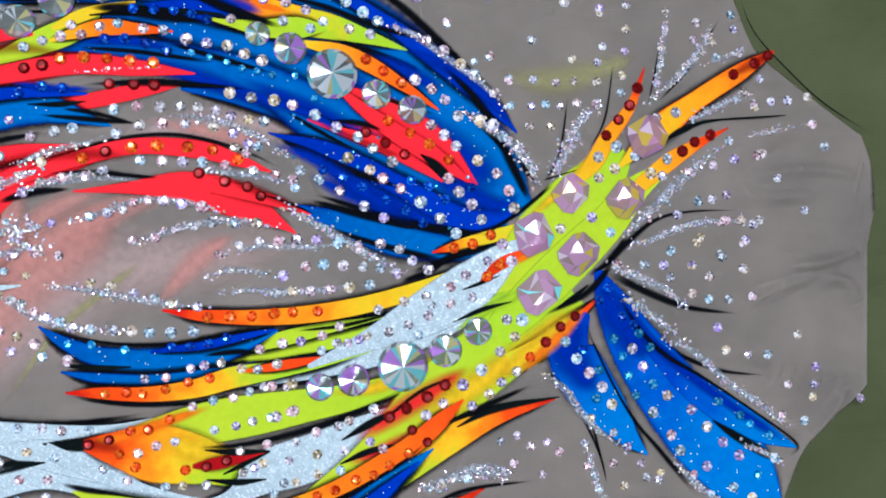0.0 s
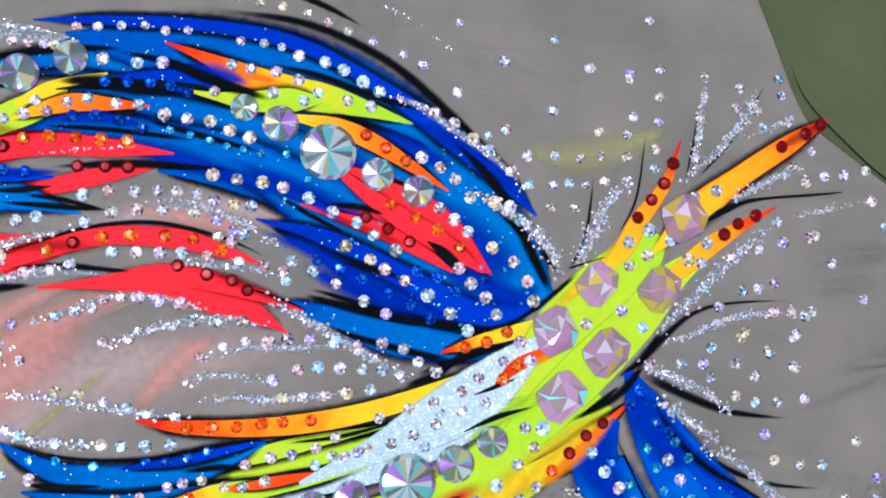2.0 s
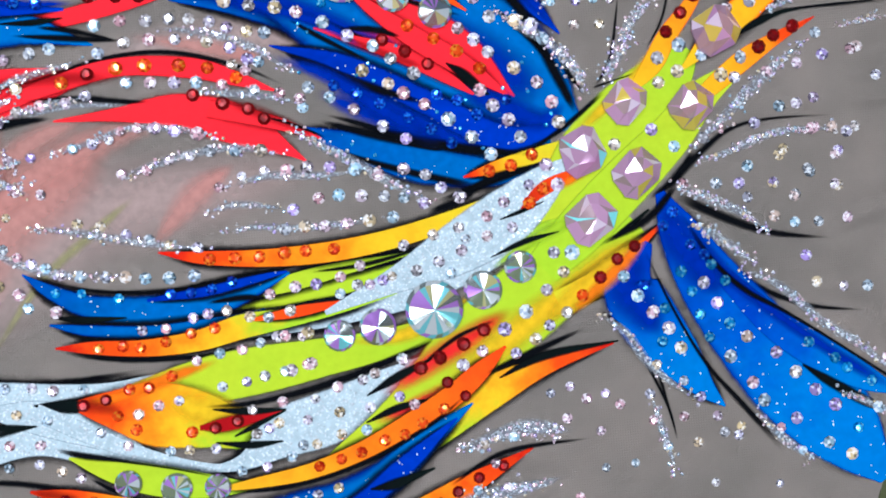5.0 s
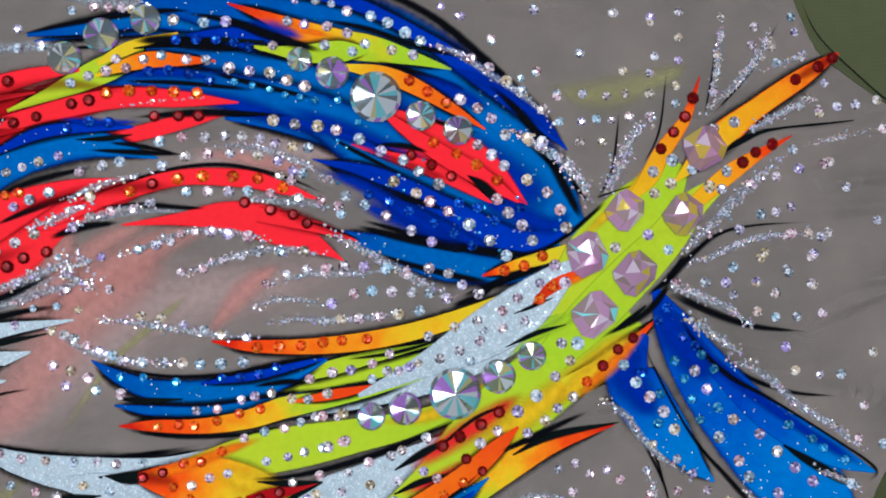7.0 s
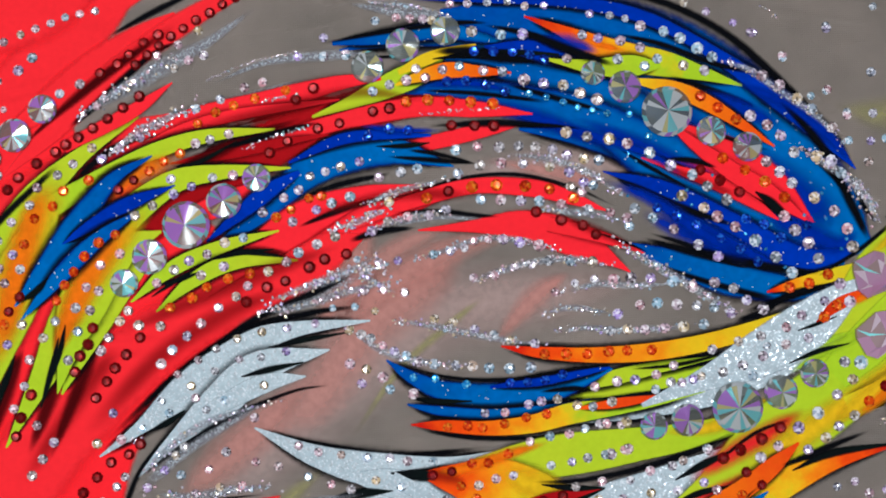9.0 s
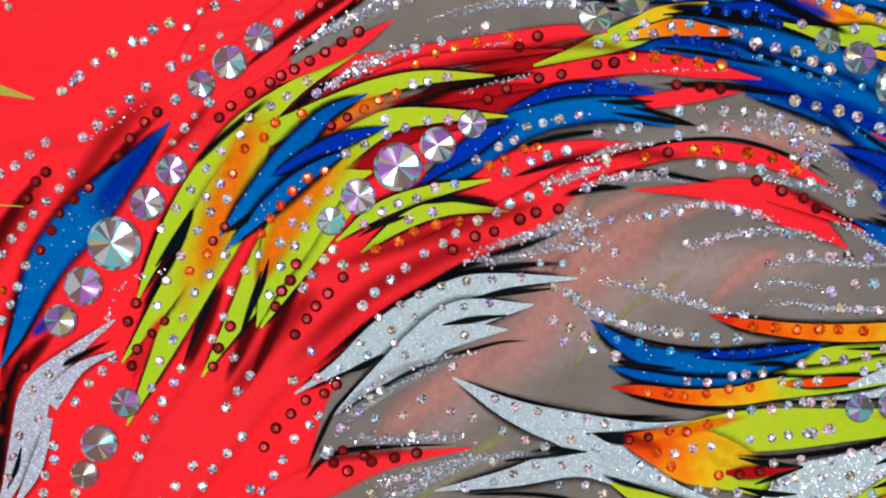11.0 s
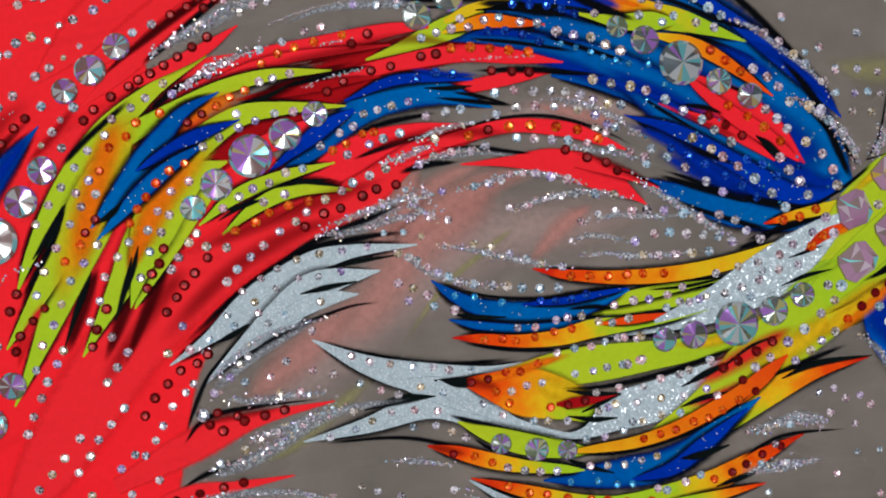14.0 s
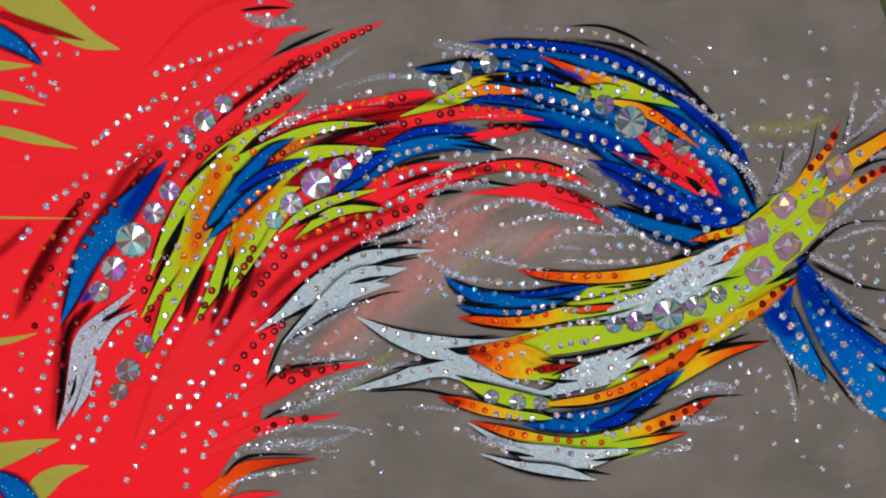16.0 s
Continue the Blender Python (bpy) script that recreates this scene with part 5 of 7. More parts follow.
blade("blackS", (153.5, -35.1, 0.4), (162.4, -44.8, 0.8), (170.9, -63.8, 0.6), (173.2, -75.0, 0.3))
blade("black", (159.4, -16.1, 0.2), (164.3, -13.5, 1.1), (170.3, -9.2, 0.4))
blade("yellowS", (136.5, -38.8, 2.2), (153.4, -27.8, 5.7), (168.9, -16.5, 1.9))
blade("orangeS", (144.6, -37.2, 1.3), (159.2, -25.9, 3.2), (169.8, -16.2, 1.3))
blade("orangeS", (145.2, -1.8, 0.9), (152.1, 2.9, 2.5), (158.9, 7.4, 1))
# dark wedges between the crest feathers
blade("blackS", (15.9, 83.9, 0.3), (26.6, 83.6, 2.8), (38.8, 81.1, 2.8), (52.6, 79.1, 0.6))
blade("blackS", (12.3, 71.7, 0.5), (30.5, 70, 1.1), (53.4, 66.4, 0.8))
blade("black", (-2.3, 54.4, 0.2), (7, 54.2, 1.2), (14.6, 54.9, 0.2))
blade("blackS", (7, 53, 0.5), (17.4, 51.1, 1.1), (29.4, 47.6, 0.3))
blade("blackS", (73.3, 87.7, 0.6), (88.9, 83.7, 1.3), (104.3, 77.3, 1.4), (120, 72.8, 0.8))
blade("ultraS", (100.6, 68.6, 1.3), (112.9, 62.3, 5.2), (126.8, 55.9, 2.2))
blade("blackS", (92.7, 57, 0.6), (99.4, 50.3, 2.9), (107.6, 43.4, 0.6))
blade("blackS", (72.2, 41.9, 0.3), (81.3, 37.1, 2), (94.7, 31.2, 0.3))
blade("blackS", (80.4, 22.5, 0.5), (95.6, 17.3, 1.9), (113.3, 11.4, 0.3))
blade("blackS", (114.7, -3.3, 0.3), (126.2, 2.6, 1.7), (137.2, 5.5, 0.5))
blade("blackS", (108.3, -5.1, 0.9), (117.1, -2.6, 1.9), (122.9, 0.5, 0.6))
blade("blackS", (130.5, 50.6, 0.3), (138.8, 43.2, 1.6), (147.6, 32.2, 0.8))
blade("blackS", (99.9, 58.2, 0.3), (109.1, 52.9, 1), (123.1, 48.1, 0.2))
blade("black", (124.8, -18.9, 0.2), (134.4, -15.4, 1.1), (144.4, -13.3, 0.2))
blade("black", (128.2, -8.7, 0.2), (134.2, -6.9, 0.8), (140.8, -4.7, 0.2))
blade("blackS", (120.7, -51, 0.6), (132, -47, 1.7), (150, -40.6, 0.5))
blade("blackS", (154.9, -18.3, 0.5), (170, -11.5, 1.8), (179.7, -1.9, 1))
blade("blackS", (102.2, -47.6, 0.5), (113.7, -40.1, 0.9), (124.9, -36.3, 0.3))
# dark gaps of the lime group
blade("black", (-125.9, 16.5, 0.2), (-129.2, 8.2, 1.5), (-132.6, 1.3, 0.4))
blade("black", (-106.9, 16.8, 0.2), (-110.5, 12.9, 1.5), (-116.9, 9, 0.2))
blade("black", (-101.9, 1.6, 0.2), (-103.6, -5.6, 1.2), (-106, -13.5, 0.4))
blade("black", (-117.8, -7.1, 0.2), (-121.1, -15.4, 1.5), (-124.8, -23.9, 0.6))
blade("black", (-60, 18, 0.2), (-67, 14.2, 1), (-74.5, 9.6, 0.2))
blade("black", (-51.2, 21.9, 0.2), (-43.9, 22.4, 1.2), (-32.5, 20.4, 0.2))
blade("black", (-65.8, 50.2, 0.2), (-57.7, 51.8, 1), (-46.3, 57.6, 0.2))
blade("blackS", (-126.7, 29.5, 1), (-118.7, 38.2, 1.7), (-102.4, 52.5, 1.2))
blade("blackS", (-99.1, 46, 0.8), (-87.2, 55.6, 2.5), (-74, 61.5, 0.6))
blade("blackS", (-28.5, 29.6, 0.4), (-14.8, 34.5, 1.6), (1, 38.6, 0.8))
blade("blackS", (-12.2, 24.7, 0.8), (-2.2, 27.4, 2), (9.9, 28.2, 0.4))
# hem at the arm opening
blade("blackS", (228.5, 87.4, 0.2), (233.8, 73.7, 0.4), (246.4, 59.4, 0.5), (258.2, 48.6, 0.5), (276.1, 37, 0.2))
# deeper blues in the crest
blade("ultraS", (-7.7, 61.1, 0.6), (4.2, 59.3, 2.1), (19.3, 58.5, 0.5))
blade("ultraS", (12.4, 73, 0.8), (27.6, 73.3, 2.5), (42.8, 70.1, 0.8))
blade("ultraS", (46.8, 87.4, 0.8), (59.1, 85.2, 4.1), (69.8, 81.5, 0.9))
blade("ultraS", (117, 29.3, 1.6), (129.3, 23.8, 6.4), (141.7, 18.2, 4.8), (150.1, 22.5, 1))
blade("ultraS", (110.3, 71.4, 0.6), (125.8, 64.1, 3.2), (141, 51.9, 2.9), (148.4, 42.6, 0.6))
blade("ultraS", (79.7, 38, 0.8), (94.8, 28.3, 3.1), (112.9, 16.9, 3.8), (128.3, 9.6, 0.9))
blade("blackS", (146.6, 40.3, 0.5), (150.7, 30.4, 1.1), (155, 23.7, 0.6))
blade("blackS", (74.3, 50.9, 0.3), (83.3, 44.9, 1.1), (96.9, 36.9, 0.3))
blade("ultraS", (95, 55.3, 0.6), (102.4, 48.5, 2.5), (109.9, 42.5, 0.6))
blade("blackS", (31.7, 92.1, 0.3), (47, 88.3, 1.7), (63.6, 81.2, 2.2), (75.2, 77.1, 0.6))
blade("blackS", (38.6, 73.1, 0.6), (55.2, 67.6, 1.4), (71.9, 62.4, 0.6))
blade("ultraS", (58, 62.4, 1.1), (80.2, 52.2, 4.4), (99.6, 41.2, 4.4), (115, 32.9, 1.1))
blade("blackS", (66.3, 55.5, 0.6), (83, 49.2, 1.7), (98.3, 42.3, 0.3))
blade("blackS", (81.5, 38.1, 0.3), (94, 31.2, 1.9), (111.3, 24.6, 0.6))
blade("blackS", (96.8, 19, 0.6), (116.3, 12.4, 2.2), (137.3, 9.1, 0.8))
blade("blackS", (124.9, 65.4, 0.6), (138.3, 49.6, 2.2), (147.7, 29.3, 2.2), (152.2, 18.2, 0.8))
blade("blackS", (98.3, 49.5, 0.3), (110.8, 39, 1.7), (120.6, 29.3, 0.6))
blade("blackS", (-52.1, 55.1, 0.5), (-35.7, 59.3, 1.9), (-19.2, 62.9, 0.5))
blade("deepS", (-63, 62, 1.1), (-35.7, 66.2, 3.8), (-8.2, 71.8, 3.3), (16.5, 67.7, 0.8))
blade("deepS", (-24.7, 33.3, 1.1), (2.7, 38.8, 3.3), (30.3, 37.5, 2.2))
blade("deepS", (-87.4, -2.3, 1.6), (-63, 7.2, 4.4), (-35.7, 16.8, 4.4), (-13.8, 23.7, 0.8))
blade("blackS", (-27.5, 38.8, 0.5), (-13.8, 42.9, 1.6), (2.7, 45.7, 0.6))
# red star over the crest
blade("orange", (123.6, 49.7, 0.3), (113.7, 57.0, 1.7), (102.4, 64.6, 2.7), (92.2, 69.4, 2.5), (80.9, 72.1, 1.0))
blade("red", (81.4, 47.7, 0.3), (92.6, 43.5, 1.4), (104.9, 38.7, 2.5), (116.2, 32.0, 1.9), (123.8, 26.5, 0.4))
blade("red", (89.9, 59.1, 0.3), (98.0, 51.7, 2.1), (109.2, 42.8, 3.3), (119.5, 36.0, 3.6), (127.3, 30.3, 2.1), (133.3, 25.5, 0.3))
blade("deepS", (84.4, 46.7, 0.8), (98.7, 40.0, 2.1), (113.1, 33.6, 1.7))
blade("blackS", (88.6, 47.2, 0.4), (97.8, 46.1, 1.5), (105.5, 43.5, 0.3))
blade("black", (116.9, 35.6, 0.3), (121.0, 32.5, 1.9), (125.1, 28.3, 1.9), (128.0, 26.0, 0.3))
blade("ultraS", (48.0, 60.8, 1.2), (68.2, 54.6, 3.3), (84.5, 48.3, 2.5), (94.6, 41.1, 0.8))
blade("ultraS", (67.9, 41.5, 1.0), (84.1, 34.2, 3.3), (98.3, 23.8, 4.1), (114.7, 13.3, 2.5))
blade("blackS", (39.9, 59.4, 0.3), (50.0, 59.2, 1.0), (63.2, 57.6, 0.3))
blade("blackS", (81.8, 24.1, 0.3), (94.1, 19.8, 1.2), (108.5, 13.0, 0.6), (114.7, 11.7, 0.3))
# stones on the hip panel
glue("clear", 3.8, (-168.7, 51.3), (-163.5, 56.2), (-158.5, 60.6), (-153.3, 63.9), (-147, 67.5), (-140.8, 71.6), (-135.7, 73.7), (-121.7, 79.5), (-114.8, 82.7), (-139.9, 84.6), (-134.5, 87.4), (-110.3, 86.6))
glue("clear", 2.6, (-130.3, 72.4), (-126.3, 77.6), (-125.2, 66.5), (-119.8, 70.4), (-126.8, 45.3), (-133.4, 36.7), (-200.6, 78), (-189.8, 80.2), (-186.5, 76.9), (-194.5, 74.2), (-206.3, 66.2), (-201, 44.1))
glue("clear", 3.8, (-142.4, 53.7), (-147.4, 49.7), (-153.1, 45.4), (-157.2, 41.1), (-161.6, 37.2), (-173.3, 35.2), (-178.3, 31), (-182.6, 27.5), (-187.5, 24.9), (-191.8, 20.8), (-199.9, 8.9), (-202.8, 5.7), (-134.7, 60.2), (-130.1, 63.1), (-133.1, 50), (-122.3, 49.5), (-129.7, 41.2), (-126.7, 35.7))
glue("red", 3.9, (-138.5, 45.9), (-142.3, 42.6), (-146.6, 37.3), (-150.4, 31.7), (-119.1, 44.9), (-115.6, 48.6), (-109.7, 52.9), (-103.6, 56.3), (-100.3, 58.5), (-96.2, 60.7), (-91.6, 63.4), (-86.9, 66.3), (-81.9, 69.6), (-76.7, 73), (-88.8, 80.7), (-83.2, 83.5), (-79.5, 86.3), (-74.8, 90), (-70.1, 92.3), (-172.8, 25.9), (-175.9, 22.7), (-178.4, 17.4), (-159.1, 21.5), (-163.6, 17.8))
glue("red", 3.9, (-168, 13.3), (-170.4, 7.8), (-173.7, 1.5), (-189.7, -9), (-194.9, -14), (-198.3, -18), (-200.8, -22.9))
glue("orange", 3.4, (-188.8, 6.2), (-193.1, 1.2), (-189.2, -17.5), (-192.5, -24.3), (-185.3, -11.6))
glue("clear", 3.5, (-164.6, 25.9), (-168.4, 20.9), (-172.4, 16.8), (-176.3, 12.8), (-179.7, 8.7), (-182.8, 4.7), (-185.6, -0.2), (-178.1, -3.5), (-180.4, -10.3), (-182.5, -15.8), (-185, -21), (-187.4, -26.9), (-189.2, -33.1), (-190.7, -38.8), (-188.9, -44.6), (-189.7, -49.8), (-190.8, -53.7), (-193.1, -60.8), (-195.5, -67.2), (-194.9, -77.3))
glue("clear", 3.7, (-149.8, -31.5), (-152.9, -35.5), (-157, -39.5), (-161.1, -45.5), (-167.1, -64), (-169.6, -68.9), (-170.2, -74.7), (-171.7, -80.5), (-160, -74.2), (-163.3, -81.1), (-167.4, -59.6))
glue("red", 3.9, (-177.1, -35.3), (-184, -44.8), (-184.3, -55.3), (-186.3, -67.7), (-197.3, -36.4))
glue("clear", 3.3, (-178.3, -56.9), (-180.1, -63.6), (-181.5, -70.4), (-174.9, -42.4), (-169.6, -37.3), (-172.5, -51.4), (-163.5, -30.3), (-166.4, -43.9), (-182.9, -78.1))
stream(35, 0.7, (-135.1, -3.7), (-148, -8.3), (-152, -20.1), (-158.2, -26.2), small=0.9, large=1.35)
stream(18, 0.6, (-160.1, 36.7), (-151, 42.1), (-142.1, 48.6), small=0.7, large=1.1)
stream(18, 0.7, (-77.6, -34.4), (-81.4, -35.5), (-85.4, -33.8), small=0.8, large=1.2)
glue("clear", 3.5, (-109.6, 45.2), (-112.2, 39.8), (-118.1, 34.6), (-122.5, 28.9), (-127.2, 22.2), (-131.6, 16.3), (-135.9, 9.7), (-117.9, 24.4), (-122.4, 20.2), (-115.7, 19.7), (-120.7, 15.5), (-124.6, 9.5), (-129.4, 1.5), (-115.6, 2.3), (-133.6, -6.5), (-120.3, -3.8), (-124.9, -9.8), (-113.5, -8.8), (-136.4, -14.4), (-128.2, -17.7), (-115.3, -17), (-131, -24.7), (-118.7, -24), (-134.9, -31.6))
glue("clear", 3.5, (-137.2, -40), (-109, -2.1), (-105.1, 3))
glue("orange", 3.6, (-121.3, 2.5), (-126.6, -3.2), (-110.9, 35.5), (-114.3, 27.5), (-105, 39.2), (-101.5, 43.9), (-93.4, 47), (-74.2, 49.2), (-69.5, 52.1), (-64.3, 54.4), (-85.5, 29.5), (-90.8, 27.2), (-95.4, 23), (-98.9, 18.3), (-101.9, 14.2), (-104.5, 9.4))
glue("red", 3.6, (-116.1, 11), (-119.6, 6.5), (-84.1, 43.6), (-79.2, 46.5), (-133.8, -19), (-137.7, -23.1))
glue("clear", 3.6, (-92.1, 57.2), (-98.2, 52.3), (-103.2, 49), (-59.4, 57.4), (-54.8, 58.5), (-48.8, 60.1), (-47.9, 46.9), (-54.4, 46.4), (-61.1, 43.9), (-66.8, 41.6), (-73.5, 38.2), (-79.1, 35.2), (-67.5, 46.4))
glue("clear", 3.6, (-84.2, 23.4), (-90.4, 20.1), (-95.1, 13.3), (-91.2, 12), (-98.6, 6.9), (-94.1, 6), (-98.1, -0.5), (-101.4, -9.4), (-45.2, 27), (-51.1, 25.7), (-56.8, 22.3), (-62.5, 20.4), (-67.3, 17.7), (-72.9, 13.8), (-51.6, 18.2), (-58.9, 15.7))
glue("red", 4.0, (-93.4, 0.4), (-95, -4.7), (-97.6, -8.2), (-99.3, -13.1), (-78.6, -3.1), (-83.1, -8.3), (-86.7, -12.4), (-89.4, -16.5), (-92.9, -21.5), (-116.6, -26.8), (-118.2, -32.6), (-142.1, -28.2), (-143.7, -33.4), (-88.8, -41.8), (-93.3, -46.3), (-97.8, -51), (-101.3, -57), (-83.1, -39.5), (-79.4, -36.4), (-143, -13.8), (-145.4, -19.7), (-113.2, -19.8))
glue("orange", 3.6, (-57.1, 11.9), (-50.3, 14.3), (-43.5, 15.7), (-61.8, 8.7), (-68.8, 5.9), (-34.7, 33.1), (-29.9, 35.4), (-24.1, 38.7), (-20.2, 39.4))
glue("red", 4.0, (-38.2, 11.2), (-32.4, 12.9), (-24.7, 17), (-19.8, 19.3), (-12.9, 20.7), (-44.9, 6.8))
glue("clear", 3.7, (-84.8, 2.3), (-88.3, -2.8), (-91, -6.8), (-78.8, 0.7), (-72, 0.2), (-63.9, -3.2), (-68.6, -7.4), (-72.2, -11.6), (-59.3, 0.6), (-53.7, 5.3), (-48, 8.6), (-44.2, 11.8), (-37.6, 16.1), (-31.8, 18.9), (-28, 21.7), (-22.1, 24.1), (-16.3, 26.4), (-38.8, 34.8), (-29.6, 31.5), (-21.9, 35), (-17, 36.9), (-11.1, 38.7), (-82.1, 5.4))
glue("clear", 3.4, (-23.6, 45.7), (-18.7, 47), (-13.8, 48.4), (-7.8, 49.8), (-27.3, 41.5), (-32.1, 39.2))
glue("orange", 3.4, (-58.5, 63.7), (-52.8, 67.1), (-47, 69.1), (-40.2, 71), (-30.4, 73.3))
glue("red", 3.8, (-27.2, 70.1), (-21.5, 73.5), (-13.7, 62.2), (-20.6, 60.7), (-30.3, 57), (-36.1, 53.6))
glue("clear", 3.4, (-90.1, 70.5), (-84.5, 73.9), (-70.7, 85.7), (-64, 89), (-60.8, 84), (-65.5, 81.6), (-56, 85.4), (-57.5, 93.4), (-89, 53.5), (-83.4, 56.9), (-76.8, 59.9), (-71.2, 63.7), (-58.8, 68.5), (-51.1, 71.1), (-43.4, 74.7), (-37.6, 76.1), (-18.1, 83.6), (-11.1, 84.2), (-26.2, 83.9))
glue("clear", 3.6, (-101.9, 74.8), (-95.4, 77.6))
stream(81, 1.0, (-95.7, 67.5), (-86.4, 73.1), (-77, 78.7), (-65.7, 84.6), small=0.9, large=2.0)
stream(81, 1.1, (-87.1, 54.7), (-77.9, 61.2), (-70.3, 64.7), (-58.9, 69.5), small=0.9, large=2.0)
stream(54, 0.3, (-55.4, 77.2), (-45.8, 81.3), (-38.1, 83.3), (-27.3, 85.4), small=0.6, large=1.1)
stream(35, 0.4, (-44.1, 55), (-34.4, 58.7), (-23.7, 61.5), small=0.6, large=1.0)
stream(24, 0.3, (-37.2, 70.3), (-32.3, 71), (-26.3, 71.7), small=0.6, large=1.0)
stream(54, 0.9, (-17.4, 28.3), (-8.5, 30.9), (1.3, 34.6), small=0.9, large=2.0)
stream(81, 1.1, (-38.9, 6.2), (-25.3, 11), (-13.5, 14.7), (-1.8, 20.5), small=0.9, large=2.2)
stream(67, 1.0, (-40.7, 3.1), (-28.9, 4.8), (-13.1, 8.8), (2.9, 11.8), small=0.9, large=2.4)
glue("clear", 2.8, (-21.4, 12.2), (-9.7, 18.9), (-17.8, 3.9), (-10.8, 4), (-4.6, 2.4), (-8.1, 9.1))
# stones on the silver feathers
glue("clear", 3.2, (-78.7, -31.5), (-72.4, -23.3), (-67.1, -15.2), (-60.5, -10.9), (-54.8, -7.6), (-48.1, -4.6), (-40.3, -2.8), (-32.4, -1.9), (-23.5, -0.8), (-62.9, -18.9), (-55.4, -14.5), (-47.7, -11.1), (-40.8, -10.7), (-32.9, -9.2), (-58.5, -26.5), (-52.8, -23.8), (-40.2, -19.5), (-70.2, -27.1), (-61.7, -22.7))
glue("clear", 3.4, (-65.6, -37.7), (-68.4, -40.4), (-72, -44.9), (-77.6, -50), (-67, -46.6), (-58.3, -45.1), (-43.6, -43.4), (-52.7, -39.9), (-62.7, -52.6), (-55, -50.9), (-48.1, -50.6), (-84.6, -46.5), (-87.3, -49.5), (-91.9, -54.1), (-95.3, -60.7), (-97.9, -65.7), (-101.4, -70.7), (-43.5, -29.6), (-97, -79.3))
glue("clear", 5.0, (-81.6, -57.5))
glue("red", 4.0, (-74.8, -63.2), (-67.5, -60), (-60.4, -58.4), (-53.6, -56.7))
glue("clear", 3.3, (-30, -38.8), (-23.8, -41), (-16.7, -42.1), (-8.6, -43.3), (-1.5, -43.7), (-6.1, -50.5), (-16.6, -59), (-23.4, -61.9), (-29.2, -64.5), (-38.1, -66.9), (-8.5, -58.6), (-0.4, -59.2), (-9.1, -64.6), (-1.1, -64.3), (-36.5, -45), (-27.3, -48.6), (-20.1, -51.2), (-14, -52.9))
stream(54, 1.0, (-76.5, -51.9), (-64.6, -53.3), (-51, -51.7), (-39.1, -51.1), small=0.9, large=1.8)
stream(81, 1.4, (-67.7, -66.3), (-56.1, -63.8), (-42.5, -59.2), (-28.8, -55.6), small=0.9, large=2.2)
stream(54, 0.9, (-80.6, -47.2), (-71.4, -38.9), (-58.3, -30.4), (-34.9, -24.2), small=0.8, large=1.8)
glue("clear", 3.6, (-61.8, -67), (-55.6, -64.7), (-50.2, -63.1), (-29.7, -58.2), (-76, -74.5), (-67.5, -70.2), (-93, -35.8), (-85.3, -34.8), (-87.8, -26.5), (-109.8, -75))
glue("clear", 3.6, (-111.7, -29.4), (-106.5, -34.9), (-110.1, -40), (-113.6, -45), (-108.2, -54.1), (-112.7, -59.5), (-117.1, -64.6), (-120, -70.2), (-124.1, -75.6), (-123.3, -63.9), (-128.6, -70.5), (-133, -75.9), (-138.5, -55.9), (-140.6, -61.8), (-135.7, -49.6), (-133.6, -44.1), (-130.2, -38.1), (-128, -33.6))
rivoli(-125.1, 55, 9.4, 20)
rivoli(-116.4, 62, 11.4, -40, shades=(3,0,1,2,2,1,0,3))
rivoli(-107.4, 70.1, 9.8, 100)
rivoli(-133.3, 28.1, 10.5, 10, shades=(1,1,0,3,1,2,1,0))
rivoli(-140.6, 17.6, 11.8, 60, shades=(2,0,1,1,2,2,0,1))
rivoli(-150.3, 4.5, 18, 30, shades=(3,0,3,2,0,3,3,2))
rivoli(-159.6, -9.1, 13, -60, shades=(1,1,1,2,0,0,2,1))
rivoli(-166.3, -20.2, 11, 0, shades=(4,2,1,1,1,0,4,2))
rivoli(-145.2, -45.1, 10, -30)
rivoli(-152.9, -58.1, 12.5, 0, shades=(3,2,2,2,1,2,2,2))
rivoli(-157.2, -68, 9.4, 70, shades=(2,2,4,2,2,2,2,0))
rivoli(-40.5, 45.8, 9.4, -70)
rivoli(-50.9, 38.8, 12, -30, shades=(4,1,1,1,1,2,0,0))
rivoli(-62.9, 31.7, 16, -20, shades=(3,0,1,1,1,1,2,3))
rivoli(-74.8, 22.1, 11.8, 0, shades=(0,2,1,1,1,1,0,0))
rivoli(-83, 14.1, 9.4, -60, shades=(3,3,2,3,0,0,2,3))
# stones on the crest
glue("clear", 3.7, (11.1, 78.6), (19.5, 78.1), (24.9, 79), (7.9, 75.1), (14, 75.6), (2.6, 73.8), (-2.8, 71.8), (38.5, 76.7), (32.4, 77.3))
glue("blue", 3.6, (29.7, 83.5), (35.8, 83.2), (41.9, 82.9), (47.3, 81.8), (51.8, 80), (20.8, 74.1), (26.9, 74.1), (33, 72.5), (39, 70.3), (2, 59.8), (8, 59.1), (-4.8, 57.8), (85.6, 31.6), (91.7, 29), (97.8, 25.8), (105.3, 21.4), (111.4, 17.8), (116.6, 13.5), (119.1, 25.2), (124.3, 20.9), (132.5, 24.4), (113.6, 27.2))
glue("sky", 2.6, (46.6, 69.4), (52, 68), (57.3, 66.2), (61.8, 64.3), (66.4, 63.3), (71.1, 62.2), (78.1, 61.8), (83.9, 54.4))
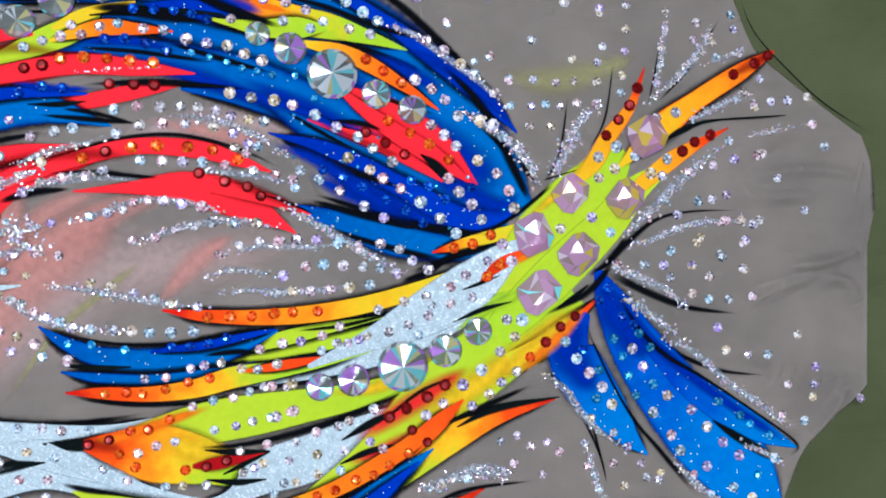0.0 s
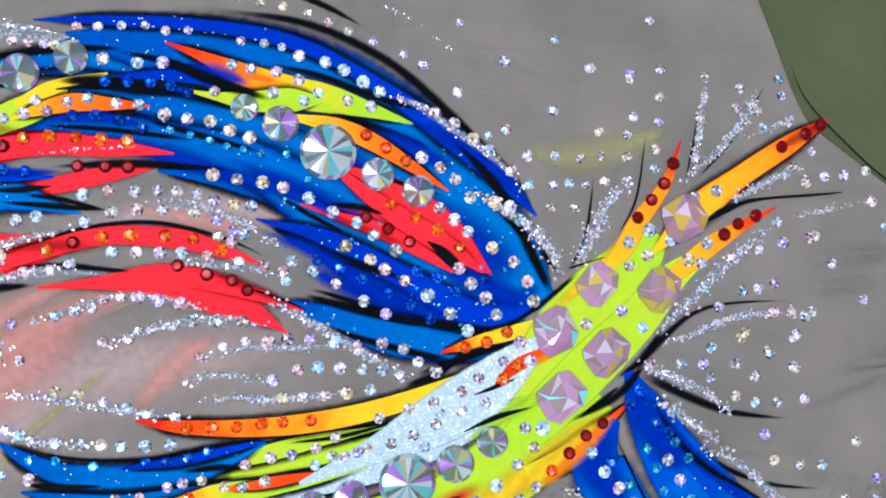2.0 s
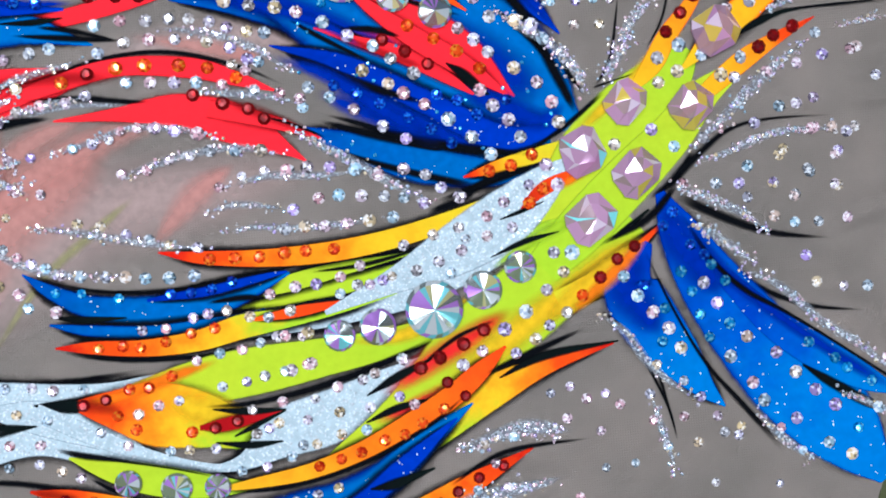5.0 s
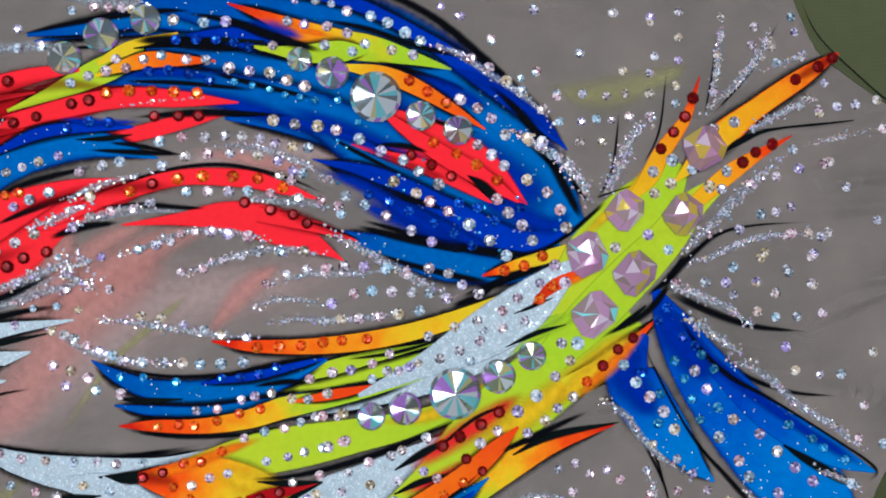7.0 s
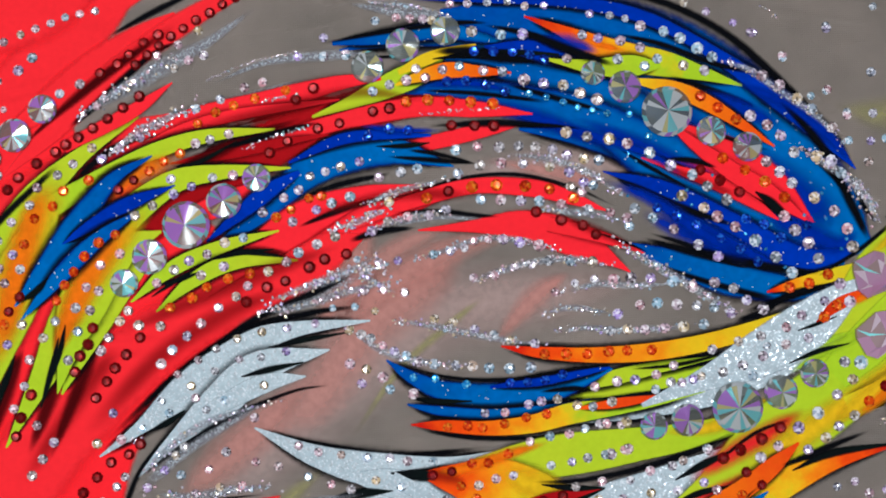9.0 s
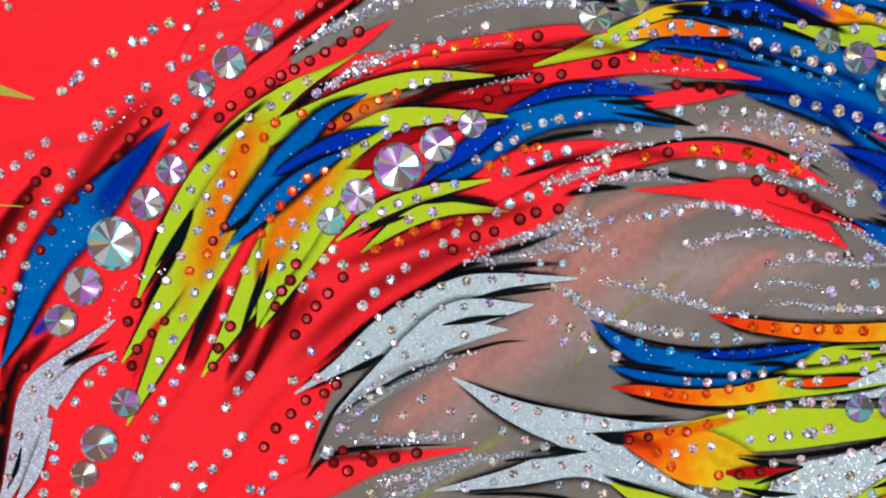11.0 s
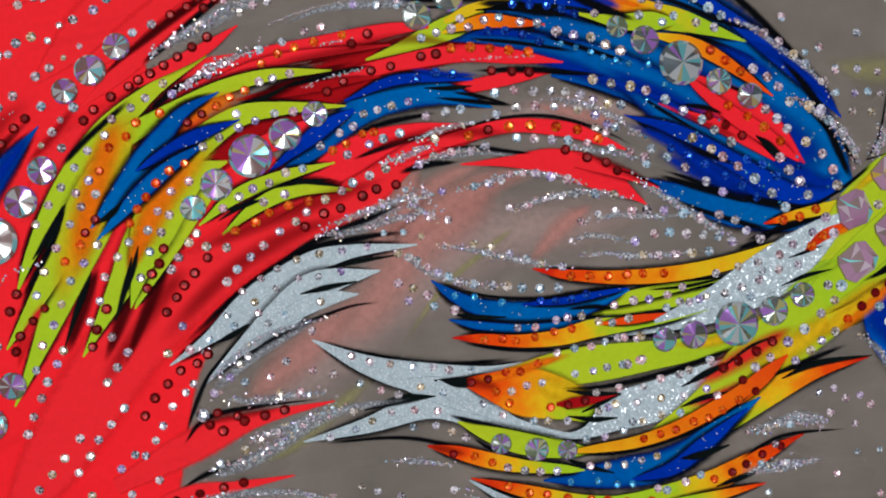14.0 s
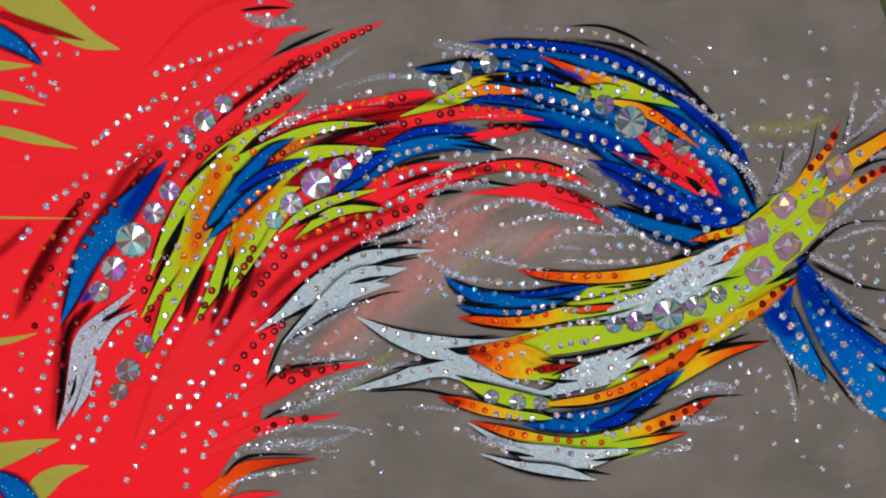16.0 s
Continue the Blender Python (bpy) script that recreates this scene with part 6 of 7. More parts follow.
glue("clear", 4.2, (38.4, 88.6), (45.3, 88.3), (29.2, 89.9), (45.3, 73.9), (51.4, 72.5), (57.6, 71.7), (62.9, 69), (68.2, 66.8), (57.8, 56.6), (64.4, 55), (71.4, 54), (77, 52.4), (84, 49.1), (90.4, 44.9), (97.2, 41.7), (101.7, 37.9), (107.7, 33.4))
glue("orange", 3.9, (7.6, 68.1), (14.5, 68.5), (21.3, 68.1), (28.1, 67.4), (35, 66.6))
glue("red", 4.0, (-3, 65.5), (2.3, 66.3), (21.7, 60.2), (29, 59.8), (35.1, 59.5))
glue("clear", 3.9, (22.8, 52.3), (29.7, 53.2), (36.5, 52.8), (42.7, 52.8), (48, 52.5), (53.4, 51.4), (57.9, 49.5), (63.2, 48.1), (67.9, 47.4), (30.2, 47.2), (37, 47.6), (43.9, 47.2), (52.3, 45.9), (58.4, 44), (62.8, 40.6), (65.8, 39.6))
stream(67, 0.8, (37.2, 50.7), (52.4, 48.3), (64.5, 43.6), (73.4, 36.8), small=0.8, large=1.6)
stream(35, 0.3, (10.5, 64), (19.6, 64.7), (31.8, 65.2), (38, 65.3), small=0.6, large=1.0)
glue("clear", 3.8, (64.2, 87.4), (69.3, 86.3), (76.3, 85.2), (82.5, 82.8), (87.8, 79), (75.2, 79.3), (83.7, 76.8), (96, 76.6), (102.6, 74.7), (59.1, 80.1))
glue("clear", 4.2, (82.9, 89.7), (90.2, 87.7), (95.3, 85.4), (100.6, 81.9), (105.2, 78.9), (120.8, 72.4), (126.2, 69.2), (131.5, 64.6), (136.1, 61.1), (142.1, 55.1), (116.4, 59.7), (121.6, 56.6), (125.8, 53.1), (129.8, 47.7), (136.6, 46.1), (141.3, 44.6), (144.2, 40.5))
stream(67, 0.7, (107.6, 78), (116.9, 74.2), (126, 67.3), (136.7, 59.4), (145.7, 50), small=0.7, large=1.5)
stream(59, 0.9, (131.2, 49.3), (138.8, 44), (146.5, 38.7), (150.7, 30.4), small=0.8, large=1.9)
glue("orange", 4.0, (100.8, 66.5), (106.2, 62.7), (111.8, 58.7), (107, 46.6), (113.9, 42.6), (120, 38.7), (126, 33.5))
glue("red", 4.0, (99.7, 43.1), (105.8, 39.6), (111.8, 35.7))
glue("clear", 4.2, (120.9, 45), (125, 41.6), (93.7, 35.2), (100.5, 31.1), (104.5, 28.2), (110, 24.7), (122.3, 14.7), (127.2, 9.6), (135.8, 13.8), (132.9, 18.8), (128.8, 23), (125.6, 27.5), (135.6, 33), (141.7, 28.6), (128.7, 37.9))
glue("clear", 4.6, (116.3, 20.2), (145.3, 22.8), (146.8, 17.1), (117.6, -1.5))
glue("clear", 3.9, (84.2, 28.5), (90.6, 24.7), (98.1, 19.5), (104.2, 15.6), (102.8, 7.4), (108.7, 5.4), (112.7, 1.5), (76.7, 26.3), (78.6, 31.7))
glue("sky", 1.2, (77.3, 49.2), (79.5, 46.7), (92, 34), (96.6, 32.2), (95.4, 37), (113.3, 22.4), (119.3, 17.3), (125.2, 11.4), (139.1, 26.3), (138.1, 34.4), (103.5, 41.3), (76.5, 35.8), (89.3, 15.3), (95.3, 11.8), (121.4, 25.1), (132, 27.6), (143.2, 16.5), (145, 19.6))
glue("orange", 4.0, (126.3, 5), (132.5, 6.1), (138.6, 8.6), (141, -1.1), (136.8, -4.7))
stream(94, 0.9, (72.5, 21.1), (81.4, 15.1), (90.5, 9.8), (99.4, 3.7), (110, -2.5), small=0.9, large=2.0)
glue("clear", 4.2, (76.5, 9.9), (82.7, 9.5), (89.6, 8.3), (95.7, 6.3), (71, 9.5))
glue("clear", 3.9, (71.9, -1.4), (79, 1.2), (84.5, 1.6), (90.7, 0.9), (96.9, 0.4), (102.3, -0.4), (107.7, -2.4))
glue("orange", 4.1, (27.5, 40.4), (35.2, 40.7), (44.3, 40.1), (51.9, 38.9), (59.4, 35.7), (13, 37.4))
glue("red", 4.1, (19.9, 39.3), (47.4, 31.8), (55.2, 29), (62, 27))
glue("clear", 3.8, (30.1, 36.3), (36.4, 35.9), (42.8, 35.5), (48.6, 35.2), (55.5, 33.9), (63.9, 31.9), (70.7, 30.6), (76.1, 28.7))
stream(40, 0.6, (48.5, 32.8), (56.1, 31.6), (66.8, 30.1), (76, 27.2), small=0.8, large=1.5)
glue("clear", 3.8, (-1.7, 44.5), (5.1, 45.9), (10.4, 46.8), (23.2, 44.8), (1, 36.6), (6.8, 31.6), (13.5, 31.9), (18.9, 33.6), (-4.6, 27.7), (0.7, 30.4))
stream(54, 0.6, (-7.3, 35.5), (0.3, 38.9), (7.9, 40.8), (18.6, 42.9), small=0.8, large=1.6)
stream(54, 0.8, (-6.1, 27.8), (6, 31.3), (19.6, 33.1), small=0.8, large=1.6)
stream(67, 0.6, (8.4, 18.4), (19, 20.8), (29.8, 23.9), (41.9, 23.1), (53.9, 20), small=0.8, large=1.8)
glue("clear", 4.2, (36.6, 23.5), (41.8, 22.4), (47.9, 21.2))
glue("clear", 3.2, (32, 23.8), (27.5, 23.3), (24.3, 21.2), (19.8, 20.3), (14.5, 19.5))
stream(81, 0.7, (26.1, 11.1), (35.3, 13.5), (46.1, 15.9), (58.4, 16.6), (72, 13.4), small=0.8, large=1.8)
glue("clear", 4.0, (50.7, 16.3), (57.5, 15.9), (64.4, 15.4))
glue("clear", 3.2, (45.3, 15.2), (39.9, 14.7), (33.7, 12.1), (26.9, 11.8), (58.7, 8.8), (64.9, 9.9), (52.4, 6.2), (71.8, 9.5), (-2.8, 17.6), (3.2, 18), (-6.6, 15.6), (5, 7.9), (-1.7, 9.1), (-7.6, 8.8))
stream(67, 0.6, (52.5, -6.2), (61.7, -5.3), (70.9, -6.4), (83.2, -6.4), (95.7, -6.2), small=0.8, large=1.7)
stream(54, 0.9, (-0.6, 16.7), (-8.2, 14.2), (3.4, 7.3), small=0.9, large=1.8)
stream(40, 0.7, (54.7, 6), (65.6, 8.3), (77.9, 7.5), (90.3, 7.4), small=0.8, large=1.6)
stream(32, 0.6, (48.2, -0.5), (57.5, 1.2), (71.2, -1.3), small=0.8, large=1.6)
glue("clear", 4.0, (69.3, -6.6), (74.7, -6.2), (80.1, -6.6), (86.3, -6.3), (92.3, -6), (98.8, -5.6))
glue("orange", 3.9, (68.5, -13), (74.3, -12.9), (82, -13), (61.7, -13.5), (55.1, -13.3), (48.3, -13.1))
# stones on the lower flames
glue("clear", 3.7, (88.7, -18.1), (83.1, -20.8), (76.4, -22.2), (70.7, -22.4), (87.6, -23.4), (68.7, -28.9), (63.7, -23.9))
glue("clear", 3.7, (101.1, -13.6), (109.4, -11.4), (116.6, -10), (124.7, -7.5), (131.5, -11.1), (116.9, -16.3), (124.3, -12.9), (110.4, -18.9), (104.1, -20.8), (113.4, -22.3), (94.6, -22.7), (137.1, 0.3), (129.7, -3.9))
glue("clear", 3.9, (142.5, -19), (144.8, -24.6), (139.7, -29.2), (120.4, -44.5), (114.7, -47.9), (129.7, -46), (135.5, -42.6), (139.7, -39.1), (144.8, -35.9), (66.8, -35.6), (73, -35.3), (73.2, -43.7), (67.8, -45.1), (98.5, -45), (162, 9.7), (172.8, 13), (178.9, 7.8))
glue("clear", 4.8, (147.6, -19.4), (133.4, -34.7), (127.1, -39.1), (145.1, -0.3), (182.5, 36.1), (193.9, 26.9))
glue("clear", 4.2, (176.1, 32.9), (181.5, 28.8), (175.9, 26), (188.8, 32.9), (199.9, 31.5), (203.8, 47.1), (197, 45.5), (142.3, 5.5))
glue("red", 4.1, (121.3, -38.8), (115.4, -42.2), (108.6, -45.4), (103, -47.7), (155, -27), (160.2, -22.3), (165.3, -19.1))
glue("orange", 4.1, (149.6, -31.6))
glue("red", 4.3, (205.4, 34), (209.9, 37), (215.6, 39.2), (190.9, 55.6), (187.8, 49.8), (183.7, 45.1), (179.2, 40), (225.1, 59.6), (233, 63.3), (237.9, 65.9))
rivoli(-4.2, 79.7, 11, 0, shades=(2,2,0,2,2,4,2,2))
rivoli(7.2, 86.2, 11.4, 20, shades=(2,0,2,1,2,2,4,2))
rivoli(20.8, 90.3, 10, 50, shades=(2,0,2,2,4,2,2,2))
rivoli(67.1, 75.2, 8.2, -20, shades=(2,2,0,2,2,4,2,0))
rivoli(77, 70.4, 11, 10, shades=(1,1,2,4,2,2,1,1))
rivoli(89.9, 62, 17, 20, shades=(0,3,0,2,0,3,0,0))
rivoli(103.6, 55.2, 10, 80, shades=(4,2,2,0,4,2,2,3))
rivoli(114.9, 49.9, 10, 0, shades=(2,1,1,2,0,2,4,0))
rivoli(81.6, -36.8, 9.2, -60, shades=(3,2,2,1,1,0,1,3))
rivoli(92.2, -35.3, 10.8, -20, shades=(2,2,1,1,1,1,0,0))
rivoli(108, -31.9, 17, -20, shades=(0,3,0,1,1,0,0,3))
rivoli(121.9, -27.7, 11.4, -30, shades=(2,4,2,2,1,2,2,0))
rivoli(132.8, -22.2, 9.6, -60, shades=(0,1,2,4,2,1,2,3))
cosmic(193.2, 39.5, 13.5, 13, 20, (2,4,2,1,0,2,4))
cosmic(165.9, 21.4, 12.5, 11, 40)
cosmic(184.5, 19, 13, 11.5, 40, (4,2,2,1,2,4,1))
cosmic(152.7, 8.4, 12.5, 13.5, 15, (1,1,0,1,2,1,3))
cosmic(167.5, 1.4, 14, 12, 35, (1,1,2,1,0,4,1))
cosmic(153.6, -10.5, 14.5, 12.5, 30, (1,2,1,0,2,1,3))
# stones along the whiskers
glue("clear", 3.4, (155.5, 59.2), (163.1, 58), (169.2, 58.5), (177.1, 58), (177.6, 64.6), (169, 65.8), (179.7, 69.9), (187.3, 68.2), (185.8, 60), (185.3, 54.3), (179.4, 82.6), (188.7, 83.8), (188, 75.5), (176.5, 50.7), (169.9, 51.1), (159.3, 50.9), (154.4, 50.4), (160.6, 43.5), (153.4, 43.9), (213.2, 77.6), (211.9, 71.8), (218.5, 70.7), (225.8, 80.3), (226.5, 75.3))
glue("clear", 3.4, (219.7, 65.6), (228.3, 66.9), (235.1, 58.2), (232.4, 48.4), (228.7, 53.6), (199.4, 63.4), (198, 56.9), (147.2, 58.9), (147.4, 50.8), (141.4, 67.3), (127.6, 78.6), (155.6, 72.3), (117.7, 86.4), (142, 86.8), (167.2, 84.8), (202.3, 81.5), (201.8, 75.7), (199.9, 69.2))
stream(108, 0.9, (195, 51.3), (205.8, 59.8), (213.2, 67.6), (218, 74.9), small=0.8, large=1.9)
stream(54, 0.8, (197.2, 56.9), (200, 66.7), (202.5, 79.8), small=0.8, large=1.9)
stream(81, 0.8, (207.7, 44), (218.1, 48.4), (230.4, 53.5), small=0.8, large=1.9)
stream(35, 0.6, (221.4, 65.6), (228.4, 67.7), (214.4, 62.6), small=0.8, large=1.8)
stream(67, 1.2, (164.1, 36), (169.7, 43.8), (176.7, 49.9), small=0.8, large=2.0)
stream(81, 1.2, (146.6, 40.3), (152.4, 31.9), (155.1, 25.3), small=0.8, large=2.2)
stream(54, 1.4, (160.2, 28.2), (163.9, 32.8), (169.3, 39), small=0.8, large=2.0)
stream(121, 1.2, (184.6, 7.4), (195.3, 16.3), (207.8, 26.9), (218.5, 34.4), small=0.8, large=2.2)
stream(81, 0.7, (185, 2.6), (196, 5.8), (209.6, 9.8), (229.5, 9.3), small=0.8, large=2.0)
stream(94, 0.9, (178, -2.6), (186.6, -7.1), (196.1, -11.8), (203.7, -17.9), small=0.8, large=2.2)
glue("clear", 3.8, (199.6, 0.8), (196.8, -3.9), (209, 3.3), (217.6, -2.1), (206.6, -4.5), (212.9, -8.2), (225.5, 2.2), (229.4, 8.5), (218.7, 10), (190.2, -3.4), (198.9, -8), (225.5, -6.6), (224, 30.8), (216.3, 28.8), (232.5, 31.9), (220.4, 18.8), (215.3, 17.5), (210.2, 17), (202.4, 12.7), (207, 27), (187.3, 9.6), (180.8, -2.7), (197.7, 25.9))
stream(35, 0.5, (229, 38.7), (235.8, 39.6), (240.1, 40.5), small=0.8, large=1.3)
glue("clear", 3.6, (210.4, 4.9), (206.8, -4.4), (217.1, -1.1), (212.6, -8.5), (226.4, 3.3), (224.8, -6.2), (227.3, -15.9), (219.1, -16.4), (212.1, -16.1), (206.3, -13.9), (239, 24), (248.6, 12.6), (231.9, 9.8), (219.8, 10.3), (224.8, 10.1), (214.6, -25.7), (243.4, -29.6), (249.3, -41.1), (265.2, -52.8), (247.9, -46.8), (247.6, -51.2), (244, -59), (238.7, -46.2), (236, -56.5))
glue("clear", 3.6, (217.1, -33.4), (225.1, -35.4), (232.1, -35.8), (257.3, 34.2), (234.4, 32.5), (222.4, 37.1), (232.3, 49.4), (238.6, 50.2), (244.8, 50.5), (252.1, 51.5), (253.6, 42.1))
stream(81, 0.9, (194.6, -27.4), (206.1, -33.7), (217.4, -44.8), (228.1, -52.2), (237.7, -61.4), small=0.8, large=2.2)
stream(54, 1.1, (182.6, -13.6), (192, -20.6), (200.5, -27.7), small=0.9, large=2.2)
stream(35, 0.6, (230.7, 39.2), (241.1, 40.8), (253.6, 42.5), small=0.8, large=1.4)
glue("clear", 4.2, (184.2, -30.9), (187.6, -36.9), (195.4, -47.1), (203.4, -52.3), (208.6, -58.3), (190.2, -52.3), (196, -60.2), (198.9, -65.5), (213.9, -63.8), (219.4, -68.6), (207.8, -71.4), (216.7, -79.1), (223.1, -83), (173.2, -42.8), (176.2, -48.6), (169.1, -37.9), (232, -70.5), (165.1, -33), (161.6, -27.3))
glue("sky", 3.6, (178, -27.3), (180.6, -33.1), (182.5, -39.7), (190.7, -43), (184.7, -46.4), (213.1, -50.2), (220.4, -55.4), (223.6, -58.5), (230.5, -62.8), (225.6, -75.7), (172.6, -37.2), (171.1, -46.4), (186.8, -26), (190.4, -30.9))
glue("blue", 3.6, (173.9, -14.1), (181.3, -20), (177, -10.5), (167.2, -30.4), (185, -23.1))
glue("clear", 3.4, (168.9, -52.7), (176.3, -57.9), (180.8, -62.8), (185.3, -68.7), (175.7, -68), (166.5, -60.8), (167, -68.2), (170.5, -75.9), (190.9, -74.7), (187, -73.5), (202.6, -75.3), (179.1, -75.6), (151.8, -69.8), (157.8, -62.9), (148.5, -60.4), (142.6, -65.4))
stream(40, 0.9, (196.1, -68.6), (203.5, -76.7), (211.1, -83.9), small=0.9, large=1.9)
stream(32, 0.7, (220.2, -64.8), (228.1, -68.3), (234.9, -72.6), small=0.9, large=1.9)
stream(35, 0.8, (153.5, -36.9), (160.8, -42.9), (167.8, -53.5), (180.7, -64.7), small=0.9, large=1.9)
glue("orange", 3.5, (73.2, -72), (79.3, -70.6), (84.9, -69.3), (91.6, -66.6), (97.1, -65.5), (102.2, -62.8), (24, -87), (31.4, -89.6), (37.8, -90.4), (45.2, -91.9), (53.5, -92.8), (59.6, -93.4), (66.5, -94.2), (75.4, -94.3), (12.2, -75.7), (18.5, -78.2), (98.7, -87.6), (16.9, -34.8), (23.3, -34.6), (27.9, -35.4), (34.8, -34.4), (41.7, -32.7), (48.1, -31.9), (35.6, -43.7))
glue("orange", 3.5, (29.3, -46.4), (24.1, -46.4), (20.5, -53.3), (25.1, -57.4), (39.8, -59.4))
glue("red", 3.6, (4.8, -74.6), (105.4, -85.4), (110.5, -82.7), (116.6, -79.4), (123.6, -76.7), (17.7, -48.6), (11.7, -49.6), (46.1, -58.9), (52.2, -57.5), (121.2, -38.5), (115, -41.8), (108.3, -44.9), (114.7, -56.5), (110, -52.3))
glue("clear", 3.4, (42.6, -40.2), (48.9, -38.8), (55, -38.3), (60, -36.9), (64.7, -35.6), (71.6, -36.1), (48.9, -47.9), (55.5, -47.1), (60.5, -46), (66.1, -45.2), (72.2, -43.9), (37, -50.6), (31.5, -51.4), (26, -53.3), (57.8, -29.5), (62.8, -30.1), (68.9, -28.7), (42.6, -28.6), (46.7, -27.8), (51.7, -27.3))
glue("clear", 3.4, (98, -44.5), (86.9, -49.5), (79.9, -50.8), (73.5, -53.5), (64.7, -53.5), (56.4, -54.8), (88.3, -57.2), (96.6, -55), (79.9, -57.7), (71, -59), (60.5, -60.3), (86.8, -63.2), (79.9, -63.8), (73, -65.9), (66, -68.6), (59.1, -70.8), (52.2, -71.3))
glue("clear", 3.5, (53.5, -80.9), (59.9, -81), (66, -81), (72.1, -79.7), (77.9, -78.4), (81.2, -90.8), (88.2, -88.1), (93.7, -85.9), (53.5, -98), (60.4, -99.7), (70.1, -100.3), (78.4, -99.8), (36.9, -104.7), (70.1, -105.8), (27.3, -97.2), (28.8, -30.8), (35.1, -30.8), (24, -80.2), (30.1, -81.6), (35.6, -82.2), (41.6, -82.2))
glue("sky", 3.0, (46.6, -86.4), (56.3, -86.5), (63.2, -87.9), (68.7, -87.9), (6.8, -18.9), (13.6, -19.5), (23.3, -21.7))
glue("blue", 3.4, (37.1, -21.7), (42.6, -21.7), (48.1, -21.2), (53.7, -19.6))
glue("clear", 3.2, (13.5, -91.6), (17.7, -93.6), (21.8, -95.3), (28.7, -98.6), (4.7, -87.4), (121.6, -75.9), (127.3, -69), (118.9, -70.3), (124.4, -82.8), (116, -82.8))
stream(54, 1.0, (8, -88.8), (19, -93), (30, -97.2), small=0.9, large=2.0)
stream(40, 0.7, (-19.4, -76.3), (-8.4, -76.4), (5.3, -78.7), small=0.8, large=2.0)
stream(81, 1.4, (113.3, -71.7), (127.3, -67.6), (141.2, -69.1), small=0.9, large=2.2)
stream(59, 1.2, (104.8, -99.2), (118.8, -96.6), (102, -100.6), small=0.9, large=2.2)
stream(59, 1.2, (113.2, -84.1), (124.4, -83.4), (138.4, -82.9), small=0.9, large=2.0)
stream(40, 0.9, (166.5, -60.9), (169.3, -72), (172.1, -83.1), small=0.9, large=2.0)
glue("clear", 2.9, (179.3, 106.8), (201.6, 109), (186.3, 98.5), (141.8, 87.7), (157.2, 93.3), (167.9, 84.5), (179.2, 80.9), (155.8, 72.5), (140.9, 66.8), (127.7, 77.9), (129.2, 98.7), (164.1, 50.2), (147.3, 59.9))
stream(18, 0.3, (108.2, 103.3), (116.6, 98.7), (126.3, 91.2), small=0.8, large=1.4)
stream(10, 0.2, (16.6, 107.7), (27.6, 107.8), (41.5, 108.4), small=0.8, large=1.2)
glue("clear", 3.0, (45.6, 107.3), (53.9, 107.4), (59.5, 107.2), (66.4, 106.7), (72.5, 105.3), (78.9, 104), (85.9, 102.1), (91.4, 99.3), (97, 96.6), (104, 93.6), (112.4, 89.7), (118.8, 86.2), (22.6, 98.9), (28.2, 98.9), (34.5, 99), (40.9, 99), (46.4, 97.4), (52.5, 97.4), (66.9, 94.2), (73.3, 93.4), (78.1, 92.3), (136.1, 65.4), (126.3, 69.6), (119.9, 72.3))
stream(40, 0.6, (-5.5, 100.7), (8.3, 98.8), (22.1, 95.3), small=0.8, large=1.8)
glue("clear", 3.4, (-1.3, 94.4), (5.5, 95.2), (9.7, 94.7), (13.8, 94.4), (16.6, 93.9), (-17.8, 89.6), (-17.8, 83.5), (-11, 83.6))
glue("clear", 3.0, (144.5, -87.7), (160.8, -79.7), (152.4, -80.2), (160.8, -95.5), (142, -102.3), (118.8, -93.3), (183.3, -87.4), (172, -94.2), (174.8, -102), (184.7, -108.2), (197.3, -116.7), (153.9, -59.5), (144.1, -56.6), (138.5, -58), (191.9, -72.2), (194, -97.2), (201.7, -89.5), (203.1, -73.6), (208.8, -80.6))
glue("clear", 3.4, (-95.6, -94.3), (-101, -98.9), (-153.5, -110.6), (-149.4, -103.9), (-145.4, -94.4), (-141.4, -87.7), (-137.4, -81), (-119.9, -83.8), (-126.6, -89.2), (-126.6, -96.8), (-125.2, -106.3), (-125.2, -113.6), (-115.8, -93.3), (-117.2, -99.3), (-113.1, -87.9), (-178.9, -94.2), (-176.2, -90.1), (-169.6, -91.5), (-166.9, -86.2), (-196.3, -76), (-203.5, -82.6), (-210.9, -86.4), (-194.9, -96.2), (-105, -70.3))
glue("clear", 3.4, (-106.4, -83.9), (-111.8, -89.3))
glue("clear", 3.0, (-201.7, -10.3), (-206.2, -19.7), (-211, -31.9), (-203.5, -50), (-203.5, -57.5), (-211.5, -66.9), (-208.3, -69.7), (-169.8, 116), (-90.1, 119.8), (-95.6, 113), (-86.1, 113), (-79.3, 112.5), (-73.8, 110.6), (-86.1, 108.4))
glue("clear", 2.8, (-197.9, 98.1), (-192.5, 94.1), (-187.2, 99.5), (-185.8, 93.3), (-177.3, 94.2), (-203.2, 81.8), (-197.3, 84), (-187.7, 79.7), (-198.6, 77.2), (-192.5, 73.2))
glue("red", 3.8, (-79.3, -60.9), (-69.8, -58.3), (-76.6, -56.9), (-91.5, -86.7), (-83.4, -84.6), (-75.2, -82.8), (-68.4, -81.4), (-60.3, -58.3))
stream(81, 1.5, (-98.3, -97.5), (-84.7, -94.4), (-68.5, -93.7), (-54.9, -97.9), small=0.9, large=2.4)
stream(67, 1.1, (-91.5, -89.4), (-73.9, -85.5), (-52.1, -85.7), (-35.8, -89.3), small=0.9, large=2.2)
stream(67, 1.1, (-79.3, -77.3), (-63, -71.9), (-46.7, -62.5), small=0.9, large=2.2)
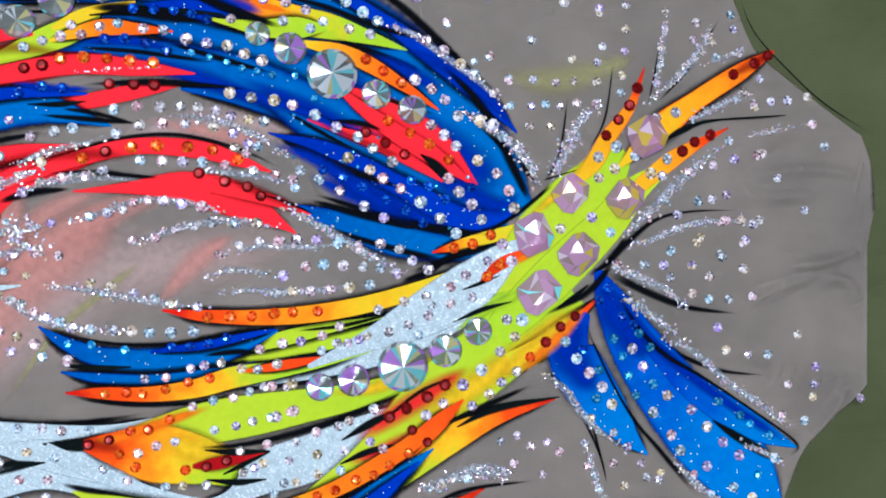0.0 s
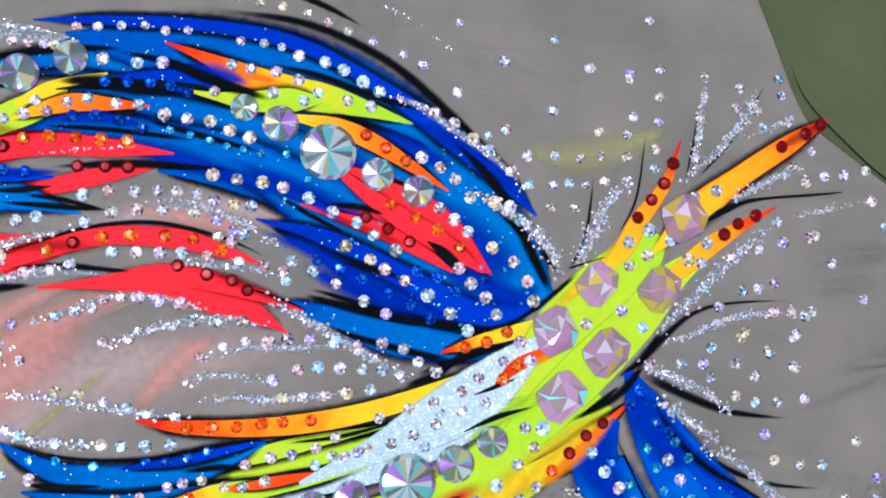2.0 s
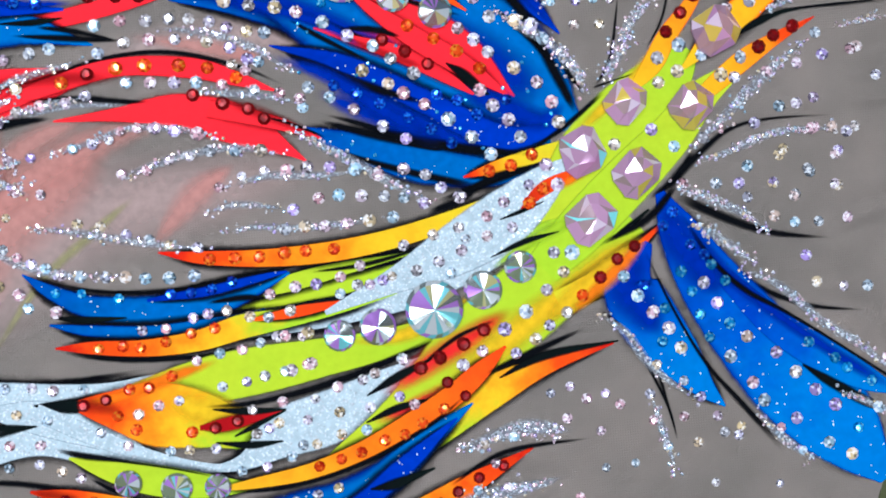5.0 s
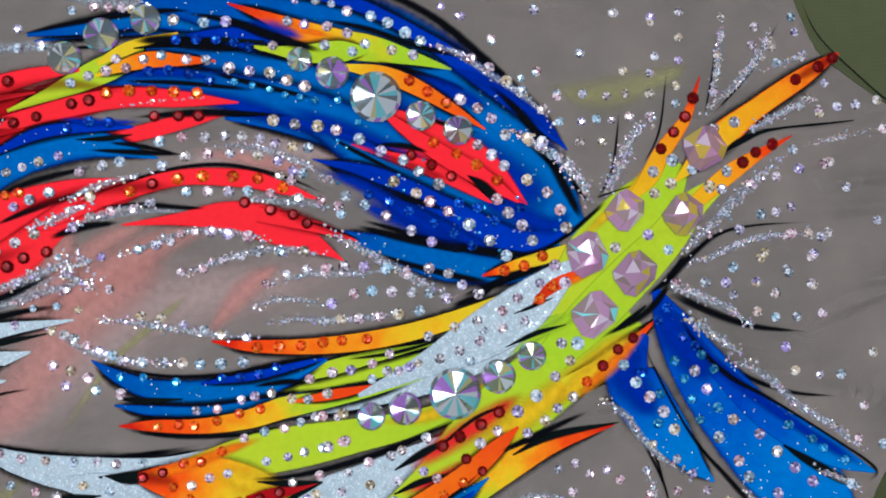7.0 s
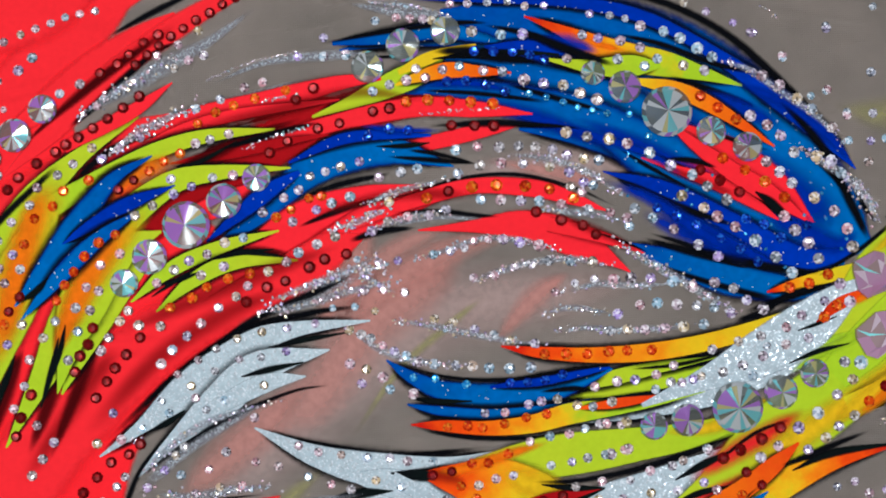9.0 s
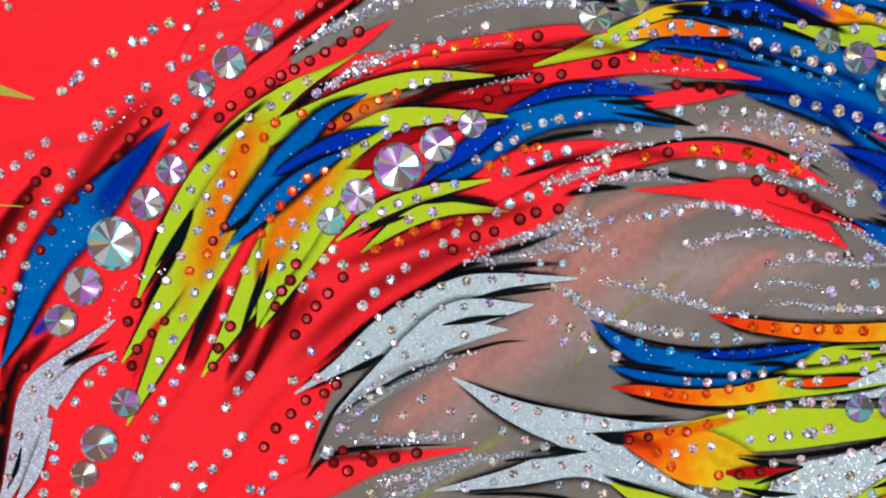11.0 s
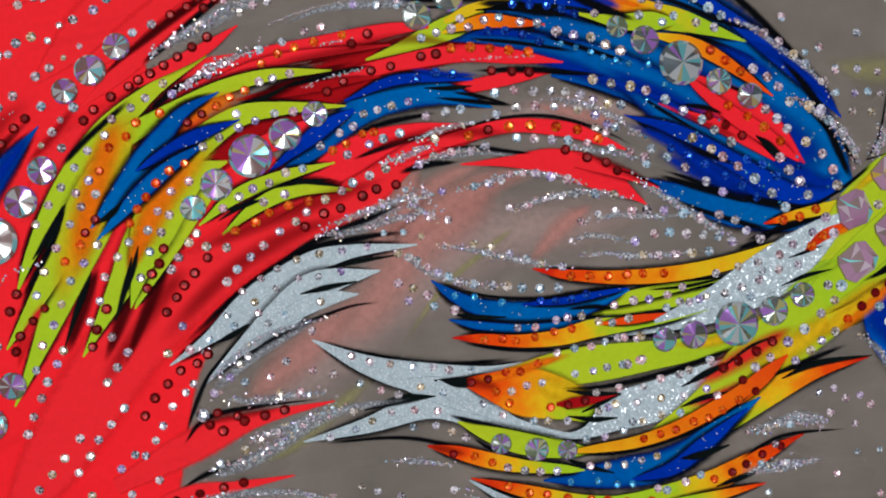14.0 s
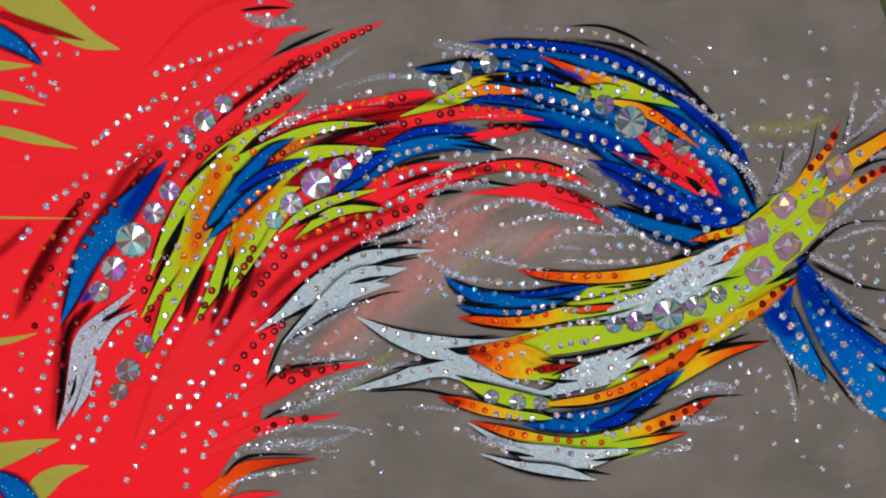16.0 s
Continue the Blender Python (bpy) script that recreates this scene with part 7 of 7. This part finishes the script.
stream(54, 0.7, (-107.7, -116.5), (-95.6, -109.8), (-76.6, -106.4), small=0.9, large=2.0)
glue("clear", 3.2, (-27.6, -85), (-22.1, -86.7), (-13.9, -88.7), (-35.8, -103.5), (-31.7, -107.7), (-64.4, -107.4), (-73.9, -107.3), (-83.4, -108.6), (-91.5, -109))
rivoli(21.8, -71.7, 7.8, -30, shades=(0,1,1,2,2,0,1,2))
rivoli(34.5, -74.2, 9, -20, shades=(0,4,1,1,2,2,0,0))
rivoli(45.5, -74.8, 7.6, -30, shades=(0,2,2,1,2,2,0,1))
glue("clear", 4.0, (8.5, -14), (13.6, -14.9), (20.3, -15.6), (25.5, -16), (30.7, -16.8), (37.1, -17.2), (43.8, -17.1))
glue("clear", 3.6, (4.7, -12.1), (1, -10.6), (-2.6, -8.6), (-6.2, -6.1), (-9.1, -4.8), (-12.8, -3.4), (14, -0.8), (19.9, -2), (26.6, -4.6), (32.6, -6.5), (37.8, -8.5), (45.4, -9.6))
stream(70, 0.7, (-0.2, -0.4), (14.6, -3.2), (29.6, -6.9), (49.2, -10.6), small=0.8, large=1.8)
stream(60, 0.7, (-13.5, -2.6), (-3.4, -9.7), (8.4, -13.8), (23.3, -15.5), small=0.8, large=1.8)
glue("clear", 3.8, (-13, -13.9), (-7.9, -15.8), (-2.8, -18.4), (-0.7, -22.3), (6.6, -24), (-9.5, -20.2))
# further stones on the silver, the flames and the hip panel
fill("clear", 3.4, (56.3, -53.8), (64.5, -52.1), (72.7, -51.4), (82.0, -50.3), (90.4, -48.0), (97.7, -45.2), (77.7, -57.6), (86.0, -56.9), (94.3, -55.2), (100.5, -57.5), (71.5, -58.8), (63.3, -59.1), (57.1, -61.5), (74.5, -64.6), (80.7, -63.8), (88.0, -61.1), (69.3, -65.8), (65.1, -67.9), (58.0, -69.0), (51.8, -70.1), (45.8, -64.5), (38.7, -64.2), (33.7, -64.0))
fill("clear", 3.4, (-30.5, -39.3), (-24.6, -41.5), (-15.7, -42.2), (-7.9, -43.4), (-2.9, -44.0), (4.0, -44.9), (12.0, -45.2), (-6.0, -48.5), (1.8, -52.8), (15.7, -57.3), (22.6, -61.5), (-7.3, -58.4), (-16.2, -59.0), (-8.4, -64.3), (-1.5, -64.6), (4.5, -66.8), (9.4, -69.0), (-1.3, -58.6), (-24.2, -61.7), (-31.1, -63.4))
fill("clear", 3.3, (62.2, -23.8), (68.3, -21.9), (74.5, -21.5), (81.7, -20.3), (89.0, -17.9), (99.5, -13.4), (110.0, -10.0), (105.6, -19.0), (97.2, -21.8), (91.0, -23.6), (82.7, -25.4), (111.8, -23.3), (118.3, -13.3), (22.2, -79.5), (30.2, -80.5), (36.3, -81.2), (41.3, -81.4), (78.0, -90.1), (82.1, -89.7), (53.6, -80.3), (59.7, -80.6), (65.9, -79.4), (72.1, -78.3), (78.3, -77.9))
fill("orange", 3.6, (74.9, -71.1), (80.5, -69.3), (85.7, -68.1), (92.0, -66.3), (97.9, -64.5), (102.9, -62.1), (108.4, -59.4), (12.6, -75.5), (18.6, -78.0), (24.0, -86.8), (32.0, -88.6), (38.1, -89.7))
fill("red", 3.7, (41.3, -83.4), (98.8, -87.0), (106.1, -84.2), (111.4, -82.0), (116.7, -80.2), (122.0, -77.7))
fill("clear", 3.6, (29.5, 47.7), (34.1, 52.0), (40.4, 53.0), (45.7, 52.8), (50.1, 50.5), (36.6, 47.1), (43.7, 46.3), (51.7, 45.1), (57.9, 44.8), (64.3, 47.3), (67.9, 48.9), (58.6, 39.4), (62.1, 37.5), (71.0, 36.3), (70.1, 36.3))
fill("red", 3.8, (4.2, 65.6), (-3.9, 65.0), (-12.0, 62.7), (-19.2, 60.2), (21.0, 59.1), (28.1, 59.4), (34.4, 59.7), (48.4, 30.9), (54.6, 28.9), (60.8, 26.9), (66.0, 24.0))
fill("red", 3.6, (-37.5, 107.2), (-41.1, 105.2), (-45.2, 103.3), (-49.5, 101.3), (-53.6, 98.8), (-58.0, 96.6), (-62.1, 94.1), (-66.1, 91.7), (-70.0, 88.9), (-73.8, 86.1), (-77.6, 83.1))
fill("clear", 3.2, (-140.0, 83.6), (-136.0, 85.3), (-131.6, 86.9), (-127.6, 88.6), (-123.0, 90.8), (-119.2, 91.9), (-113.8, 94.1), (-109.0, 95.8), (-104.1, 97.4), (-99.5, 99.1), (-94.9, 100.0), (-90.0, 100.8), (-169.5, 51.5), (-165.5, 54.2), (-161.4, 55.3), (-156.9, 58.8), (-152.6, 62.9), (-147.2, 65.6), (-143.5, 67.8), (-138.6, 70.6))
fill("clear", 2.6, (106.6, 103.7), (109.6, 102.1), (113.0, 100.2), (116.3, 98.2), (119.7, 96.0), (123.6, 93.6), (16.5, 107.0), (22.0, 107.6), (31.7, 107.9), (40.0, 108.2), (46.9, 108.8), (53.8, 109.2))
